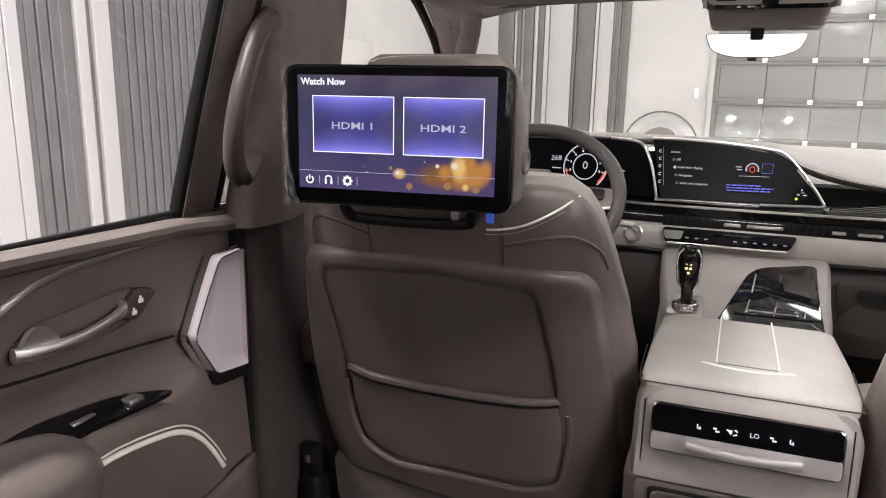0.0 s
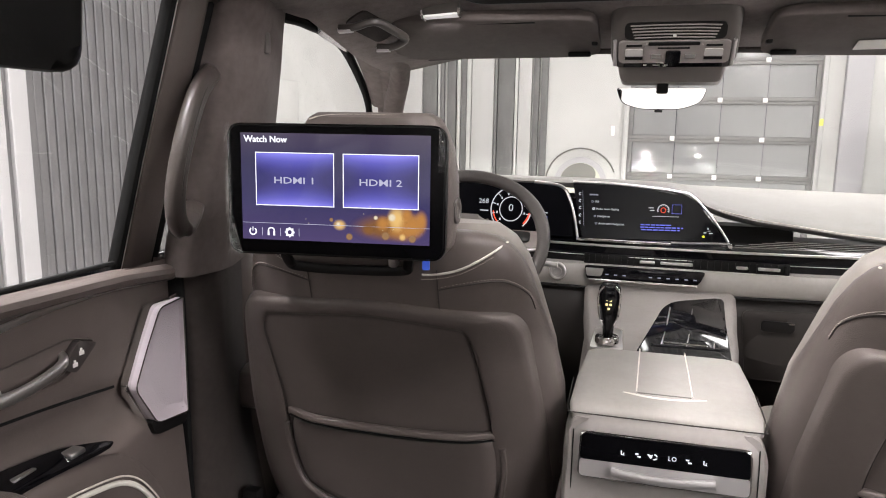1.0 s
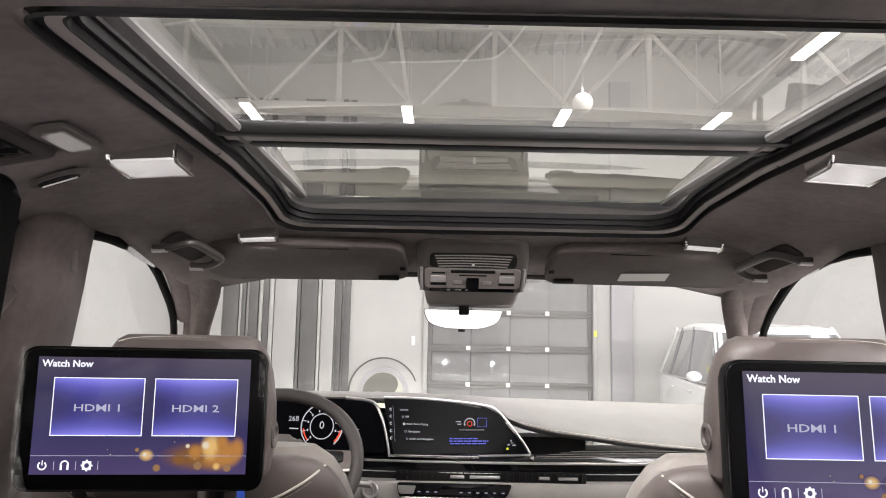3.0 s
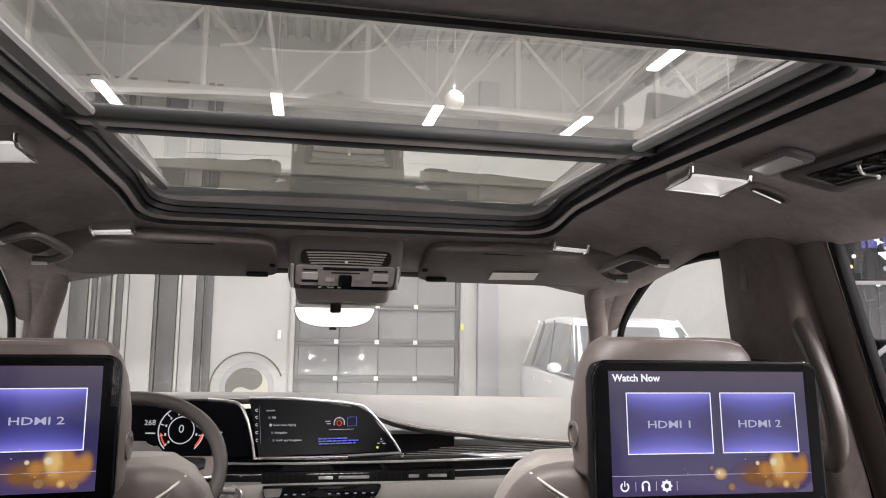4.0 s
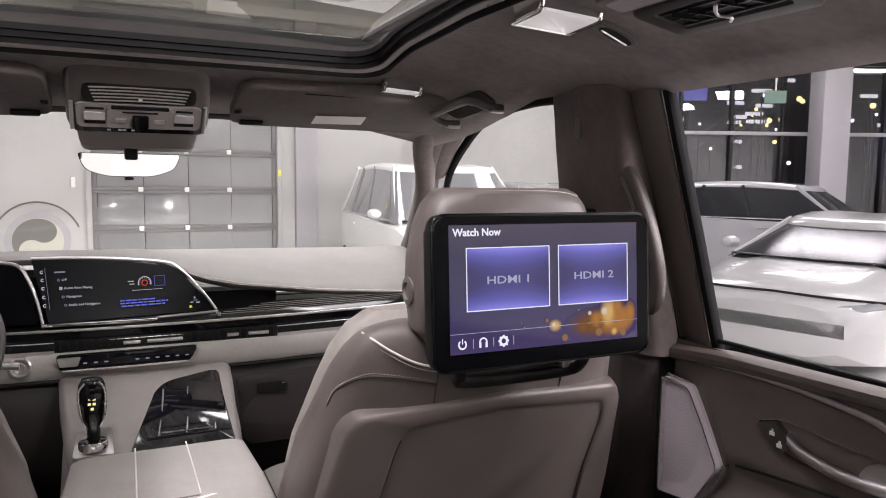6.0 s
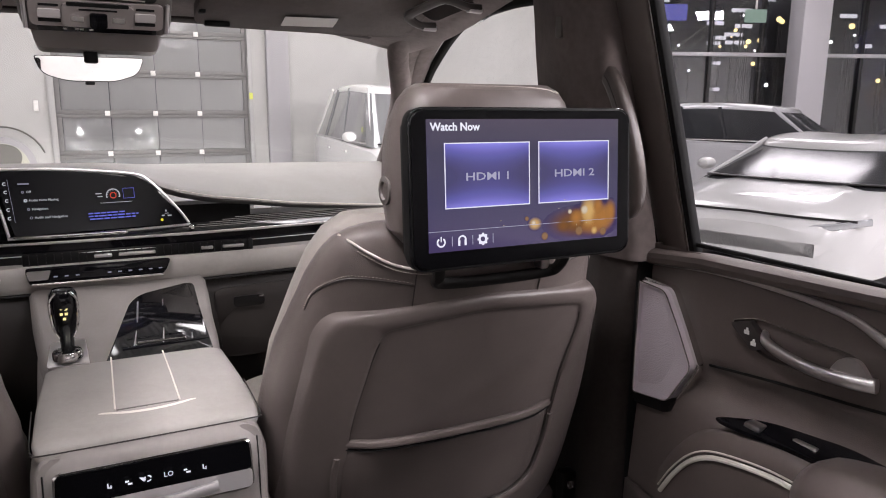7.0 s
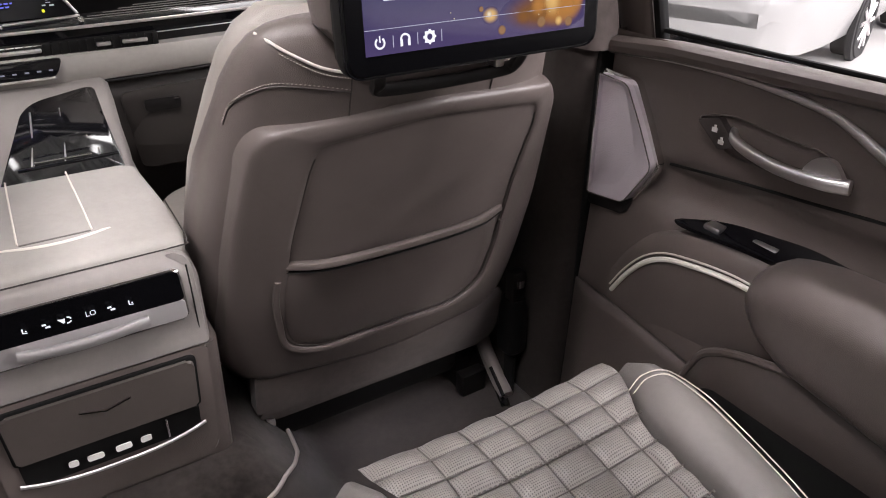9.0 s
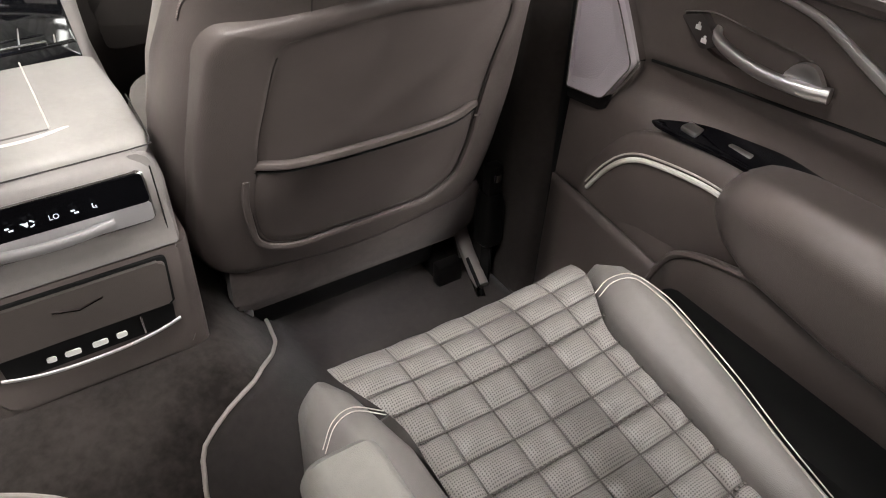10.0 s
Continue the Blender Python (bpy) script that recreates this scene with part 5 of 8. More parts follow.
while yrow > 0.12:
    depth = 0.0415 if nrow > 2 else 0.036
    for c in range(6):
        y1, y0 = yrow, yrow - depth
        rows = []
        puff = 0.0098 + 0.0016 * quilt_rng.random()
        lean = 0.10 * quilt_rng.random() - 0.05
        for i in range(7):
            v = i / 6
            y = y0 + (y1 - y0) * v
            x0, x1 = quilt_col(c, y), quilt_col(c + 1, y)
            rows.append([(x0 + (x1 - x0) * j / 6, y, cush_z(x0 + (x1 - x0) * j / 6, y) + puff * (1 - abs(2 * j / 6 - 1) ** 3.2) ** 0.85 * (1 - abs(2 * v - 1 + lean * (1 - (2 * v - 1) ** 2)) ** 2.5) ** 0.85 - 0.006) for j in range(7)])
        bm, _ = grid_mesh(rows)
        part("quilt_tile", bm, QUILT, rs)
    nrow += 1
    yrow -= depth
    if nrow % 3 == 0:
        part("seam_stitch", joined(*[rbox(a - 0.0016, a + 0.0016, yrow - 0.0035, yrow - 0.0005, cush_z(a, yrow) - 0.001, cush_z(a, yrow) + 0.0008, 0) for a in np.linspace(quilt_col(0, yrow), quilt_col(6, yrow), 44)]), KREASE, rs)
    part("quilt_seam", sweep([(quilt_col(0, yrow) + (quilt_col(6, yrow) - quilt_col(0, yrow)) * i / 12, yrow, cush_z(0.228 + 0.06 * i / 2, yrow) - 0.0048) for i in range(13)], 0.0010, 0.0010, 2, 6), KREASE, rs)
for c in range(1, 6):
    part("quilt_seam", sweep([(quilt_col(c, y), y, cush_z(quilt_col(c, y), y) - 0.0048) for y in np.linspace(0.12, 0.868, 26)], 0.0010, 0.0010, 2, 6), KREASE, rs)
# bolsters
bol = []
for y, xi, xo, zt in ((0.862, 0.612, 0.655, 0.960), (0.850, 0.606, 0.668, 0.988), (0.82, 0.592, 0.678, 1.006), (0.76, 0.564, 0.678, 1.014), (0.70, 0.556, 0.670, 1.012), (0.62, 0.549, 0.652, 1.004), (0.50, 0.541, 0.629, 0.988), (0.35, 0.54, 0.612, 0.965), (0.10, 0.54, 0.602, 0.935)):
    bol.append([(u, y, v) for u, v in rounded([(xi, 0.86), (xi + 0.012, zt - 0.018), ((xi + xo) / 2 - 0.008, zt), (xo - 0.018, zt - 0.016), (xo, zt - 0.06), (xo + 0.004, 0.80)], [0.01, 0.02, 0.05, 0.03, 0.03, 0.02], 5)])
part("outer_bolster", loft(bol), SEATL, rs, "smooth leather side bolster", sharp=50)
for dx in (0.0, 0.008):
    part("bolster_stitch", sweep(smooth_path([(x + dx, y, z) for x, y, z in ((0.572, 0.10, 0.928), (0.582, 0.35, 0.958), (0.597, 0.50, 0.982), (0.616, 0.60, 0.997), (0.633, 0.70, 1.006))] + [(0.638 + dx, 0.745, 1.007), (0.628 + dx * 0.5, 0.778 + dx, 1.014), (0.600, 0.788 + dx, 1.013), (0.576, 0.786 + dx, 1.000)], 6), 0.0007, 0.0009, 2, 6), STITCH, rs)
bol = []
for y, xi, xo, zt in ((0.866, 0.226, 0.190, 0.955), (0.856, 0.232, 0.178, 0.992), (0.82, 0.242, 0.172, 1.008), (0.72, 0.264, 0.166, 1.012), (0.55, 0.268, 0.166, 1.005), (0.10, 0.268, 0.166, 0.985)):
    bol.append([(u, y, v) for u, v in rounded([(xi, 0.86), (xi - 0.008, zt - 0.018), ((xi + xo) / 2, zt), (xo, zt - 0.035), (xo - 0.006, 0.80)], [0.01, 0.02, 0.04, 0.04, 0.02], 5)])
part("inner_bolster", loft(bol), SEATL, rs, "smooth leather inner bolster", sharp=50)
for dx in (0.0, 0.006):
    part("bolster_stitch", sweep(smooth_path([(0.170, 0.76 - dx, 1.0), (0.19, 0.775 - dx, 1.016), (0.215, 0.778 - dx, 1.020), (0.245, 0.765 - dx, 1.008)], 6), 0.0006, 0.0008, 2, 6), STITCH, rs)
part("rear_backrest", loft([oval(0.435, 0.02 - (z - 0.98) * 0.28, z, 0.25 * k, 0.075 * k, 3.2, 32) for z, k in ((0.94, 0.95), (1.0, 1), (1.3, 0.98), (1.5, 0.85), (1.56, 0.7))]), DARK, rs)
part("side_shield", rbox(0.640, 0.742, -0.1, 0.80, 0.66, 0.945, 0.02), RUBBER, rs, "black side shield")
part("seat_base", rbox(0.24, 0.64, 0.10, 0.74, 0.645, 0.82, 0.02), BLACK, rs)
arm = part("armrest", loft([[(u, y, v) for u, v in rounded([(0.118, 1.03 + dz), (0.114, 1.115 + dz), (0.125, 1.137 + dz), (0.176, 1.137 + dz), (0.188, 1.115 + dz), (0.186, 1.03 + dz)], 0.018, 4)] for y, dz in ((0.666, -0.012), (0.655, 0.0), (0.6, 0.0), (0.3, 0.004), (0.05, 0.006))]), ARMCAP, rs, "pale leather folding armrest")

# ---- seat-back monitors ----
def ui_glow(name, color, strength=1.0):
    return glow(name, color, strength)


UI_WHITE = ui_glow("ui_white", (0.85, 0.86, 0.95), 0.85)
UI_LINE = ui_glow("ui_line", (0.62, 0.64, 0.80), 0.55)
UI_GREY = ui_glow("ui_grey", (0.42, 0.42, 0.52), 0.45)
UI_LETTER = ui_glow("ui_letter", (0.52, 0.52, 0.68), 0.62)


def screen_gradient(name, stops, axis, strength):
    """A self-lit display field whose colour runs along one axis of the mesh."""
    m = bpy.data.materials.new(name)
    m.use_nodes = True
    m.node_tree.nodes.clear()
    co = node(m, "ShaderNodeTexCoord")
    sep = node(m, "ShaderNodeSeparateXYZ")
    ramp = node(m, "ShaderNodeValToRGB")
    while len(ramp.color_ramp.elements) < len(stops):
        ramp.color_ramp.elements.new(0.5)
    for el, (p, c) in zip(ramp.color_ramp.elements, stops):
        el.position, el.color = p, (*c, 1)
    e = node(m, "ShaderNodeEmission", Strength=strength)
    shine = node(m, "ShaderNodeBsdfGlossy", Roughness=0.08)
    fres = node(m, "ShaderNodeFresnel")
    mix = node(m, "ShaderNodeMixShader")
    out = node(m, "ShaderNodeOutputMaterial")
    link(m, co.outputs["Generated"], sep.inputs[0])
    link(m, sep.outputs[axis], ramp.inputs[0])
    link(m, ramp.outputs[0], e.inputs[0])
    link(m, fres.outputs[0], mix.inputs[0])
    link(m, e.outputs[0], mix.inputs[1])
    link(m, shine.outputs[0], mix.inputs[2])
    link(m, mix.outputs[0], out.inputs[0])
    return m


UI_FIELD = screen_gradient("ui_field", [(0.0, (0.055, 0.040, 0.105)), (0.35, (0.030, 0.026, 0.080)), (0.75, (0.028, 0.025, 0.062)), (1.0, (0.050, 0.040, 0.070))], 2, 1.0)
UI_BOX = screen_gradient("ui_box", [(0.0, (0.19, 0.18, 0.62)), (0.22, (0.11, 0.10, 0.42)), (0.5, (0.035, 0.032, 0.13)), (0.78, (0.09, 0.085, 0.36)), (1.0, (0.16, 0.15, 0.52))], 2, 1.0)
# the tile's light falls off towards its sides and its middle
tb = UI_BOX.node_tree.nodes
sepn = [n for n in tb if n.type == "SEPXYZ"][0]
rampn = [n for n in tb if n.type == "VALTORGB"][0]
du = node(UI_BOX, "ShaderNodeMath")
du.operation = "SUBTRACT"
du.inputs[1].default_value = 0.5
dv = node(UI_BOX, "ShaderNodeMath")
dv.operation = "SUBTRACT"
dv.inputs[1].default_value = 0.5
u2 = node(UI_BOX, "ShaderNodeMath")
u2.operation = "MULTIPLY"
v2 = node(UI_BOX, "ShaderNodeMath")
v2.operation = "MULTIPLY"
ba = node(UI_BOX, "ShaderNodeMath")
ba.operation = "MULTIPLY_ADD"
ba.inputs[1].default_value = -0.9
bb = node(UI_BOX, "ShaderNodeMath")
bb.operation = "MULTIPLY_ADD"
bb.inputs[1].default_value, bb.inputs[2].default_value = 3.6, 0.12
link(UI_BOX, sepn.outputs[0], du.inputs[0])
link(UI_BOX, sepn.outputs[2], dv.inputs[0])
link(UI_BOX, du.outputs[0], u2.inputs[0])
link(UI_BOX, du.outputs[0], u2.inputs[1])
link(UI_BOX, dv.outputs[0], v2.inputs[0])
link(UI_BOX, dv.outputs[0], v2.inputs[1])
link(UI_BOX, v2.outputs[0], bb.inputs[0])
link(UI_BOX, u2.outputs[0], ba.inputs[0])
link(UI_BOX, bb.outputs[0], ba.inputs[2])
link(UI_BOX, ba.outputs[0], rampn.inputs[0])
for el, c in zip(rampn.color_ramp.elements, ((0.030, 0.027, 0.11), (0.050, 0.046, 0.20), (0.085, 0.08, 0.34), (0.15, 0.14, 0.52), (0.22, 0.21, 0.66))):
    el.color = (*c, 1)

MONX, MONY, MONZ, TILT_M = 0.423, 0.930, 1.507, 4.0
mon_pose = pose(MONX, MONY, MONZ, -TILT_M, 0, 0)


def mon(u, v, w):
    """A point of the monitor: u across, v up, w out of its face towards the rear seats."""
    return mon_pose @ Vector((u, -w, v))


def mon_panel(u0, u1, v0, v1, w0, w1, r=0.0):
    pts = [(u0, v0), (u1, v0), (u1, v1), (u0, v1)]
    return prism(rounded(pts, r, 6) if r else pts, lambda a, b, w: mon(a, b, w0 + w), w1 - w0)


monitor = thing("seat_monitor", (MONX, MONY + 0.03, MONZ - 0.09), "black glass seat-back monitor showing a purple source menu", "monitor", "seat-back monitors")
hull = rounded([(-0.157, -0.093), (0.157, -0.093), (0.157, 0.092), (-0.157, 0.092)], 0.020, 7)
part("housing", prism(hull, lambda a, b, w: mon(a, b, -0.022 + w), 0.022, 0.006, 3), BLACK, monitor, "black plastic housing")
face = rounded([(-0.154, -0.090), (0.154, -0.090), (0.154, 0.089), (-0.154, 0.089)], 0.018, 7)
part("cover_glass", prism(face, lambda a, b, w: mon(a, b, 0.0 + w), 0.0015, 0.0007, 1), MONITOR_GLASS, monitor, "gloss black cover glass")
part("bright_rim", sweep([mon(a, b, -0.001) for a, b in dense(rounded([(-0.1565, -0.0925), (0.1565, -0.0925), (0.1565, 0.0915), (-0.1565, 0.0915)], 0.020, 7), 0.03)], 0.0012, 0.0012, closed=True, sides=6, up=(0, 1, 0.1)), PIANO, monitor, "thin gloss black rim")
AX0, AX1, AZ0, AZ1 = -0.136, 0.136, -0.0715, 0.0790
disp = part("display", mon_panel(AX0, AX1, AZ0, AZ1, 0.0016, 0.0022), UI_FIELD, monitor, "lit purple display field")
for n, (a, b) in enumerate(((-0.1145, 0.0005), (0.0130, 0.1205))):
    z0, z1 = -0.0225, 0.0525
    box = part("menu_tile", mon_panel(a, b, z0, z1, 0.0024, 0.0027), UI_BOX, disp, "glowing blue menu tile")
    t = 0.0012
    part("tile_border", joined(mon_panel(a, b, z0, z0 + t, 0.0030, 0.0033), mon_panel(a, b, z1 - t, z1, 0.0030, 0.0033), mon_panel(a, a + t, z0 + t, z1 - t, 0.0030, 0.0033), mon_panel(b - t, b, z0 + t, z1 - t, 0.0030, 0.0033)), UI_WHITE, disp)
    text_mesh("tile_text", "HDMI %d" % (n + 1), 0.0130, UI_LETTER, disp, Matrix.Translation(mon((a + b) / 2, 0.013, 0.0034)) @ pose(0, 0, 0, 90 - TILT_M) @ Matrix.Diagonal((1.45, 1, 1, 1)), align="CENTER", bold=0.00012)
text_mesh("menu_title", "Watch Now", 0.0125, UI_WHITE, disp, Matrix.Translation(mon(-0.131, 0.0700, 0.0026)) @ pose(0, 0, 0, 90 - TILT_M), bold=0.0003)
part("menu_line", mon_panel(AX0, AX1, -0.0480, -0.0474, 0.0024, 0.0027), UI_LINE, disp)
for u in (-0.1065, -0.0795, -0.0520):
    part("divider", mon_panel(u, u + 0.0007, -0.0655, -0.0545, 0.0024, 0.0027), UI_LINE, disp)


def arc_ui(cu, cv, r, a0, a1, t=0.0010):
    return sweep([mon(cu + r * math.cos(math.radians(a)), cv + r * math.sin(math.radians(a)), 0.0026) for a in np.linspace(a0, a1, 20)], t, 0.0002, up=(0, 1, 0), sides=6)


part("power_icon", joined(arc_ui(-0.1205, -0.0602, 0.0048, 125, 415), mon_panel(-0.1211, -0.1199, -0.0597, -0.0535, 0.0025, 0.0028)), UI_WHITE, disp)
part("headphone_icon", joined(arc_ui(-0.0930, -0.0590, 0.0046, -10, 190), mon_panel(-0.0985, -0.0958, -0.0655, -0.0590, 0.0025, 0.0028), mon_panel(-0.0902, -0.0875, -0.0655, -0.0590, 0.0025, 0.0028)), UI_WHITE, disp)
part("gear_icon", joined(arc_ui(-0.0655, -0.0600, 0.0046, 0, 359, 0.0016), *[mon_panel(-0.0655 + 0.0062 * math.cos(a) - 0.0011, -0.0655 + 0.0062 * math.cos(a) + 0.0011, -0.0600 + 0.0062 * math.sin(a) - 0.0011, -0.0600 + 0.0062 * math.sin(a) + 0.0011, 0.0025, 0.0028) for a in np.linspace(0, 2 * math.pi, 8, endpoint=False)]), UI_WHITE, disp)

def soft_glow(name, color, strength, core=0.15):
    """A screen blur: its light fades out from the middle of the disc."""
    m = bpy.data.materials.new(name)
    m.use_nodes = True
    m.node_tree.nodes.clear()
    co = node(m, "ShaderNodeTexCoord")
    flat = node(m, "ShaderNodeVectorMath")
    flat.operation = "MULTIPLY_ADD"
    flat.inputs[1].default_value, flat.inputs[2].default_value = (2, 0, 2), (-1, 0, -1)
    far = node(m, "ShaderNodeVectorMath")
    far.operation = "LENGTH"
    ramp = node(m, "ShaderNodeValToRGB")
    ramp.color_ramp.interpolation = "EASE"
    ramp.color_ramp.elements[0].position, ramp.color_ramp.elements[1].position = core, 1.0
    ramp.color_ramp.elements[0].color, ramp.color_ramp.elements[1].color = (1, 1, 1, 1), (0, 0, 0, 1)
    e, tr, mix, out = node(m, "ShaderNodeEmission"), node(m, "ShaderNodeBsdfTransparent"), node(m, "ShaderNodeMixShader"), node(m, "ShaderNodeOutputMaterial")
    e.inputs[0].default_value, e.inputs[1].default_value = (*color, 1), strength
    link(m, co.outputs["Generated"], flat.inputs[0])
    link(m, flat.outputs[0], far.inputs[0])
    link(m, far.outputs["Value"], ramp.inputs[0])
    link(m, ramp.outputs[0], mix.inputs[0])
    link(m, tr.outputs[0], mix.inputs[1])
    link(m, e.outputs[0], mix.inputs[2])
    link(m, mix.outputs[0], out.inputs[0])
    return m


HAZE = soft_glow("ui_haze", (0.45, 0.20, 0.07), 0.35, 0.0)
SOFT_AMBER = soft_glow("ui_soft_amber", (0.95, 0.60, 0.22), 0.55, 0.0)
SOFT_ORANGE = soft_glow("ui_soft_orange", (0.80, 0.36, 0.10), 0.40, 0.0)
CREAM = soft_glow("ui_cream_dot", (0.95, 0.82, 0.60), 0.55, 0.2)
SOFT_BROWN = soft_glow("ui_soft_brown", (0.35, 0.20, 0.10), 0.6, 0.5)


def ui_oval(u, v, ru, rv, w):
    """A thin disc of the menu picture, cut off at the display's edge."""
    pts = [(min(AX1 - 0.0005, u + ru * math.cos(a)), max(AZ0 + 0.0005, v + rv * math.sin(a))) for a in np.linspace(0, 2 * math.pi, 24, endpoint=False)]
    return prism(pts, lambda a, b, c: mon(a, b, w + c), 0.00002)


for n, (u, v, ru, rv, m) in enumerate(((0.080, -0.050, 0.062, 0.024, HAZE), (0.100, -0.046, 0.036, 0.025, SOFT_ORANGE), (0.090, -0.036, 0.016, 0.022, SOFT_AMBER), (0.112, -0.045, 0.022, 0.020, SOFT_ORANGE), (0.068, -0.050, 0.018, 0.012, HAZE), (0.008, -0.047, 0.011, 0.009, SOFT_AMBER), (0.083, -0.034, 0.0065, 0.0065, CREAM), (0.0060, -0.0460, 0.0040, 0.0040, CREAM), (0.104, -0.030, 0.010, 0.013, SOFT_ORANGE), (0.124, -0.038, 0.011, 0.018, SOFT_ORANGE), (0.070, -0.043, 0.012, 0.013, SOFT_ORANGE), (0.050, -0.052, 0.012, 0.010, HAZE), (0.060, -0.035, 0.0036, 0.0036, CREAM), (-0.004, -0.040, 0.0032, 0.0032, SOFT_BROWN), (0.022, -0.063, 0.0055, 0.0055, SOFT_BROWN), (0.074, -0.060, 0.0065, 0.0065, SOFT_BROWN), (0.098, -0.061, 0.006, 0.006, SOFT_AMBER), (0.112, -0.063, 0.006, 0.006, SOFT_BROWN), (0.052, -0.0195, 0.0011, 0.0011, CREAM), (0.043, -0.030, 0.0009, 0.0009, CREAM), (-0.037, -0.046, 0.0010, 0.0010, CREAM), (-0.041, -0.040, 0.0008, 0.0008, CREAM), (0.070, -0.052, 0.0009, 0.0009, CREAM), (0.085, -0.0505, 0.0008, 0.0008, CREAM))):
    part("bokeh_dot", ui_oval(u, v, ru, rv, 0.00225 + 0.00005 * n), m, disp)
# mount: arm, bracket loop under the monitor, blue tab
part("mount_arm", rbox(MONX - 0.05, MONX + 0.05, MONY + 0.02, 1.03, 1.47, 1.52, 0.008), SATIN_BLACK, monitor)
loop = smooth_path([(MONX - 0.097, 0.972, 1.428), (MONX - 0.093, 0.984, 1.392), (MONX - 0.080, 1.0, 1.378), (MONX, 1.006, 1.374), (MONX + 0.080, 1.0, 1.378), (MONX + 0.093, 0.984, 1.392), (MONX + 0.097, 0.972, 1.428)], 6)
part("bracket_loop", sweep(loop, 0.008, 0.006, 3, 10, up=(0, 1, 0)), SATIN_BLACK, monitor, "black bracket loop")
part("bracket_plate", rbox(MONX - 0.085, MONX + 0.085, 1.006, 1.022, 1.38, 1.44, 0.006), DARK2, monitor)
part("bracket_tab", rbox(MONX + 0.062, MONX + 0.076, 0.985, 1.006, 1.385, 1.425, 0.004), SATIN, monitor)
Lm = Matrix.Translation((-0.437, 0.962, 1.513)) @ pose(0, 0, 0, -0.7, 0, 6.3) @ Matrix.Scale(0.925, 4) @ mon_pose.inverted()
mon_left = copy_thing(monitor, Lm @ monitor.matrix_basis)
mon_left["label"] = "seat-back monitor with peeling clear film showing a purple menu"
# what only the driver's monitor carries: crumpled protective film and a blue pull tab
FILM = pane_glass("clear_film", (0.96, 0.96, 0.97), 2.5, 0.12)
film = thing("protective_film", (-0.57, 0.91, 1.43), "crumpled clear protective film clinging to the monitor edge", "film")
rows = []
rf = random.Random(11)
for i in range(26):
    v = -0.094 + 0.186 * i / 25
    rows.append([Lm @ mon(-0.1595 + 0.0017 * j + (0.012 * (1 - i / 8) * j / 4 if i < 8 else 0), v - (0.004 if j == 0 else 0), 0.003 + 0.0025 * rf.random()) for j in range(6)])
bm, _ = grid_mesh(rows)
part("film_edge", bm, FILM, film, sharp=5)
rows = [[Lm @ mon(0.1475 + 0.002 * j, 0.03 + 0.062 * i / 14, 0.003 + 0.003 * rf.random()) for j in range(5)] for i in range(15)]
bm, _ = grid_mesh(rows)
part("film_corner", bm, FILM, film, sharp=5)
tab = thing("blue_pull_tab", (-0.30, 0.92, 1.41), "small blue film pull tab below the monitor", "pull tab")
BLUE = material("blue_tab", (0.05, 0.14, 0.75), 0.4)
part("tab", prism(rounded([(0.126, -0.106), (0.136, -0.106), (0.136, -0.090), (0.126, -0.090)], 0.002), lambda a, b, w: Lm @ mon(a, b, -0.003 + w), 0.003), BLUE, tab)

# ---- centre console ----
con = thing("centre_console", (0, 1.3, 0.64), "greige leather centre console with rear climate panel and drawer", "console")
rings = []
for y, hw, zt in ((1.140, 0.134, 1.148), (1.146, 0.142, 1.162), (1.158, 0.146, 1.170), (1.20, 0.148, 1.172), (1.40, 0.146, 1.185), (1.60, 0.152, 1.19), (1.85, 0.155, 1.21)):
    rings.append([(u, y + (0.012 if (v < 1.0 and y < 1.18) else 0.0) * 0, v) for u, v in rounded([(-hw + 0.006, 0.645), (-hw, 0.90), (-hw, zt - 0.03), (-hw + 0.03, zt), (hw - 0.03, zt), (hw, zt - 0.03), (hw, 0.90), (hw - 0.006, 0.645)], [0.005, 0.02, 0.03, 0.02, 0.02, 0.03, 0.02, 0.005], 5)])
part("body", loft(rings), CONSOLE, con, "greige leather body", sharp=50)
# lid
lid = []
for y, hw, z in ((1.160, 0.130, 1.170), (1.166, 0.138, 1.178), (1.19, 0.142, 1.182), (1.28, 0.139, 1.193), (1.385, 0.130, 1.204), (1.398, 0.127, 1.198)):
    lid.append([(u, y, v) for u, v in rounded([(-hw, z - 0.016), (-hw, z - 0.004), (-hw + 0.02, z + 0.003), (hw - 0.02, z + 0.003), (hw, z - 0.004), (hw, z - 0.016)], [0.004, 0.012, 0.012, 0.012, 0.012, 0.004], 4)])
lidp = part("lid", loft(lid), LIGHT, con, "padded greige leather lid", sharp=50)
for s in (-1, 1):
    part("lid_stripe", sweep([(s * 0.042, 1.225, 1.190), (s * 0.040, 1.31, 1.2015), (s * 0.038, 1.395, 1.2085)], 0.0012, 0.0010, 2, 6), PIPING, lidp, "pale inlaid stripe")
part("lid_seam", joined(rbox(-0.0405, 0.0405, 1.222, 1.226, 1.1870, 1.1895, 0.0005, 1)), GREYTRIM, lidp)
part("lid_handle", sweep(smooth_path([(-0.062, 1.224, 1.1875), (-0.03, 1.216, 1.1868), (0.0, 1.2135, 1.1865), (0.03, 1.216, 1.1868), (0.062, 1.224, 1.1875)], 6), 0.006, 0.0016, 2.4, 8), PIPING, lidp, "pale leather lid pull")
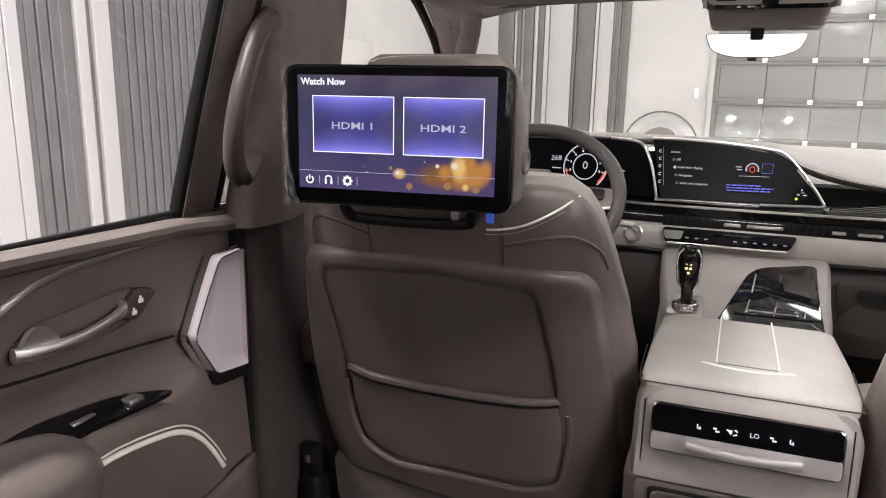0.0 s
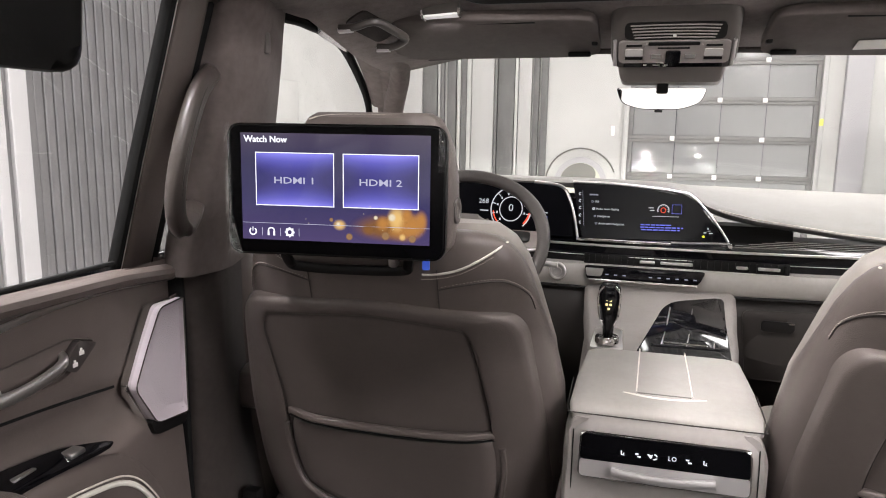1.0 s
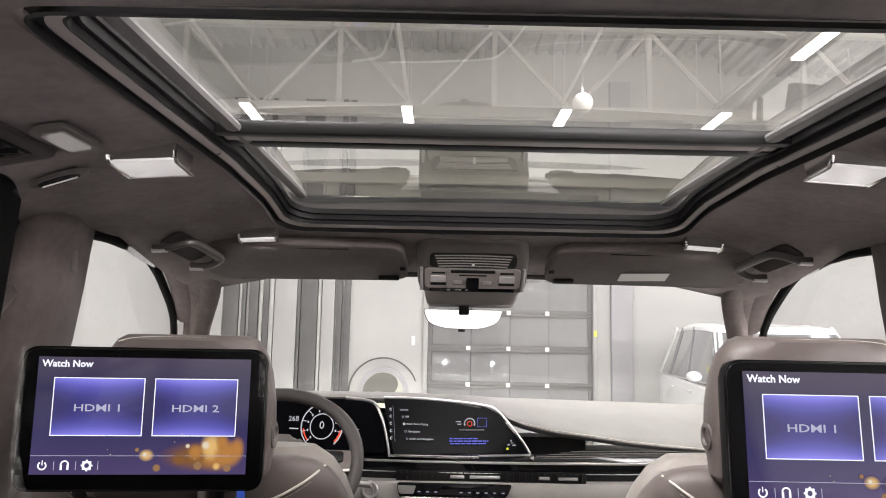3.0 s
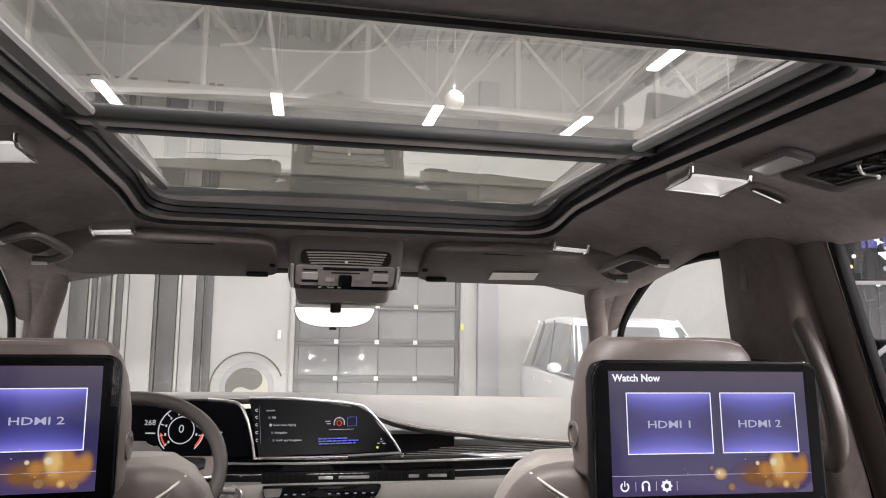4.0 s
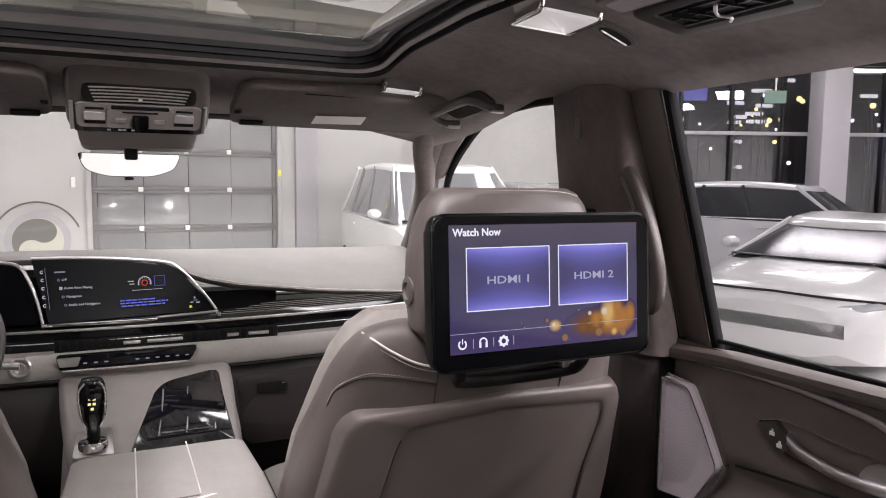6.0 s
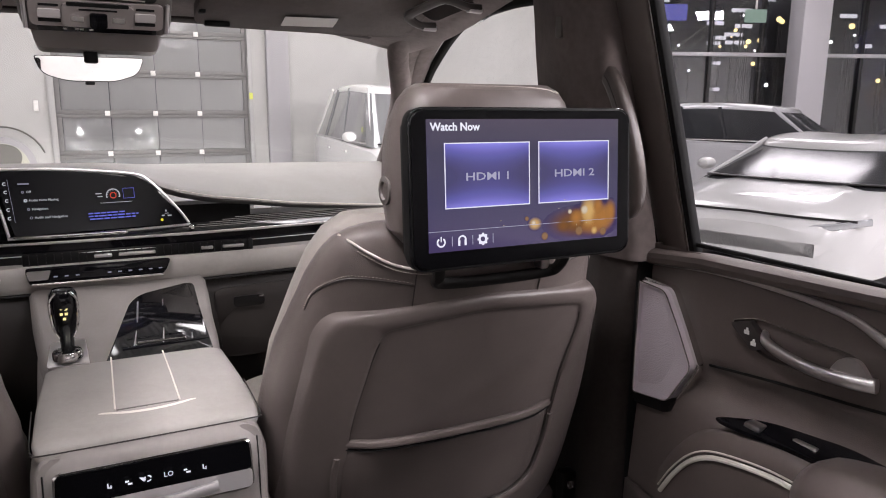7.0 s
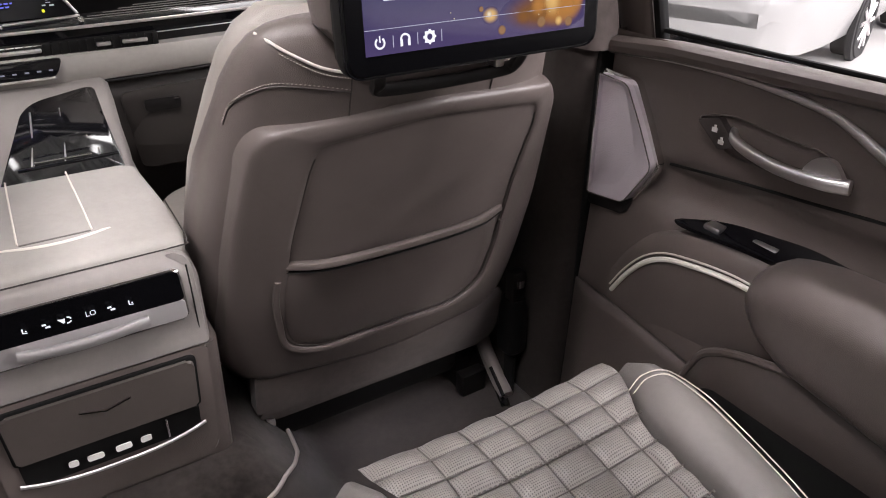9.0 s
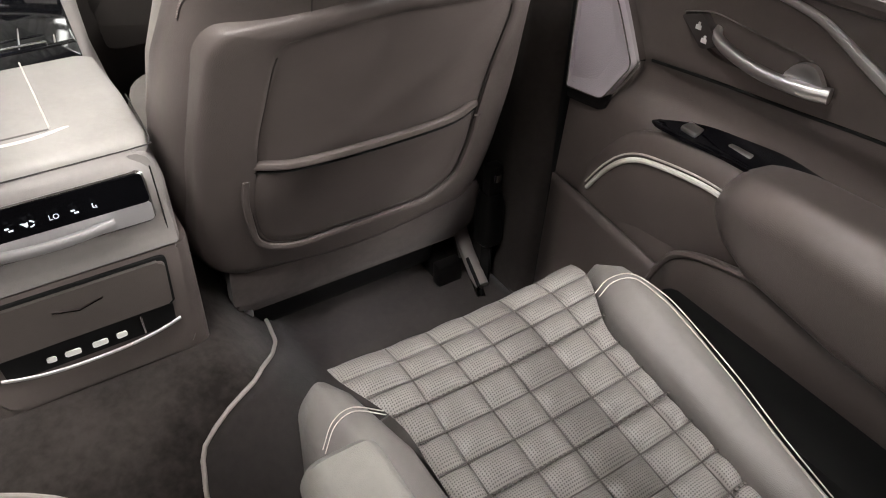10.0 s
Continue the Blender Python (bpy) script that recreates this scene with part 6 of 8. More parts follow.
# upper deck forward of the lid
deck = []
for y, hw, z in ((1.400, 0.130, 1.196), (1.50, 0.142, 1.200), (1.60, 0.150, 1.208), (1.70, 0.160, 1.226), (1.78, 0.165, 1.245)):
    deck.append([(-hw, y, z - 0.05), (-hw, y, z - 0.012), (-hw + 0.012, y, z), (-0.05, y, z), (0.05, y, z), (hw - 0.012, y, z), (hw, y, z - 0.012), (hw, y, z - 0.05)])
bm, _ = grid_mesh(deck)
bmesh.ops.recalc_face_normals(bm, faces=bm.faces)
part("front_deck", bm, CONSOLE, con, "greige leather front deck", sharp=50)
# gloss black tray cover
tr = rounded([(-0.045, 1.402), (0.006, 1.66), (0.03, 1.70), (0.135, 1.735), (0.128, 1.60), (0.118, 1.402)], [0.006, 0.05, 0.05, 0.02, 0.02, 0.006], 6)


def deck_z(y):
    return lerp(y, [1.40, 1.50, 1.60, 1.70, 1.78], [1.196, 1.200, 1.208, 1.226, 1.245])


tray = part("tray_cover", prism(tr, lambda u, v, w: (u, v, deck_z(v) - 0.002 + w), 0.006, 0.002), PIANO, con, "gloss black tray cover")
for v0 in (1.445, 1.485, 1.53, 1.575, 1.625):
    part("tray_slat", sweep([(-0.02 + (v0 - 1.44) * 0.24, v0, deck_z(v0) + 0.006), (0.118 + (v0 - 1.44) * 0.05, v0 + 0.004, deck_z(v0) + 0.006)], 0.006, 0.0018, 3, 8), PIANO, tray)
for u0 in (0.0, 0.045, 0.092):
    part("tray_rib", sweep([(u0, 1.45, deck_z(1.45) + 0.006), (u0 + 0.012, 1.55, deck_z(1.55) + 0.006), (u0 + 0.022, 1.66, deck_z(1.66) + 0.006)], 0.0015, 0.0015, 2, 6), SATIN, tray, "thin bright rib")
part("tray_bar", rbox(0.003, 0.082, 1.452, 1.458, 1.203, 1.209, 0.001, 1), CHROME, tray, "bright tray bar")
# rear face


def rear_y(z):
    return lerp(z, [0.66, 0.86, 1.02, 1.12, 1.15, 1.165, 1.172], [1.150, 1.128, 1.126, 1.132, 1.138, 1.150, 1.165])


def rear_panel(pts, r, lift, thick, bev=0.002):
    return prism(rounded(pts, r, 6), lambda u, v, w: (u, rear_y(v) + 0.010 * (u / 0.13) ** 2 - lift - w, v), thick, bev, 1)


wrap = rounded([(-0.1545, 1.80), (-0.1545, 1.15), (-0.139, 1.1375), (0.139, 1.1375), (0.1545, 1.15), (0.1545, 1.80)], [0.005, 0.02, 0.02, 0.02, 0.02, 0.005], 5)
part("lower_wrap", prism(wrap, lambda u, v, w: (u * (0.955 + 0.045 * w / 0.37), v, 0.66 + w), 0.37, 0.003), DARK2, con, "dark brown lower wrap", sharp=50)
part("rear_shell", rear_panel([(-0.139, 1.035), (0.139, 1.035), (0.137, 1.166), (-0.137, 1.166)], [0.004, 0.004, 0.016, 0.016], -0.004, 0.010, 0.004), CONSOLE, con, "greige leather rear face")
part("lid_gap", sweep(smooth_path([(-0.146, 1.30, 1.176), (-0.145, 1.20, 1.171), (-0.141, 1.170, 1.170), (-0.128, 1.161, 1.1705), (0.0, 1.1585, 1.171), (0.128, 1.161, 1.1705), (0.141, 1.170, 1.170), (0.145, 1.20, 1.171), (0.146, 1.30, 1.176)], 6), 0.0010, 0.0010, 2, 6), CREASE_TRIM, con)
for s in (-1, 1):
    part("rear_seam", sweep([(s * 0.131, rear_y(z) + 0.008, z) for z in (1.04, 1.07, 1.10, 1.13, 1.15)], 0.0010, 0.0012, 2, 6, up=(0, 1, 0)), RUBBER, con)
cp = part("climate_bezel", rear_panel([(-0.122, 1.084), (0.122, 1.084), (0.120, 1.153), (-0.120, 1.153)], 0.010, 0.006, 0.004), CHROME, con, "bright bezel")
part("climate_glass", rear_panel([(-0.119, 1.113), (0.119, 1.113), (0.117, 1.1505), (-0.117, 1.1505)], 0.006, 0.010, 0.002, 0.0005), MONITOR_GLASS, con, "gloss black climate display")
part("climate_lower", rear_panel([(-0.119, 1.087), (0.119, 1.087), (0.119, 1.1125), (-0.119, 1.1125)], 0.006, 0.010, 0.002, 0.0005), SILVER, con, "satin silver lower strip")
part("climate_rocker", sweep(smooth_path([(x, rear_y(1.102) + 0.010 * (x / 0.13) ** 2 - 0.016, 1.103 - 0.004 * math.cos(x / 0.07 * 1.5)) for x in np.linspace(-0.072, 0.072, 7)], 4), 0.0068, 0.0045, 3, 12, up=(0, 1, 0)), SILVER, con, "satin metal rocker bar")
# symbols of the climate panel
sym = []
for x, s in ((-0.058, 0), (-0.036, 1), (-0.016, 2), (0.034, 1), (0.056, 0)):
    yy = rear_y(1.1320) - 0.0132
    if s == 0:
        sym.append(joined(sweep([(x - 0.002, yy, 1.1370), (x - 0.002, yy, 1.1295), (x + 0.004, yy, 1.1285)], 0.0011, 0.0004, 2, 6, up=(0, 1, 0)), rbox(x + 0.0015, x + 0.0035, yy - 0.0003, yy + 0.0002, 1.1310, 1.1330, 0)))
    elif s == 1:
        sym.append(joined(rbox(x - 0.005, x + 0.001, yy - 0.0003, yy + 0.0002, 1.1325, 1.1355, 0), rbox(x - 0.001, x + 0.006, yy - 0.0003, yy + 0.0002, 1.1275, 1.1305, 0)))
    else:
        sym.append(joined(prism([(x - 0.010, 1.1370), (x - 0.002, 1.1355), (x - 0.002, 1.1270)], lambda u, v, w: (u, yy - w, v), 0.0005), *[sweep([(x + 0.004 + 0.0052 * math.cos(a), yy, 1.1320 + 0.0052 * math.sin(a)) for a in np.linspace(k, k + 1.4, 6)], 0.0012, 0.0004, 2, 6, up=(0, 1, 0)) for k in (0.2, 2.3, 4.4)]))
for bm in sym:
    xs = [p.co.x for p in bm.verts]
    bmesh.ops.scale(bm, vec=(0.74, 1.0, 0.74), verts=bm.verts, space=Matrix.Translation((-(min(xs) + max(xs)) / 2, 0, -1.132)))
    part("climate_symbol", bm, UI_WHITE, con)
text_mesh("climate_text", "LO", 0.0092, UI_WHITE, con, pose(0.012, rear_y(1.1320) - 0.0128, 1.1320, 78), align="CENTER")
# drawer and USB strip
part("lower_shell", rear_panel([(-0.128, 0.85), (0.128, 0.85), (0.136, 1.032), (-0.136, 1.032)], [0.02, 0.02, 0.004, 0.004], -0.006, 0.010, 0.004), DARK2, con, "dark lower rear face")
dr = part("drawer", rear_panel([(-0.110, 0.948), (0.110, 0.948), (0.114, 1.022), (-0.114, 1.022)], [0.004, 0.004, 0.010, 0.010], 0.004, 0.006, 0.003), leather("drawer_leather", (0.075, 0.064, 0.058), 0.4), con, "dark drawer front")
part("drawer_gap", rear_panel([(-0.114, 0.944), (0.114, 0.944), (0.118, 1.026), (-0.118, 1.026)], [0.004, 0.004, 0.010, 0.010], 0.0, 0.005, 0.001), RUBBER, con)
part("drawer_chevron", sweep([(-0.030, rear_y(0.99) - 0.0125, 1.004), (0.0, rear_y(0.99) - 0.0125, 0.996), (0.030, rear_y(0.99) - 0.0125, 1.004)], 0.0022, 0.001, 2, 6, up=(0, 1, 0)), CHROME, dr, "bright chevron badge")
usb = part("usb_strip", rear_panel([(-0.108, 0.906), (0.108, 0.906), (0.110, 0.944), (-0.110, 0.944)], 0.003, 0.0, 0.005, 0.001), BLACK, con, "black socket strip")
for x, w in ((-0.052, 0.006), (-0.026, 0.010), (0.016 - 0.008, 0.010), (0.036, 0.007)):
    part("socket", prism(rounded([(x - w, 0.922), (x + w, 0.922), (x + w, 0.931), (x - w, 0.931)], 0.004), lambda u, v, k: (u, rear_y(v) + 0.010 * (u / 0.13) ** 2 - 0.006 - k, v), 0.002), WHITE, usb, "pale socket cover")
part("socket_cap", rbox(0.064, 0.066, rear_y(0.925) - 0.004, rear_y(0.925), 0.912, 0.943, 0.0004, 1), CHROME, usb)
part("lower_edge", sweep([(x, rear_y(0.90) + 0.010 * (x / 0.13) ** 2 - 0.006, 0.902 + 0.012 * (abs(x) / 0.12) ** 3) for x in np.linspace(-0.115, 0.115, 15)], 0.003, 0.002, 2, 6, up=(0, 1, 0)), SILVER, con, "silver lower edge")

# gear selector
shift = thing("gear_selector", (-0.098, 1.45, 1.20), "gloss black and chrome gear selector lever", "gear lever")
GX, GY = -0.098, 1.455
part("base_plate", prism(rounded([(-0.030, -0.045), (0.030, -0.045), (0.026, 0.07), (-0.026, 0.07)], 0.008), lambda u, v, w: (GX + u, GY + v, deck_z(GY + v) - 0.001 + w), 0.005, 0.002), SATIN, shift, "satin metal base plate")
part("dial", loft([oval(GX, GY - 0.020, z, r, r, 2, 28) for z, r in ((1.203, 0.022), (1.214, 0.022), (1.217, 0.020), (1.218, 0.012))]), CHROME, shift, "chrome dial")
knob = loft([oval(GX, GY + 0.012 - (z - 1.24) * 0.1, z, hx_, hy_, 2.4, 24) for z, hx_, hy_ in ((1.212, 0.010, 0.010), (1.230, 0.011, 0.011), (1.245, 0.016, 0.017), (1.27, 0.0195, 0.021), (1.29, 0.021, 0.022), (1.303, 0.020, 0.020), (1.311, 0.015, 0.014), (1.313, 0.008, 0.007))])
kn = part("knob", knob, PIANO, shift, "gloss black knob")
for s in (-1, 1):
    part("knob_trim", sweep(smooth_path([(GX + s * 0.010, GY + 0.004, 1.232), (GX + s * 0.0165, GY - 0.004, 1.25), (GX + s * 0.0195, GY - 0.008, 1.275), (GX + s * 0.0185, GY - 0.010, 1.296), (GX + s * 0.010, GY - 0.010, 1.3085)], 5), 0.0022, 0.002, 2, 8), CHROME, kn, "chrome side trim")
UI_GEAR = glow("gear_marks", (1.0, 0.8, 0.35), 0.9)
part("gear_mark", joined(*[rbox(GX + dx - 0.0022, GX + dx + 0.0022, GY - 0.0135, GY - 0.0125, 1.283 - dz - 0.002, 1.283 - dz + 0.002, 0) for dx, dz in ((-0.003, 0), (0.003, 0.001), (-0.004, 0.009), (0.003, 0.009), (0.0, 0.017))]), UI_GEAR, kn)

# ---- dashboard ----
dash = thing("dashboard", (0, 1.9, 1.2), "greige leather dashboard with a curved black display and gloss trim", "dashboard")
# top pad, from the windscreen to the brow
rows = []
for x in np.linspace(-0.82, 0.82, 42):
    a = abs(x)
    # brow height and setback: instrument hood on the left, dropping to the right
    zb = lerp(x, [-0.82, -0.62, -0.50, -0.20, 0.0, 0.06, 0.12, 0.20, 0.40, 0.60, 0.82], [1.40, 1.462, 1.476, 1.474, 1.462, 1.448, 1.418, 1.398, 1.372, 1.356, 1.345])
    yb = lerp(x, [-0.82, -0.6, -0.2, 0.02, 0.12, 0.3, 0.6, 0.82], [1.90, 1.86, 1.85, 1.86, 1.88, 1.895, 1.90, 1.92])
    yf, zf = 2.30 - 0.06 * a, 1.440 - 0.01 * a
    row = []
    for k in np.linspace(0, 1, 12):
        y = yb + (yf - yb) * k
        z = zb + (zf - zb) * k + 0.010 * math.sin(math.pi * k)
        row.append((x, y, z))
    # roll under at the brow
    drop = lerp(x, [-0.82, 0.02, 0.12, 0.3, 0.82], [0.02, 0.02, 0.020, 0.018, 0.016])
    row = [(x, yb + 0.02, zb - drop), (x, yb - 0.004, zb - drop * 0.75), (x, yb - 0.010, zb - drop * 0.3)] + row
    rows.append(row)
bm, _ = grid_mesh(rows)
bmesh.ops.recalc_face_normals(bm, faces=bm.faces)
part("top_pad", bm, DASHPAD, dash, "pale greige dash top pad", sharp=60)
part("brow_stitch", joined(*[sweep([(x, lerp(x, [0.12, 0.3, 0.6, 0.82], [1.875, 1.889, 1.894, 1.914]), lerp(x, [0.12, 0.20, 0.40, 0.60, 0.82], [1.416, 1.396, 1.370, 1.354, 1.343]) + dz) for x in np.linspace(0.12, 0.80, 16)], 0.0014, 0.0014, 2, 6) for dz in (0.0,)]), STITCH, dash)
# dark recess under the brow and slim brow lip
part("recess", joined(rbox(-0.82, 0.09, 1.86, 2.0, 1.30, 1.43, 0.0), rbox(0.09, 0.30, 1.93, 2.0, 1.28, 1.372, 0.0), rbox(0.30, 0.82, 1.93, 2.0, 1.28, 1.342, 0.0)), SATIN_BLACK, dash, "dark recess behind the trim")
# gloss trim band across the car
band = []
for x in np.linspace(-0.80, 0.80, 33):
    zt = lerp(x, [-0.8, -0.2, 0.15, 0.5, 0.8], [1.345, 1.338, 1.338, 1.338, 1.345])
    yb = 1.775 + 0.09 * (abs(x) / 0.8) ** 2
    band.append([(x, yb + 0.06, zt + 0.006), (x, yb + 0.008, zt), (x, yb, zt - 0.006), (x, yb + 0.004, zt - 0.03), (x, yb + 0.010, zt - 0.052), (x, yb + 0.04, zt - 0.060)])
bm, _ = grid_mesh(band)
bmesh.ops.recalc_face_normals(bm, faces=bm.faces)
part("trim_band", bm, PIANO, dash, "gloss black trim band")


def band_line(x0, x1, dz, h, mat, label="", dy=0.0, d=0.003):
    pts = []
    for x in np.linspace(x0, x1, 20):
        zt = lerp(x, [-0.8, -0.2, 0.15, 0.5, 0.8], [1.345, 1.338, 1.338, 1.338, 1.345])
        pts.append((x, 1.775 + 0.09 * (abs(x) / 0.8) ** 2 - 0.001 + dy, zt + dz))
    part("band_line", sweep(pts, d, h, 3, 8), mat, dash, label)


band_line(-0.78, 0.79, -0.006, 0.0030, SATIN, "satin metal line", -0.002, 0.003)
band_line(-0.18, 0.02, 0.006, 0.0045, CHROME, "bright metal strip under the display", 0.0, 0.004)
band_line(-0.78, 0.79, -0.030, 0.0010, SATIN, "thin metal line", 0.0, 0.002)
for x0, x1 in ((-0.045, -0.012), (0.0, 0.07), (0.16, 0.185), (0.205, 0.25)):
    part("vent_tab", rbox(x0, x1, 1.768, 1.778, 1.296, 1.303, 0.002), SATIN, dash, "satin vent tab")
part("vent_slot", rbox(-0.17, 0.27, 1.773, 1.785, 1.284, 1.312, 0.003), BLACK, dash, "black air vent slot")
part("vent_vane", joined(*[rbox(x, x + 0.002, 1.770, 1.776, 1.287, 1.310, 0) for x in np.linspace(-0.16, 0.26, 30)]), SATIN_BLACK, dash)
# fine line relief of the passenger trim
part("trim_ribs", joined(*[sweep([(x, 1.80 + 0.09 * (abs(x) / 0.8) ** 2 + 0.012 * k, 1.340 + 0.0022 * k) for x in np.linspace(0.13 + 0.03 * k, 0.78, 12)], 0.002, 0.0008, 2, 6) for k in range(5)]), GREYTRIM, dash)
# lower leather roll
low = []
for x in np.linspace(-0.80, 0.80, 33):
    yb = 1.755 + 0.09 * (abs(x) / 0.8) ** 2
    low.append([(x, yb + 0.05, 1.292), (x, yb + 0.004, 1.288), (x, yb, 1.278), (x, yb + 0.002, 1.252), (x, yb + 0.012, 1.236), (x, yb + 0.05, 1.226)])
bm, _ = grid_mesh(low)
bmesh.ops.recalc_face_normals(bm, faces=bm.faces)
part("lower_roll", bm, LIGHT, dash, "greige leather lower roll")
part("lower_line", sweep([(x, 1.752 + 0.09 * (abs(x) / 0.8) ** 2 + 0.016, 1.232) for x in np.linspace(-0.8, 0.8, 30)], 0.004, 0.003, 2, 8), SATIN_BLACK, dash)
# glovebox and knee panels
rows = []
for z, y in ((1.226, 1.79), (1.19, 1.775), (1.10, 1.78), (1.0, 1.82), (0.90, 1.90), (0.70, 2.05)):
    rows.append([(x, y + 0.09 * (abs(x) / 0.8) ** 2, z) for x in np.linspace(-0.80, 0.80, 20)])
bm, _ = grid_mesh(rows)
bmesh.ops.recalc_face_normals(bm, faces=bm.faces)
KNEE = leather("knee_panel_dark", (0.028, 0.024, 0.022), 0.5)
part("knee_panel", bm, KNEE, dash, "dark lower dash panel")
gb = part("glovebox_door", prism(rounded([(0.20, 1.04), (0.66, 1.02), (0.66, 1.205), (0.18, 1.205)], 0.02), lambda u, v, w: (u, 1.776 + 0.09 * (u / 0.8) ** 2 + (1.19 - v) * 0.02 * (v > 1.1) - w + max(0, 1.1 - v) * 0.35, v), 0.006, 0.002), KNEE, dash, "dark glovebox door")
part("glovebox_latch", joined(prism(rounded([(0.222, 1.160), (0.292, 1.158), (0.292, 1.182), (0.222, 1.184)], 0.008), lambda u, v, w: (u, 1.772 + 0.09 * (u / 0.8) ** 2 - w, v), 0.004, 0.001)), SATIN_BLACK, gb, "black glovebox latch")
part("latch_tip", rbox(0.278, 0.290, 1.774, 1.779, 1.178, 1.182, 0.001, 1), CHROME, gb)
# climate strip
cl = part("climate_strip", prism(rounded([(-0.160, 1.256), (0.082, 1.256), (0.096, 1.288), (-0.166, 1.288)], [0.006, 0.012, 0.006, 0.006]), lambda u, v, w: (u, 1.754 + 0.09 * (u / 0.8) ** 2 - w, v), 0.010, 0.003), PIANO, dash, "gloss black climate control strip")
part("climate_edge", sweep([(x, 1.742 + 0.09 * (x / 0.8) ** 2, 1.2575) for x in np.linspace(-0.156, 0.080, 12)], 0.003, 0.003, 2, 8), CHROME, cl, "bright lower edge")
part("climate_end", prism(rounded([(-0.160, 1.266), (-0.128, 1.266), (-0.122, 1.284), (-0.164, 1.284)], 0.004), lambda u, v, w: (u, 1.7445 - w, v), 0.003), SATIN, cl, "satin end key")
for x in np.linspace(-0.115, 0.075, 11):
    if abs(x + 0.05) > 0.012:
        part("climate_key", rbox(x - 0.0035, x + 0.0035, 1.7425 + 0.09 * (x / 0.8) ** 2, 1.7445 + 0.09 * (x / 0.8) ** 2, 1.269, 1.2715, 0.0004, 1), UI_GREY, cl)
# start button
sbn = part("start_button", loft([[(-0.228 + r * math.cos(a), y, 1.2685 + r * math.sin(a)) for a in np.linspace(0, 2 * math.pi, 28, endpoint=False)] for y, r in ((1.770, 0.020), (1.757, 0.020), (1.755, 0.018), (1.755, 0.0155), (1.757, 0.015), (1.7575, 0.010), (1.756, 0.009), (1.757, 0.002))]), SATIN, dash, "round satin start button")

# curved display, in two angled lobes
DISPLAY = material("display_black", (0.003, 0.003, 0.004), 0.25, spec=0.03)


def disp_pt(u, v, w):
    """u across the car, v height, w towards the cabin."""
    lean = (v - 1.34) * 0.42
    return Vector((u, 1.786 + lean + 0.05 * ((u + 0.22) / 0.38) ** 2 - w, v))


main = rounded([(-0.178, 1.346), (0.142, 1.346), (0.120, 1.378), (0.070, 1.436), (0.040, 1.452), (-0.10, 1.466), (-0.208, 1.468)], [0.004, 0.004, 0.03, 0.03, 0.03, 0.05, 0.006], 6)
dsp = part("main_display", prism(main, lambda u, v, w: disp_pt(u, v, w - 0.008), 0.010, 0.001, 1), DISPLAY, dash, "curved black main display")
clus = rounded([(-0.62, 1.346), (-0.200, 1.346), (-0.205, 1.40), (-0.222, 1.452), (-0.26, 1.464), (-0.60, 1.468)], [0.02, 0.004, 0.02, 0.02, 0.02, 0.03], 6)
cld = part("cluster_display", prism(clus, lambda u, v, w: disp_pt(u, v, w - 0.006), 0.010, 0.001, 1), DISPLAY, dash, "curved black instrument display")
part("display_rim", sweep(smooth_path([disp_pt(u, v, 0.003) for u, v in ((-0.208, 1.471), (-0.10, 1.469), (0.030, 1.456), (0.074, 1.438), (0.124, 1.380), (0.147, 1.346))], 6), 0.003, 0.003, 2, 8), SATIN, dash, "slim satin display rim")
part("display_rim", sweep(smooth_path([disp_pt(u, v, 0.006) for u, v in ((-0.30, 1.468), (-0.235, 1.460), (-0.212, 1.430), (-0.198, 1.390), (-0.188, 1.346))], 6), 0.003, 0.004, 2, 8), SATIN, dash, "slim satin display rim")
part("display_foot", sweep([disp_pt(u, 1.343, 0.008) for u in np.linspace(-0.19, 0.148, 14)], 0.006, 0.003, 2.4, 8), SATIN, dash, "satin display foot")
part("display_tip", rbox(0.140, 0.150, 1.776, 1.792, 1.340, 1.349, 0.002), CHROME, dash)


def dsp_bar(u0, u1, v0, v1, w=0.0026):
    return prism([(u0, v0), (u1, v0), (u1, v1), (u0, v1)], lambda u, v, k: disp_pt(u, v, w + k), 0.0003)


UI_DIM = glow("display_dim_white", (0.75, 0.77, 0.82), 0.5)
UI_BLUE = glow("display_blue", (0.20, 0.22, 0.85), 0.7)
UI_RED = glow("display_red", (0.9, 0.10, 0.05), 0.7)
UI_YEL = glow("display_yellow", (0.85, 0.8, 0.05), 0.7)
def ring_ui(cu, cv, r, a0, a1, t, w=0.003):
    return sweep([disp_pt(cu + r * math.cos(math.radians(a)), cv + r * math.sin(math.radians(a)), w)
                  for a in np.linspace(a0, a1, 24)], t, 0.0003, 2, 6, up=(0, 1, 0))


DISPLAY_TURN = pose(0, 0, 0, 67)
for n, (v, words) in enumerate(((1.4430, ""), (1.4275, "Off"), (1.4115, "Audio Now Playing"), (1.3950, "Navigation"), (1.3790, "Audio and Navigation"))):
    if words:
        text_mesh("menu_row", words, 0.0066, UI_DIM, dsp, Matrix.Translation(disp_pt(-0.1585 + 0.004 * n, v, 0.0032)) @ DISPLAY_TURN, bold=0.0001)
        part("menu_bullet", ring_ui(-0.1640 + 0.004 * n, v, 0.0020, 0, 359, 0.0006 if n != 2 else 0.0012), UI_DIM if n == 2 else UI_GREY, dsp)
    else:
        part("menu_head", dsp_bar(-0.168, -0.148, v - 0.0016, v + 0.0014), UI_GREY, dsp)
for v in (1.4440, 1.4285, 1.4125, 1.3960, 1.3800):
    part("side_symbol", ring_ui(-0.1895 + (1.444 - v) * 0.08, v, 0.0026, 40, 320, 0.0008), UI_DIM, dsp)
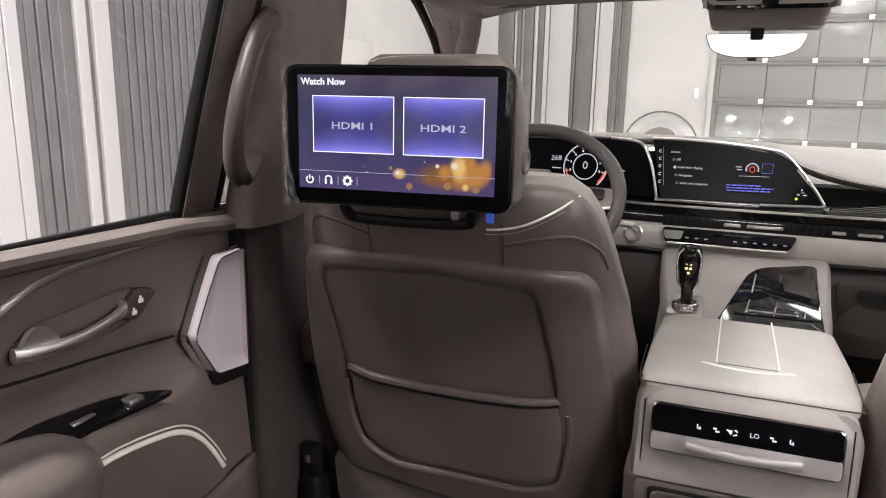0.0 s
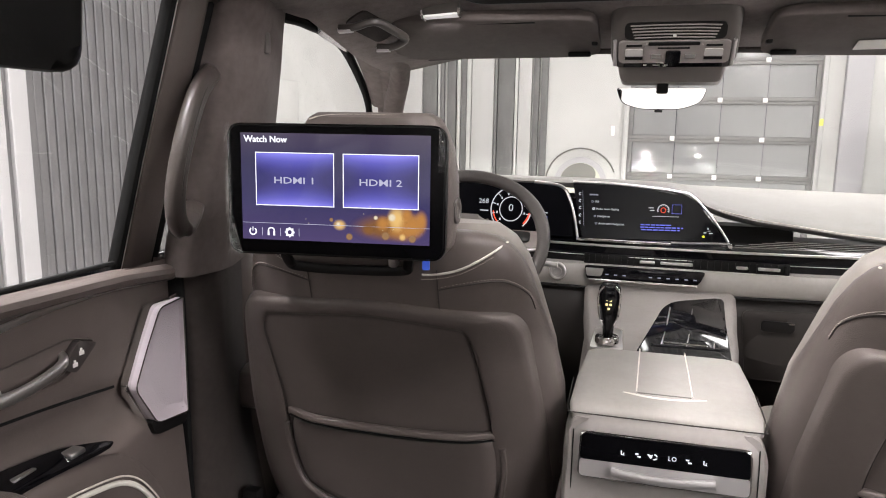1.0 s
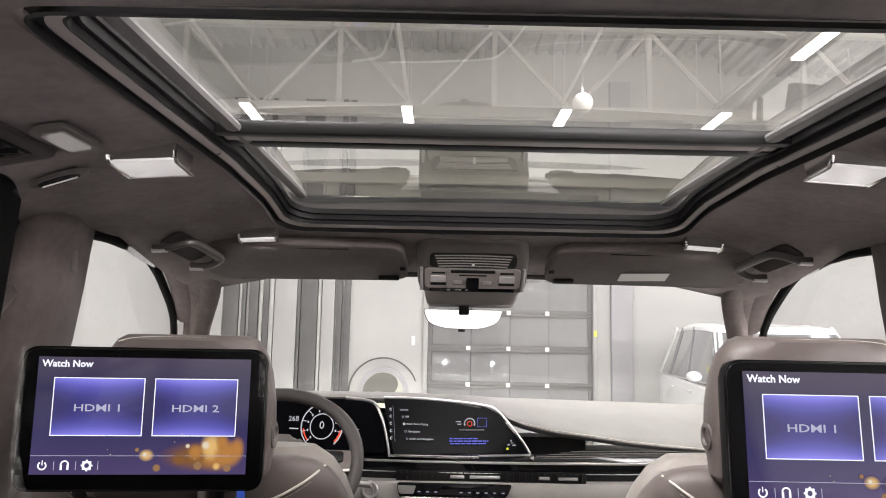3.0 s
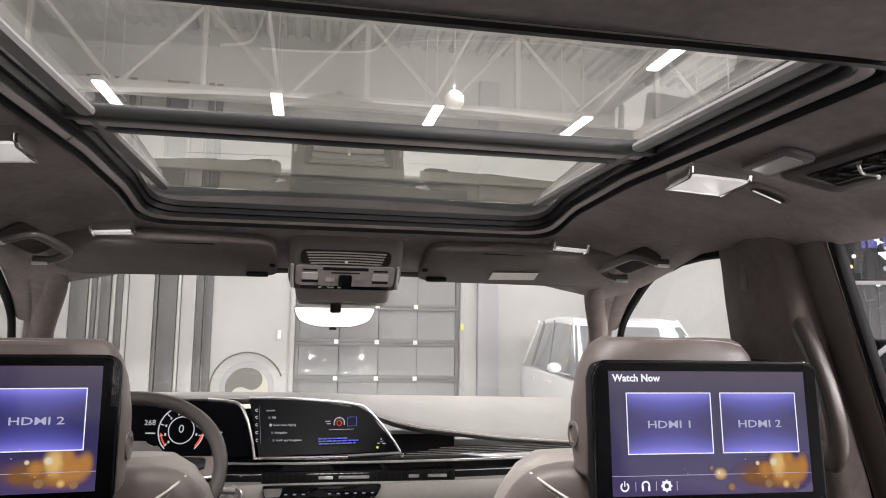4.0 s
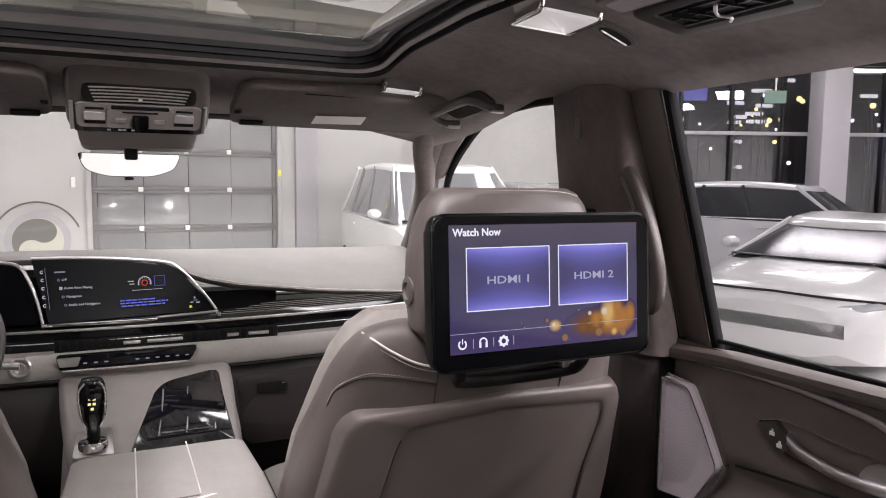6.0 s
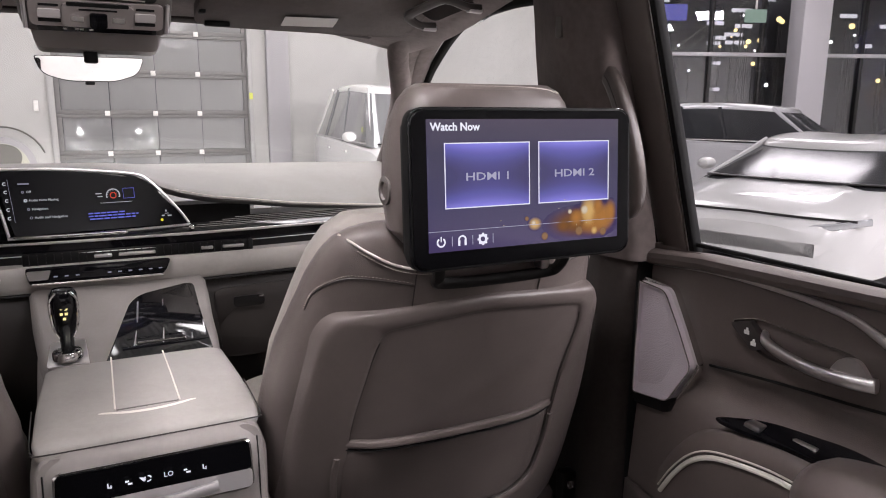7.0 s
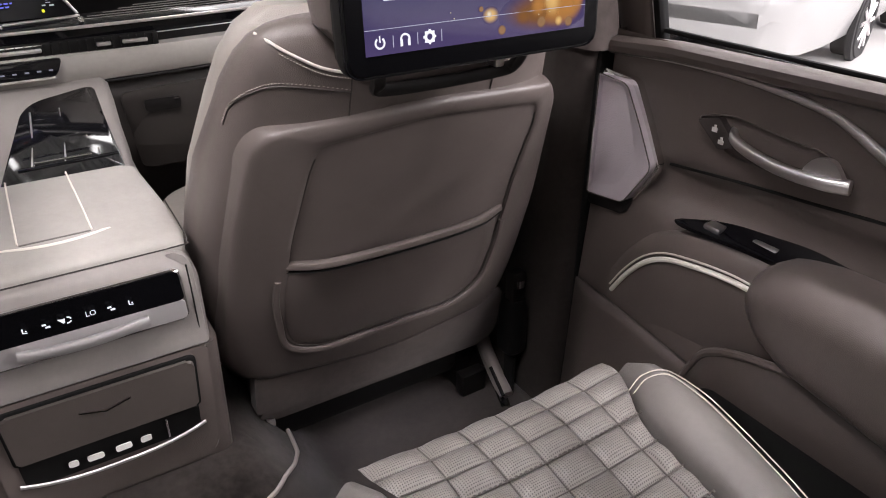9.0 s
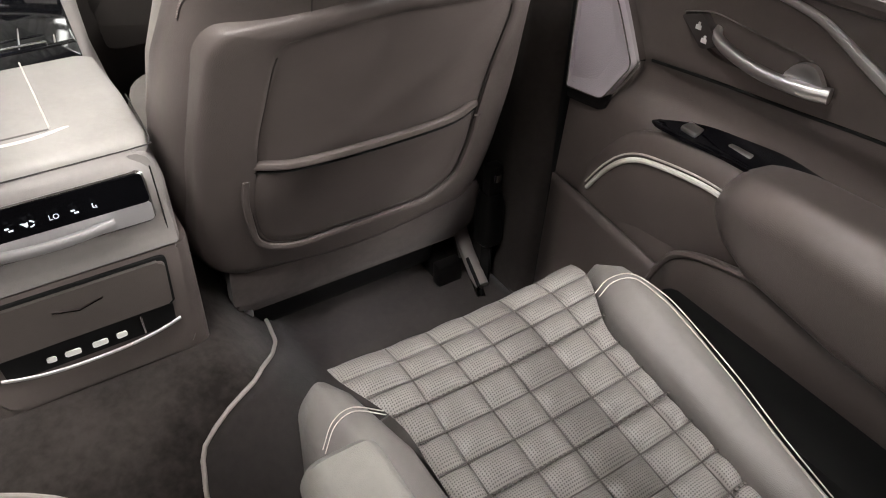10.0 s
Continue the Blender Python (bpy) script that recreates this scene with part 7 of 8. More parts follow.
part("menu_divider", prism([(-0.176, 1.372), (-0.1753, 1.372), (-0.1843, 1.452), (-0.185, 1.452)], lambda u, v, k: disp_pt(u, v, 0.0026 + k), 0.0003), UI_GREY, dsp)
for v, a, b in ((1.3800, -0.048, 0.020), (1.3745, -0.048, 0.046), (1.3690, -0.046, 0.040)):
    x = a
    while x < b - 0.004:
        long = 0.006 + 0.007 * abs(math.sin(x * 900 + v * 7000))
        part("info_word", dsp_bar(x, min(b, x + long), v - 0.0013, v + 0.0012), UI_BLUE, dsp)
        x += long + 0.0022
part("small_dial", ring_ui(0.001, 1.413, 0.0125, -20, 200, 0.0010), UI_DIM, dsp)
for k in range(9):
    a = math.radians(-15 + 26.25 * k)
    part("small_tick", sweep([disp_pt(0.001 + r * math.cos(a), 1.413 + r * math.sin(a), 0.003) for r in (0.0095, 0.0120)], 0.0005, 0.0003, 2, 6, up=(0, 1, 0)), UI_DIM, dsp)
part("small_dial_core", ring_ui(0.001, 1.413, 0.0055, 0, 359, 0.0008), UI_RED, dsp)
part("small_frame", joined(dsp_bar(0.020, 0.042, 1.4055, 1.4062), dsp_bar(0.020, 0.042, 1.4253, 1.4260), dsp_bar(0.020, 0.0207, 1.4062, 1.4253), dsp_bar(0.0413, 0.042, 1.4062, 1.4253)), UI_BLUE, dsp)
part("small_bars", joined(dsp_bar(-0.032, -0.020, 1.4165, 1.4185), dsp_bar(-0.029, -0.019, 1.4110, 1.4128), dsp_bar(-0.024, 0.036, 1.3985, 1.3995)), UI_DIM, dsp)
part("yellow_lamp", ring_ui(0.092, 1.3570, 0.0015, 0, 359, 0.0014), UI_YEL, dsp)
part("status_marks", joined(dsp_bar(0.100, 0.103, 1.373, 1.3765), dsp_bar(0.092, 0.098, 1.3645, 1.3668), dsp_bar(0.104, 0.112, 1.3635, 1.3658), dsp_bar(0.099, 0.107, 1.3690, 1.3700)), UI_DIM, dsp)
# instrument dial
DC = (-0.352, 1.402)
part("dial_ring", ring_ui(*DC, 0.050, -50, 230, 0.0014), UI_DIM, cld)
part("dial_inner", ring_ui(*DC, 0.028, 0, 359, 0.0012), UI_DIM, cld)
part("dial_red_zone", ring_ui(*DC, 0.047, -45, -10, 0.0026), UI_RED, cld)
part("dial_red_mark", ring_ui(*DC, 0.044, 188, 225, 0.0016), UI_RED, cld)
for n in range(9):
    a = math.radians(225 - n * 30)
    part("dial_tick", sweep([disp_pt(DC[0] + r * math.cos(a), DC[1] + r * math.sin(a), 0.003) for r in (0.040, 0.048)], 0.0012, 0.0003, 2, 6, up=(0, 1, 0)), UI_DIM, cld)
    part("dial_figure", dsp_bar(DC[0] + 0.035 * math.cos(a) - 0.0018, DC[0] + 0.035 * math.cos(a) + 0.0018, DC[1] + 0.035 * math.sin(a) - 0.0025, DC[1] + 0.035 * math.sin(a) + 0.0025, 0.003), UI_DIM, cld)
text_mesh("dial_speed", "0", 0.026, UI_DIM, cld, Matrix.Translation(disp_pt(DC[0], DC[1] + 0.002, 0.004)) @ pose(0, 0, 0, 70), align="CENTER")
text_mesh("trip_text", "268", 0.017, UI_DIM, cld, Matrix.Translation(disp_pt(-0.422, 1.417, 0.004)) @ pose(0, 0, 0, 70), align="CENTER")
part("side_bar", dsp_bar(-0.43, -0.408, 1.394, 1.3965), UI_DIM, cld)
part("side_bar", dsp_bar(-0.290, -0.262, 1.396, 1.3985), UI_DIM, cld)
part("blue_bar", dsp_bar(-0.292, -0.262, 1.381, 1.389), UI_BLUE, cld)

# ---- steering wheel ----
WC, WT = Vector((-0.404, 1.465, 1.374)), 47.0
wheel_m = Matrix.Translation(WC) @ pose(0, 0, 0, -WT, 0, 0)


def wp(u, v, w=0.0):
    return wheel_m @ Vector((u, -w, v))


WHEEL = leather("wheel_leather", (0.150, 0.137, 0.128), 0.42)
wheel = thing("steering_wheel", tuple(WC), "greige leather steering wheel with silver spokes", "steering wheel")
part("rim", sweep([wp(0.176 * math.cos(a), 0.175 * math.sin(a) if math.sin(a) > -0.8 else -0.8 * 0.175 - 0.3 * (0.175 * (-math.sin(a) - 0.8))) for a in np.linspace(0, 2 * math.pi, 60, endpoint=False)], 0.0128, 0.0145, 2.2, 14, up=(0, 1, 0.4), closed=True), leather("wheel_rim_leather", (0.060, 0.053, 0.050), 0.36), wheel, "dark greige leather rim")
hubp = rounded([(-0.075, -0.05), (0.075, -0.05), (0.085, 0.02), (0.055, 0.055), (-0.055, 0.055), (-0.085, 0.02)], 0.03, 5)
part("hub", prism(hubp, lambda u, v, w: wp(u, v, -0.03 + w), 0.05, 0.012, 3), WHEEL, wheel, "greige leather hub")
for s in (-1, 1):
    part("spoke", prism(rounded([(s * 0.07, -0.02), (s * 0.175, -0.012), (s * 0.175, 0.028), (s * 0.07, 0.03)], 0.008), lambda u, v, w: wp(u, v, -0.012 + w), 0.02, 0.005), DARK, wheel, "dark spoke")
    part("spoke_keys", prism(rounded([(s * 0.098, -0.004), (s * 0.150, 0.0), (s * 0.150, 0.022), (s * 0.098, 0.024)], 0.005), lambda u, v, w: wp(u, v, 0.008 + w), 0.005, 0.0015), SATIN_BLACK, wheel, "black key pad")
    part("spoke_trim", sweep([wp(s * 0.075, -0.03, 0.012), wp(s * 0.165, -0.018, 0.010)], 0.004, 0.003, 2, 8), SATIN, wheel, "satin spoke trim")
    part("lower_spoke", sweep([wp(s * 0.035, -0.05, 0.008), wp(s * 0.075, -0.152, 0.0)], 0.009, 0.006, 2.4, 10), SATIN, wheel, "satin lower spoke")
part("column_shroud", loft([[(WC.x + u, y, WC.z - (y - 1.46) * 0.44 + v) for u, v in rounded([(-0.06, -0.05), (0.06, -0.05), (0.06, 0.045), (-0.06, 0.045)], 0.03, 4)] for y in (1.49, 1.60, 1.76)]), SATIN_BLACK, wheel)
part("wiper_stalk", sweep([wp(0.05, 0.02, -0.06), wp(0.15, 0.012, -0.07), wp(0.20, 0.008, -0.07)], 0.006, 0.006, 2, 8), SATIN, wheel, "satin stalk")

# ---- things on the headliner ----
oc = thing("overhead_console", (0, 1.55, 1.80), "dark overhead console with silver-edged buttons and lamps", "overhead console")
OCX = -0.011
HOUSING = material("dark_taupe_plastic", (0.085, 0.075, 0.070), 0.45)
part("housing", loft([[(OCX + u, y, v) for u, v in rounded([(-hw, zt), (-hw * 0.98, zb + 0.012), (-hw * 0.90, zb), (hw * 0.90, zb), (hw * 0.98, zb + 0.012), (hw, zt)], [0.004, 0.012, 0.012, 0.012, 0.012, 0.004], 4)] for y, hw, zt, zb in ((1.470, 0.088, 1.822, 1.806), (1.478, 0.104, 1.822, 1.799), (1.492, 0.112, 1.82, 1.785), (1.52, 0.115, 1.81, 1.756), (1.553, 0.115, 1.805, 1.720), (1.562, 0.113, 1.80, 1.714), (1.58, 0.108, 1.80, 1.720), (1.62, 0.10, 1.80, 1.745))]), HOUSING, oc, "dark taupe console housing", sharp=50)


def oc_pt(u, v, w):
    """Face of the console: v runs from its rear edge (0) down to its front edge (1)."""
    return Vector((OCX + u, 1.487 + 0.071 * v - 0.73 * w, 1.7905 - 0.0745 * v - 0.68 * w))


def oc_box(u0, u1, v0, v1, w0, w1, r=0.003, bev=0.0):
    k = 0.103
    pts = rounded([(u0, v0 * k), (u1, v0 * k), (u1, v1 * k), (u0, v1 * k)], r, 4)
    return prism(pts, lambda u, v, w: oc_pt(u, v / k, w0 + w), w1 - w0, bev, 1)


part("grille_field", oc_box(-0.088, 0.088, 0.05, 0.40, 0.0, 0.0025, 0.012), SATIN_BLACK, oc, "black speaker grille field")
for k in range(5):
    part("speaker_rib", sweep([oc_pt(u, 0.09 + 0.065 * k + 0.02 * (u / 0.08) ** 2, 0.003) for u in np.linspace(-0.078 + 0.002 * k, 0.078 - 0.002 * k, 9)], 0.0016, 0.0014, 2, 6), TAUPE, oc)
part("button_plate", oc_box(-0.098, 0.098, 0.42, 0.90, 0.0, 0.005, 0.008, 0.0015), TAUPE, oc, "taupe button plate")
part("plate_bridge", oc_box(-0.052, 0.052, 0.46, 0.88, 0.005, 0.008, 0.006, 0.001), TAUPE, oc)
part("front_bar", oc_box(-0.088, 0.088, 0.905, 1.0, 0.0, 0.004, 0.002), PIANO, oc, "black warning lamp strip")
for u in (-0.052, -0.035, -0.028, -0.014):
    part("warning_icon", oc_box(u, u + 0.006, 0.935, 0.965, 0.0042, 0.0046, 0.0005), WHITE, oc)
part("recess_shade", oc_box(-0.045, 0.045, 0.43, 0.49, 0.0062, 0.0086, 0.002), RUBBER, oc)
part("brow_line", oc_box(-0.028, 0.028, 0.53, 0.56, 0.0082, 0.0090, 0.001), RUBBER, oc)
for s in (-1, 1):
    part("map_lamp", oc_box(s * 0.070 - 0.016, s * 0.070 + 0.016, 0.58, 0.73, 0.0052, 0.0075, 0.002, 0.0008), LENS, oc, "pale map lamp lens")
    part("lamp_slot", oc_box(s * 0.070 - 0.014, s * 0.070 + 0.014, 0.49, 0.53, 0.0052, 0.0058, 0.001), RUBBER, oc)
    part("lamp_slot", oc_box(s * 0.070 - 0.016, s * 0.070 + 0.016, 0.76, 0.82, 0.0052, 0.0058, 0.001), RUBBER, oc)
    part("button", oc_box(s * 0.030 - 0.009, s * 0.030 + 0.009, 0.68, 0.76, 0.0082, 0.0095, 0.001, 0.0004), SATIN, oc, "silver button")
    part("side_trim", sweep([oc_pt(s * 0.1045, v, 0.001) for v in np.linspace(0.42, 0.98, 8)], 0.0035, 0.003, 2, 8), SILVER, oc, "silver side trim")
part("button", oc_box(-0.013, 0.013, 0.60, 0.86, 0.0082, 0.0115, 0.003, 0.001), PIANO, oc, "gloss centre button")
part("dome_dot", oc_box(-0.003, 0.003, 0.28, 0.33, 0.0045, 0.0055, 0.001), WHITE, oc)

mir = thing("rear_view_mirror", (-0.025, 1.66, 1.66), "frameless rear-view mirror on a dark stem", "mirror")
part("stem", loft([[(u, y, v) for u, v in rounded([(-0.105 * k - 0.01, zt), (-0.095 * k - 0.01, zb), (0.095 * k - 0.01, zb), (0.105 * k - 0.01, zt)], 0.012, 4)] for y, k, zt, zb in ((1.625, 1.0, 1.735, 1.690), (1.66, 1.0, 1.76, 1.685), (1.72, 0.9, 1.78, 1.72))]), TAUPE, mir, "taupe stem cover")
part("stem_neck", rbox(-0.035, -0.012, 1.640, 1.680, 1.668, 1.70, 0.004), BLACK, mir)
mo = rounded([(-0.112, 1.679), (0.062, 1.679), (0.052, 1.652), (0.015, 1.638), (-0.065, 1.638), (-0.102, 1.650)], [0.006, 0.006, 0.02, 0.03, 0.03, 0.02], 6)
part("shell", prism([(-0.025 + (u + 0.025) * 1.02, 1.659 + (v - 1.659) * 1.05) for u, v in mo], lambda u, v, w: (u, 1.672 + (v - 1.66) * -0.03 - (u + 0.025) * 0.02 - w, v), 0.016, 0.005), BLACK, mir, "black mirror shell")
part("mirror_glass", prism(mo, lambda u, v, w: (u, 1.6552 + (v - 1.66) * -0.03 - (u + 0.025) * 0.02 - w, v), 0.0015), MIRROR, mir, "bright mirror glass")
part("sensor_nub", rbox(-0.036, -0.020, 1.650, 1.664, 1.631, 1.637, 0.002), BLACK, mir)

VISOR = suede("visor_cloth", (0.125, 0.107, 0.100), (0.085, 0.071, 0.067))
visor = thing("sun_visor", (0.36, 1.56, 1.77), "folded suede-covered sun visor with a vanity flap", "sun visor", "sun visors")
vp = rounded([(0.150, 1.47), (0.53, 1.45), (0.565, 1.50), (0.565, 1.60), (0.53, 1.628), (0.165, 1.635), (0.145, 1.60)], [0.03, 0.04, 0.03, 0.04, 0.03, 0.03, 0.03], 5)


def vis_z(u, v):
    return lerp(v, [1.44, 1.53, 1.60, 1.635], [1.800, 1.772, 1.748, 1.740]) - 0.05 * max(0, u - 0.42)


part("blade", prism(vp, lambda u, v, w: (u, v, vis_z(u, v) + w), 0.018, 0.005, 2), VISOR, visor, "suede-covered blade", sharp=50)
part("clip", rbox(0.165, 0.21, 1.600, 1.615, 1.738, 1.748, 0.003), BLACK, visor, "black visor clip")
part("hinge", rbox(0.150, 0.162, 1.56, 1.60, 1.755, 1.775, 0.003), BLACK, visor)
part("pull_line", sweep([(x, 1.475, vis_z(x, 1.475) - 0.001) for x in np.linspace(0.26, 0.37, 5)], 0.003, 0.002, 2, 6), RUBBER, visor)
vis_l = mirrored(visor)
part("vanity_label", prism([(0.300, 1.555), (0.400, 1.550), (0.400, 1.585), (0.300, 1.590)], lambda u, v, w: (u, v, vis_z(u, v) - 0.006 - w), 0.001), WHITE, visor, "pale printed label")


def roof_lamp(name, cx, cy, hw, hd, drop, label, group):
    t = thing(name, (cx, cy, roof_z(cx, cy)), label, "courtesy lamp", group)

    def at(u, v, w):
        # the lens hangs a little lower at its front edge
        return Vector((cx + u, cy + v, roof_z(cx, cy) - 0.001 - 0.06 * u - w * (1.0 + 0.15 * v / hd)))

    outer = rounded([(-hw, -hd), (hw, -hd), (hw * 0.96, hd), (-hw * 0.96, hd)], 0.006)
    part("tray", prism(outer, lambda u, v, w: at(u * (1.06 - 0.06 * w / drop), v * (1.06 - 0.06 * w / drop), w - 0.016), drop + 0.013, 0.002), GREYTRIM, t, "grey lamp tray")
    part("lens", prism([(u * 0.94, v * 0.94) for u, v in outer], lambda u, v, w: at(u, v, drop - 0.0028 + w), 0.004, 0.0015), LIT_LENS, t, "milky lit lamp lens")
    for s in (-1, 1):
        area_lamp("courtesy_light", (s * cx, cy, roof_z(cx, cy) - drop - 0.010), (hw * 1.6, hd * 1.5), COURTESY_WATTS * hw * hd / 0.0018)
    for s in (-1, 1):
        part("side_tab", sweep([at(s * hw * 0.985, -hd * 1.02, 0.002), at(s * hw * 0.975, -hd * 0.96, drop * 0.7), at(s * hw * 0.965, -hd * 0.75, drop + 0.0015), at(s * hw * 0.955, hd * 0.92, drop + 0.0015)], 0.0030, 0.0022, 2.4, 8), CHROME, t, "bright side tab")
    part("front_lip", sweep([at(u, hd * 0.98, drop + 0.0005) for u in np.linspace(-hw * 0.93, hw * 0.93, 7)], 0.0022, 0.0022, 2.4, 8), SATIN, t, "bright front lip")
    return t


mirrored(roof_lamp("front_courtesy_lamp", 0.430, 1.458, 0.036, 0.028, 0.014, "milky white front courtesy lamp with bright tabs", "courtesy lamps"))
rear_lamp = roof_lamp("rear_courtesy_lamp", 0.448, 0.966, 0.044, 0.036, 0.015, "milky white rear courtesy lamp with bright tabs", "courtesy lamps")
copy_thing(rear_lamp, Matrix.Translation((-0.014, 0.030, -0.003)) @ MIRROR_X @ rear_lamp.matrix_basis)

vent = thing("roof_air_vent", (0.546, 0.795, 1.81), "long dark roof air vent with silver tabs", "air vent", "roof vents")


def rv(u, v, w):
    return (0.546 + u, 0.795 + v, roof_z(0.546 + u, 0.795 + v) - 0.002 - w)


def vent_ring(hw, hl, w, r):
    return [rv(u, v, w) for u, v in rounded([(-hw, -hl), (hw, -hl), (hw * 0.9, hl), (-hw * 0.9, hl)], r, 5)]


bm, _ = grid_mesh([vent_ring(0.049, 0.100, -0.004, 0.014), vent_ring(0.047, 0.098, 0.004, 0.014), vent_ring(0.044, 0.094, 0.0055, 0.012), vent_ring(0.029, 0.076, 0.004, 0.008), vent_ring(0.027, 0.074, -0.004, 0.008)], True)
bmesh.ops.recalc_face_normals(bm, faces=bm.faces)
part("surround", bm, VENTTRIM, vent, "dark taupe raised surround")
part("well", prism(rounded([(-0.029, -0.077), (0.029, -0.077), (0.027, 0.077), (-0.027, 0.077)], 0.006), lambda u, v, w: rv(u, v, w), 0.0010), BLACK, vent, "black vent well")
for k in range(3):
    part("slat", sweep([rv(-0.018 + 0.018 * k, v, 0.002) for v in (-0.070, 0.0, 0.070)], 0.0028, 0.0018, 2, 6), SATIN_BLACK, vent, "black slat")
for v0 in (-0.05, -0.025, 0.02, 0.045):
    part("fin", rbox(0.546 - 0.024, 0.546 + 0.024, 0.795 + v0 - 0.001, 0.795 + v0 + 0.001, roof_z(0.546, 0.795 + v0) - 0.008, roof_z(0.546, 0.795 + v0) - 0.002, 0), SATIN_BLACK, vent)
part("tab", sweep(smooth_path([rv(-0.022, -0.016, 0.009), rv(-0.006, -0.004, 0.012), rv(0.008, -0.010, 0.012), rv(0.022, 0.004, 0.009)], 5), 0.0022, 0.0016, 2, 6), SILVER, vent, "silver vent tab")
copy_thing(vent, Matrix.Translation((-0.040, 0.025, -0.008)) @ MIRROR_X @ vent.matrix_basis)
rl = thing("reading_lamp", (0.472, 0.850, 1.84), "small framed reading lamp in the headliner", "reading lamp", "reading lamps")


def rlp(u, v, w):
    return (0.472 + u, 0.850 + v, roof_z(0.472 + u, 0.850 + v) - 0.002 - w)


part("frame", prism(rounded([(-0.020, -0.048), (0.020, -0.048), (0.020, 0.048), (-0.020, 0.048)], 0.010), rlp, 0.006, 0.002), GREYTRIM, rl, "dark frame")
part("lens", prism(rounded([(-0.013, -0.034), (0.013, -0.034), (0.013, 0.034), (-0.013, 0.034)], 0.006), lambda u, v, w: rlp(u, v, 0.0062 + w), 0.002), LENS, rl, "milky lens")
copy_thing(rl, Matrix.Translation((-0.034, 0.014, -0.007)) @ MIRROR_X @ rl.matrix_basis)
hook = thing("coat_hook", (0.555, 0.925, 1.80), "dark folded coat hook in the headliner", "coat hook", "coat hooks")
HOOK = [(0.016 * math.copysign(abs(math.cos(a)) ** 0.8, math.cos(a)), 0.048 * math.sin(a)) for a in np.linspace(0, 2 * math.pi, 24, endpoint=False)]


def hook_pt(u, v, w, k=1.0):
    x, y = 0.540 + k * (u * 0.30 + v * 0.90), 0.965 + k * (v * 0.30 - u * 0.95)
    return (x, y, roof_z(x, y) - 0.001 - w)


part("bezel", prism(HOOK, lambda u, v, w: hook_pt(u, v, w), 0.006, 0.002), GREYTRIM, hook)
part("slot", prism(HOOK, lambda u, v, w: hook_pt(u, v, 0.0062 + w, 0.72), 0.001), BLACK, hook)
part("flap_edge", sweep([hook_pt(-0.002, v, 0.0082) for v in (-0.030, 0.0, 0.030)], 0.0016, 0.0012, 2, 6), SILVER, hook, "bright flap edge")
copy_thing(hook, Matrix.Translation((-0.045, 0.035, -0.012)) @ MIRROR_X @ hook.matrix_basis)
gh = thing("roof_grab_handle", (0.556, 1.437, 1.80), "folded dark grab handle with silver ends above the front door", "grab handle", "roof grab handles")


def gp(u, v, w):
    x, y = 0.556 + u - 0.2 * v, 1.437 + v
    return Vector((x, y, roof_z(x, y) - 0.006 - w - 0.38 * u))


# no hollow here: a dark patch gives the shade under the grip
part("recess", prism(rounded([(-0.012, -0.062), (0.030, -0.062), (0.030, 0.062), (-0.012, 0.062)], 0.014), lambda u, v, w: gp(u, v, -0.004 + w), 0.004, 0.001), SUEDE_DARK, gh, "thin dark suede patch for the shade under the grip")
part("grip", sweep(smooth_path([gp(0.034, -0.064, 0.004), gp(0.006, -0.066, 0.020), gp(-0.018, -0.062, 0.026), gp(-0.030, -0.046, 0.028), gp(-0.032, 0.0, 0.029), gp(-0.030, 0.046, 0.028), gp(-0.018, 0.062, 0.026), gp(0.006, 0.066, 0.020), gp(0.034, 0.064, 0.004)], 6), 0.0095, 0.007, 2.6, 12), GRIPTRIM, gh, "dark taupe grip bow")
for s in (-1, 1):
    part("end_cap", sweep([gp(0.036, s * 0.064, 0.008), gp(0.010, s * 0.066, 0.0225)], 0.0085, 0.005, 2.6, 10), SILVER, gh, "satin end cap")
mirrored(gh)

# ---- other vehicles in the hall ----
CARGLASS = material("car_window_glass", (0.02, 0.021, 0.023), 0.12, spec=0.08)
HEADLAMP = material("headlamp_lens", (0.16, 0.165, 0.17), 0.08, coat=1.0)


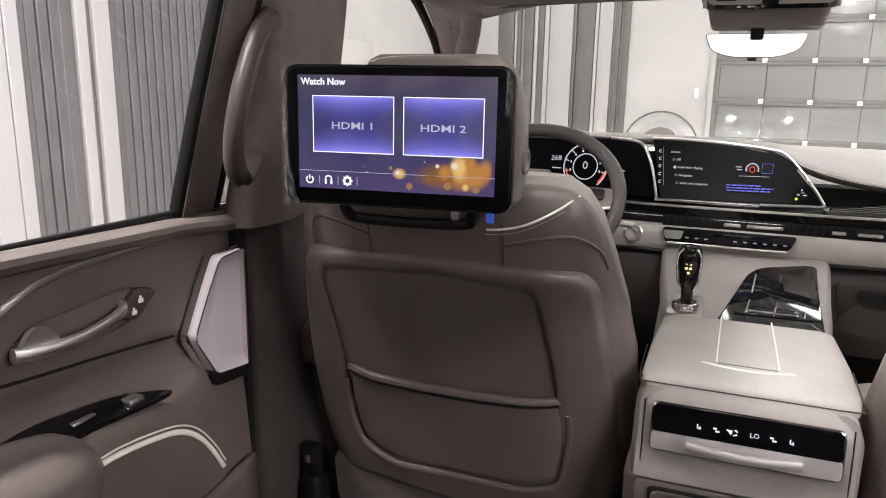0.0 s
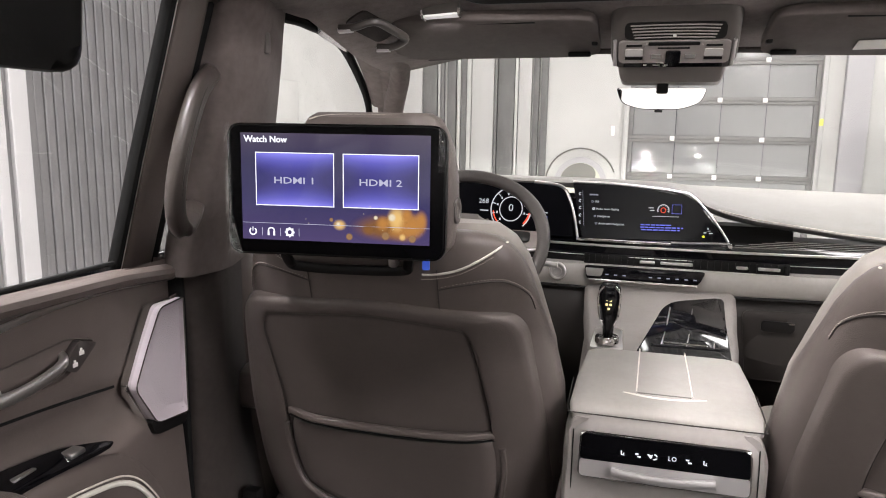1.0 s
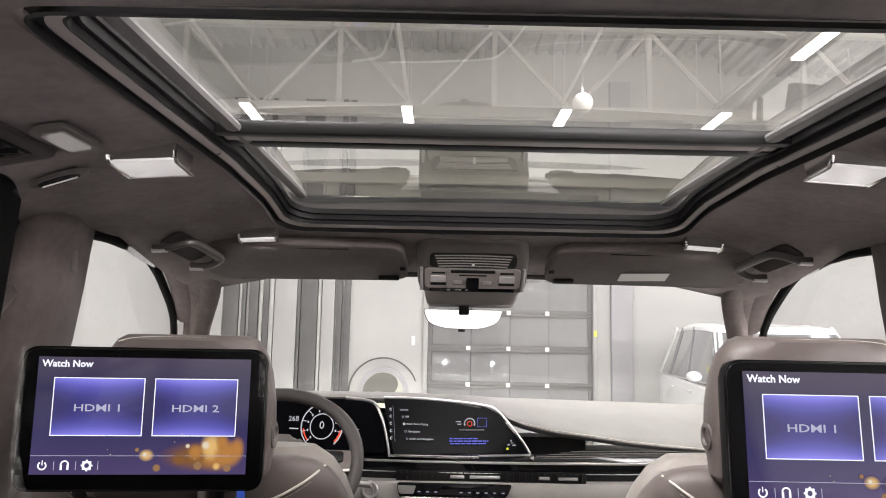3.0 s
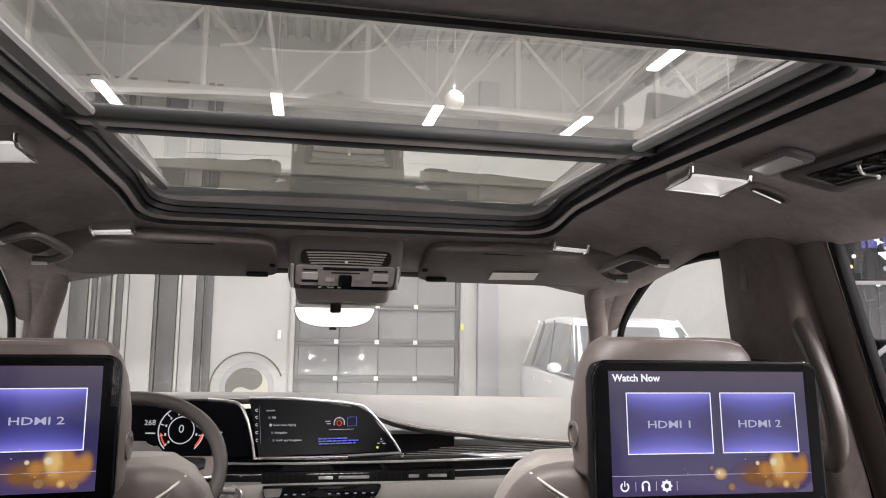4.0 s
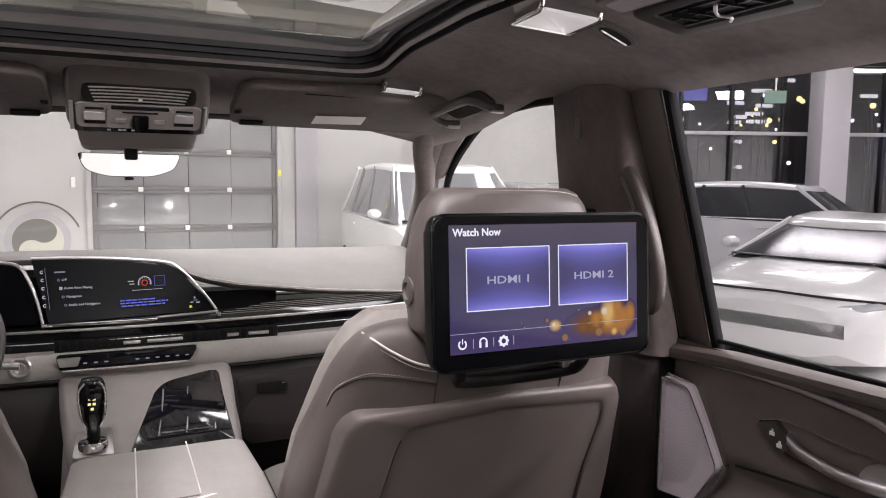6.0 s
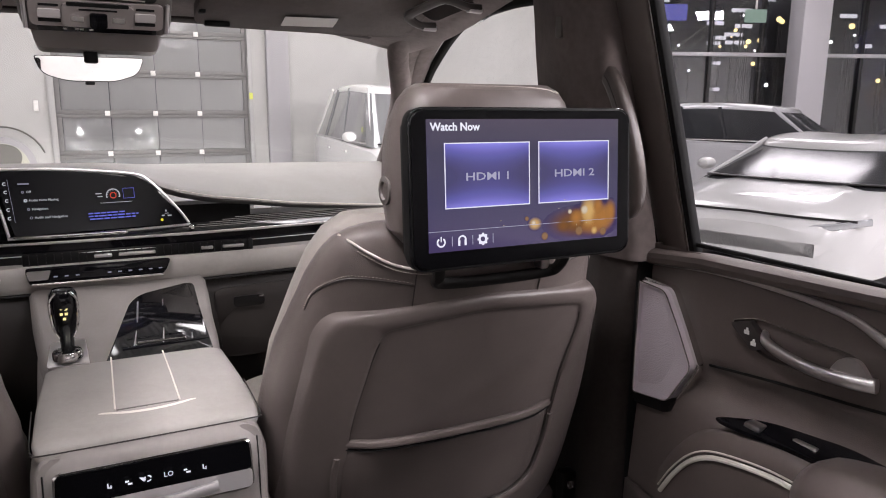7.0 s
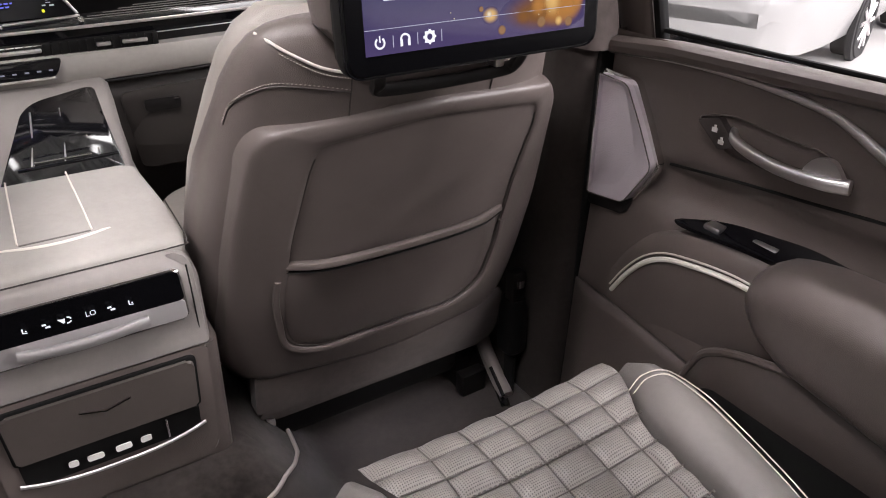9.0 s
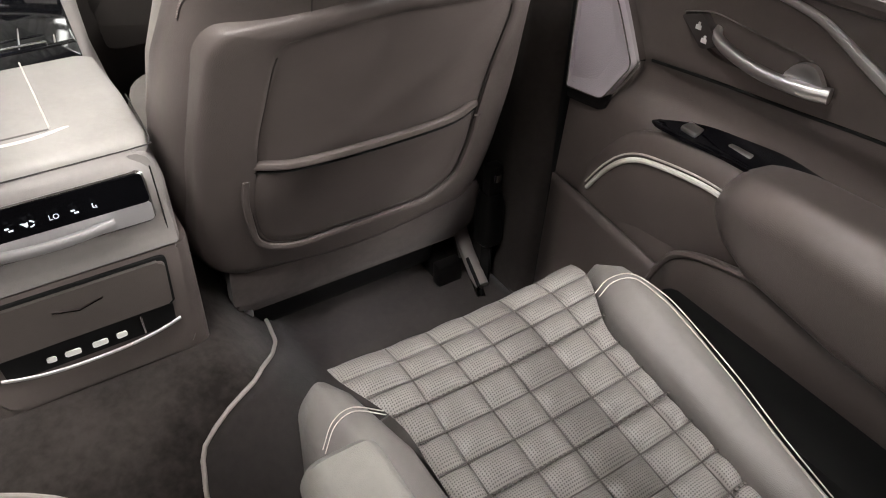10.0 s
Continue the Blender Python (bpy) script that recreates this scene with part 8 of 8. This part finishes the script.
def make_car(name, label, at, heading, length, width, height, hood, belt, ws_base, roof_f, roof_r, tail, paint, hatch=0.0, glass=None, axles=None):
    """A parked car. Stations run from the nose (0) to the tail (length); heading is where the nose points, in degrees from +x."""
    glass = glass or CARGLASS
    car = thing(name, (at[0], at[1], GROUND), label, "car")
    m = Matrix.Translation((at[0], at[1], GROUND)) @ pose(0, 0, 0, 0, 0, heading) @ Matrix.Translation((length / 2, 0, 0))
    hwid = width / 2

    def w(s, lat, z):
        return m @ Vector((-s, lat, z))

    # lower body
    rings = []
    for f in (0.0, 0.012, 0.04, 0.10, 0.18, ws_base / length, 0.42, 0.60, 0.78, 0.90, 0.96, 0.99, 1.0):
        s = f * length
        nose = lerp(f, [0, 0.03, 0.12, 0.25, 0.85, 0.95, 1.0], [0.62, 0.82, 0.95, 1.0, 1.0, 0.95, 0.78])
        top = lerp(s, [0, 0.12, 0.5, ws_base, ws_base + 0.6, roof_r, tail, length], [hood - 0.22, hood - 0.10, hood - 0.02, belt - 0.02, belt, belt + 0.04, belt + 0.03, belt - 0.10])
        bot = lerp(f, [0, 0.06, 0.5, 0.94, 1.0], [0.34, 0.22, 0.20, 0.24, 0.38])
        hw = hwid * nose
        half = [(0.55 * hw, bot), (0.93 * hw, bot + 0.06), (0.99 * hw, bot + 0.30), (1.0 * hw, top - 0.20), (0.975 * hw, top - 0.06), (0.90 * hw, top - 0.012), (0.5 * hw, top + 0.020), (0.2 * hw, top + 0.03)]
        rings.append([w(s, a, z) for a, z in half] + [w(s, -a, z) for a, z in reversed(half)])
    part("body", loft(rings), paint, car, sharp=40)
    # glasshouse: glass ring, then the roof shell
    def house(z, inset):
        k = (z - belt) / (height - belt)
        s0, s1 = ws_base + (roof_f - ws_base) * k, tail - hatch + (roof_r - tail + hatch) * k
        hw = hwid * (0.93 - 0.20 * k) - inset
        pts = [(s0, 0.62 * hw), (s0 + 0.10, 0.93 * hw), (s0 + 0.35, hw), ((s0 + s1) / 2, hw * 1.01), (s1 - 0.35, hw * 0.98), (s1 - 0.08, 0.88 * hw), (s1, 0.6 * hw)]
        pts = [(s0 - 0.05, 0.0)] + pts + [(s1 + 0.04, 0.0)] + [(s, -a) for s, a in reversed(pts)]
        pts = [(p.x, p.y) for p in smooth_path([(s, a, 0) for s, a in pts], 3, True)]
        sm, hl = (s0 + s1) / 2, max(0.3, (s1 - s0) / 2)
        return [w(s, a, z - 0.075 * max(0.0, k) * ((s - sm) / hl) ** 2) for s, a in pts]

    zr = height - 0.10
    gl = part("window_band", loft([house(z, 0.004) for z in (belt - 0.03, belt + 0.12, (belt + zr) / 2, zr + 0.01)], False), glass, car, "dark window glass")

    def cap(k, z):
        r = house(zr, 0.0)
        c = sum((Vector(p) for p in r), Vector()) / len(r)
        return [(c + (Vector(p) - c) * k) * 1.0 + Vector((0, 0, z - zr)) for p in r]

    part("roof", loft([cap(1.0, zr - 0.02), cap(1.004, zr), cap(0.985, zr + 0.035), cap(0.93, zr + 0.07), cap(0.75, zr + 0.092), cap(0.4, zr + 0.1)]), paint, car, "painted roof")
    # pillars
    for side in (-1, 1):
        def pil(k0, k1, wide, mat=paint):
            pts = []
            for z in np.linspace(belt - 0.02, zr + 0.01, 6):
                k = (z - belt) / (height - belt)
                s0, s1 = ws_base + (roof_f - ws_base) * k, tail - hatch + (roof_r - tail + hatch) * k
                hw = hwid * (0.93 - 0.20 * k)
                s = s0 + (s1 - s0) * (k0 + (k1 - k0) * k)
                edge = 0.955 if (k0 < 0.06 or k0 > 0.94) else 1.0
                pts.append(w(s, side * hw * edge, z))
            part("pillar", sweep(pts, wide, 0.018, 3, 8, up=tuple((m.to_3x3() @ Vector((0, side, 0))))), mat, car)
        pil(0.055, 0.10, 0.030)
        pil(0.42, 0.44, 0.030, glass)
        pil(0.72, 0.70, 0.026, glass)
        pil(0.95, 0.90, 0.04)
        part("belt_trim", sweep([w(s, side * hwid * 0.945, belt + 0.005) for s in np.linspace(ws_base + 0.3, tail - hatch - 0.2, 8)], 0.008, 0.010, 2, 6), CHROME, car, "bright belt trim")
        hb = belt - 0.13
        for s in (ws_base + 1.15, ws_base + 2.15):
            part("door_handle", sweep([w(s - 0.10, side * (hwid * 1.0 + 0.012), hb), w(s + 0.10, side * (hwid * 1.0 + 0.012), hb)], 0.012, 0.014, 2.4, 8), paint, car)
        mirm = part("door_mirror", loft([[w(ws_base + 0.45 + ds, side * (hwid + 0.10 + 0.085 * u), belt + 0.08 + 0.062 * v) for u, v in [(math.cos(a), math.sin(a)) for a in np.linspace(0, 2 * math.pi, 14, endpoint=False)]] for ds in (0.06,)] + [[w(ws_base + 0.45 + ds, side * (hwid + 0.10 + 0.085 * k * u), belt + 0.08 + 0.062 * k * v) for u, v in [(math.cos(a), math.sin(a)) for a in np.linspace(0, 2 * math.pi, 14, endpoint=False)]] for ds, k in ((0.0, 1.05), (-0.08, 0.7), (-0.10, 0.3))]), paint, car)
        part("mirror_glass", loft([[w(ws_base + 0.515, side * (hwid + 0.10 + 0.072 * u), belt + 0.08 + 0.052 * v) for u, v in [(math.cos(a), math.sin(a)) for a in np.linspace(0, 2 * math.pi, 14, endpoint=False)]], [w(ws_base + 0.518, side * (hwid + 0.10 + 0.068 * u), belt + 0.08 + 0.049 * v) for u, v in [(math.cos(a), math.sin(a)) for a in np.linspace(0, 2 * math.pi, 14, endpoint=False)]]]), MIRROR, car)
        part("headlamp", sweep([w(0.06, side * hwid * 0.52, hood - 0.20), w(0.10, side * hwid * 0.72, hood - 0.17), w(0.32, side * hwid * 0.93, hood - 0.13)], 0.022, 0.03, 2.4, 10), HEADLAMP, car, "clear headlamp")
        for s in axles or (0.19 * length, 0.80 * length):
            ang = np.linspace(0, 2 * math.pi, 32, endpoint=False)
            R_ = 0.34
            part("wheel_arch", loft([[w(s + (R_ + 0.05) * math.cos(a), side * (hwid * 0.985 + dl), 0.34 + (R_ + 0.05) * math.sin(a)) for a in ang] for dl in (-0.05, 0.008)]), TYRE, car)
            tyre = part("tyre", loft([[w(s + r * math.cos(a), side * (hwid * 0.985 + dl), 0.34 + r * math.sin(a)) for a in ang] for dl, r in ((-0.2, 0.32), (0.0, R_), (0.02, R_ - 0.01), (0.022, 0.26), (0.0, 0.24))]), TYRE, car)
            part("rim", joined(*[sweep([w(s + 0.04 * math.cos(a), side * (hwid * 0.985 + 0.02), 0.34 + 0.04 * math.sin(a)), w(s + 0.245 * math.cos(a), side * (hwid * 0.985 + 0.018), 0.34 + 0.245 * math.sin(a))], 0.022, 0.012, 2.4, 6, up=tuple(m.to_3x3() @ Vector((0, 1, 0)))) for a in np.linspace(0, 2 * math.pi, 10, endpoint=False)]), SILVER, tyre, "silver spoked rim")
    # nose: grille, bonnet shut line
    part("grille", sweep([w(0.03, a, hood - 0.30) for a in np.linspace(-0.42 * hwid, 0.42 * hwid, 8)], 0.03, 0.018, 3, 8), SATIN_BLACK, car, "black grille")
    part("bonnet_gap", sweep(smooth_path([w(0.045 + 0.16 * abs(a) ** 2.5, a * hwid * 0.86, lerp(abs(a), [0, 1], [hood - 0.105, hood - 0.125])) for a in np.linspace(-1, 1, 11)], 3), 0.006, 0.012, 2, 6), RUBBER, car)
    part("wiper_cowl", sweep(smooth_path([w(ws_base - 0.06 + 0.12 * abs(a) ** 2, a * hwid * 0.86, belt + 0.012) for a in np.linspace(-1, 1, 9)], 3), 0.035, 0.010, 2.4, 8), SATIN_BLACK, car)
    return car


PAINT_WHITE = material("white_car_paint", (0.78, 0.78, 0.77), 0.25, coat=0.6)
PAINT_PEARL = material("pearl_white_car_paint", (0.29, 0.29, 0.285), 0.3, coat=0.6)
PAINT_SILVER = material("silver_car_paint", (0.36, 0.36, 0.37), 0.3, metal=0.35, coat=1.0)
VANGLASS = material("pale_car_window_glass", (0.20, 0.205, 0.21), 0.08, coat=1.0)
PAINT_DARK = material("dark_car_paint", (0.03, 0.03, 0.035), 0.25, coat=1.0)
make_car("white_sedan", "white parked sedan with a dark windscreen", (7.22, 5.12), 197.0, 4.75, 1.90, 1.46, 0.95, 1.04, 0.94, 2.15, 3.55, 4.25, PAINT_PEARL, axles=(2.0, 3.95))
make_car("silver_suv", "silver parked sport utility car with bright window trim", (9.6, 8.2), -62.0, 4.9, 1.95, 1.80, 1.08, 1.22, 1.35, 2.05, 4.0, 4.65, PAINT_SILVER, 0.05)
make_car("white_minivan", "white parked minivan with dark side windows", (4.03, 9.3), -96.0, 4.7, 1.90, 2.00, 1.12, 1.24, 0.95, 1.75, 4.1, 4.6, PAINT_WHITE, 0.0, VANGLASS)
make_car("dark_sedan", "dark parked saloon car further down the hall", (12.2, 6.2), -80.0, 4.8, 1.86, 1.47, 0.96, 1.02, 1.5, 2.3, 3.6, 4.2, PAINT_DARK)
make_car("grey_sedan", "grey parked car near the far wall", (6.9, 10.6), -100.0, 4.4, 1.86, 1.74, 1.06, 1.12, 1.3, 2.1, 3.8, 4.2, PAINT_SILVER)

# the viewing car's own nose, with its low beams on
nose = thing("car_nose", (0, 2.9, GROUND), "black bonnet and lit headlamps of the car itself", "car bonnet", kind="structure")
rows = []
for y_, zt, hw in ((2.34, 1.28, 0.93), (2.6, 1.22, 0.95), (3.0, 1.16, 0.95), (3.35, 1.08, 0.92), (3.45, 0.98, 0.88), (3.47, 0.55, 0.88)):
    rows.append([(x_ * hw, y_, zt - 0.05 * abs(x_) ** 3) for x_ in np.linspace(-1, 1, 13)])
bm, _ = grid_mesh(rows)
part("bonnet", bm, PAINT_OUT, nose, solid=0.01)
BEAM = glow("headlamp_beam", (1.0, 0.98, 0.95), 240.0)
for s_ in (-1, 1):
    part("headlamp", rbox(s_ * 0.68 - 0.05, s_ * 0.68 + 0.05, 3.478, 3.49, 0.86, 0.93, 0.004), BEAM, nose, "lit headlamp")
    # unseen floating plate, added to cut off the top of the beam
    part("beam_block", rbox(s_ * 0.68 - 0.05, s_ * 0.68 + 0.05, 3.600, 3.602, 0.926, 0.97, 0), BLACK, nose)
    spot = bpy.data.lights.new("low_beam", "SPOT")
    spot.energy, spot.spot_size, spot.spot_blend, spot.shadow_soft_size, spot.color = BEAM_WATTS, radians(56), 0.5, 0.0008, (1.0, 0.98, 0.94)
    so = new("low_beam", spot)
    so.matrix_basis = look((s_ * 0.68, 3.52, 0.925), (s_ * 0.68, 12.0, 0.7))

# a black handset on a side arm by the near left shoulder
hs = thing("handset", (-0.24, 0.24, 1.61), "black handset with rounded corners on a side arm", "handset")
HP = Matrix.Translation((-0.197, 0.262, 1.637)) @ pose(0, 0, 0, 0, 4, 40)
part("slab", prism(rounded([(-0.075, -0.0255), (0.0, -0.0255), (0.0, 0.0255), (-0.075, 0.0255)], 0.007, 5), lambda u, v, w: HP @ Vector((u, w, v)), 0.012, 0.003), BLACK, hs)
part("arm", sweep([HP @ Vector((-0.06, 0.006, 0.0)), (-0.50, 0.16, 1.60), (-0.80, 0.12, 1.50)], 0.008, 0.008, 2, 8), BLACK, hs)
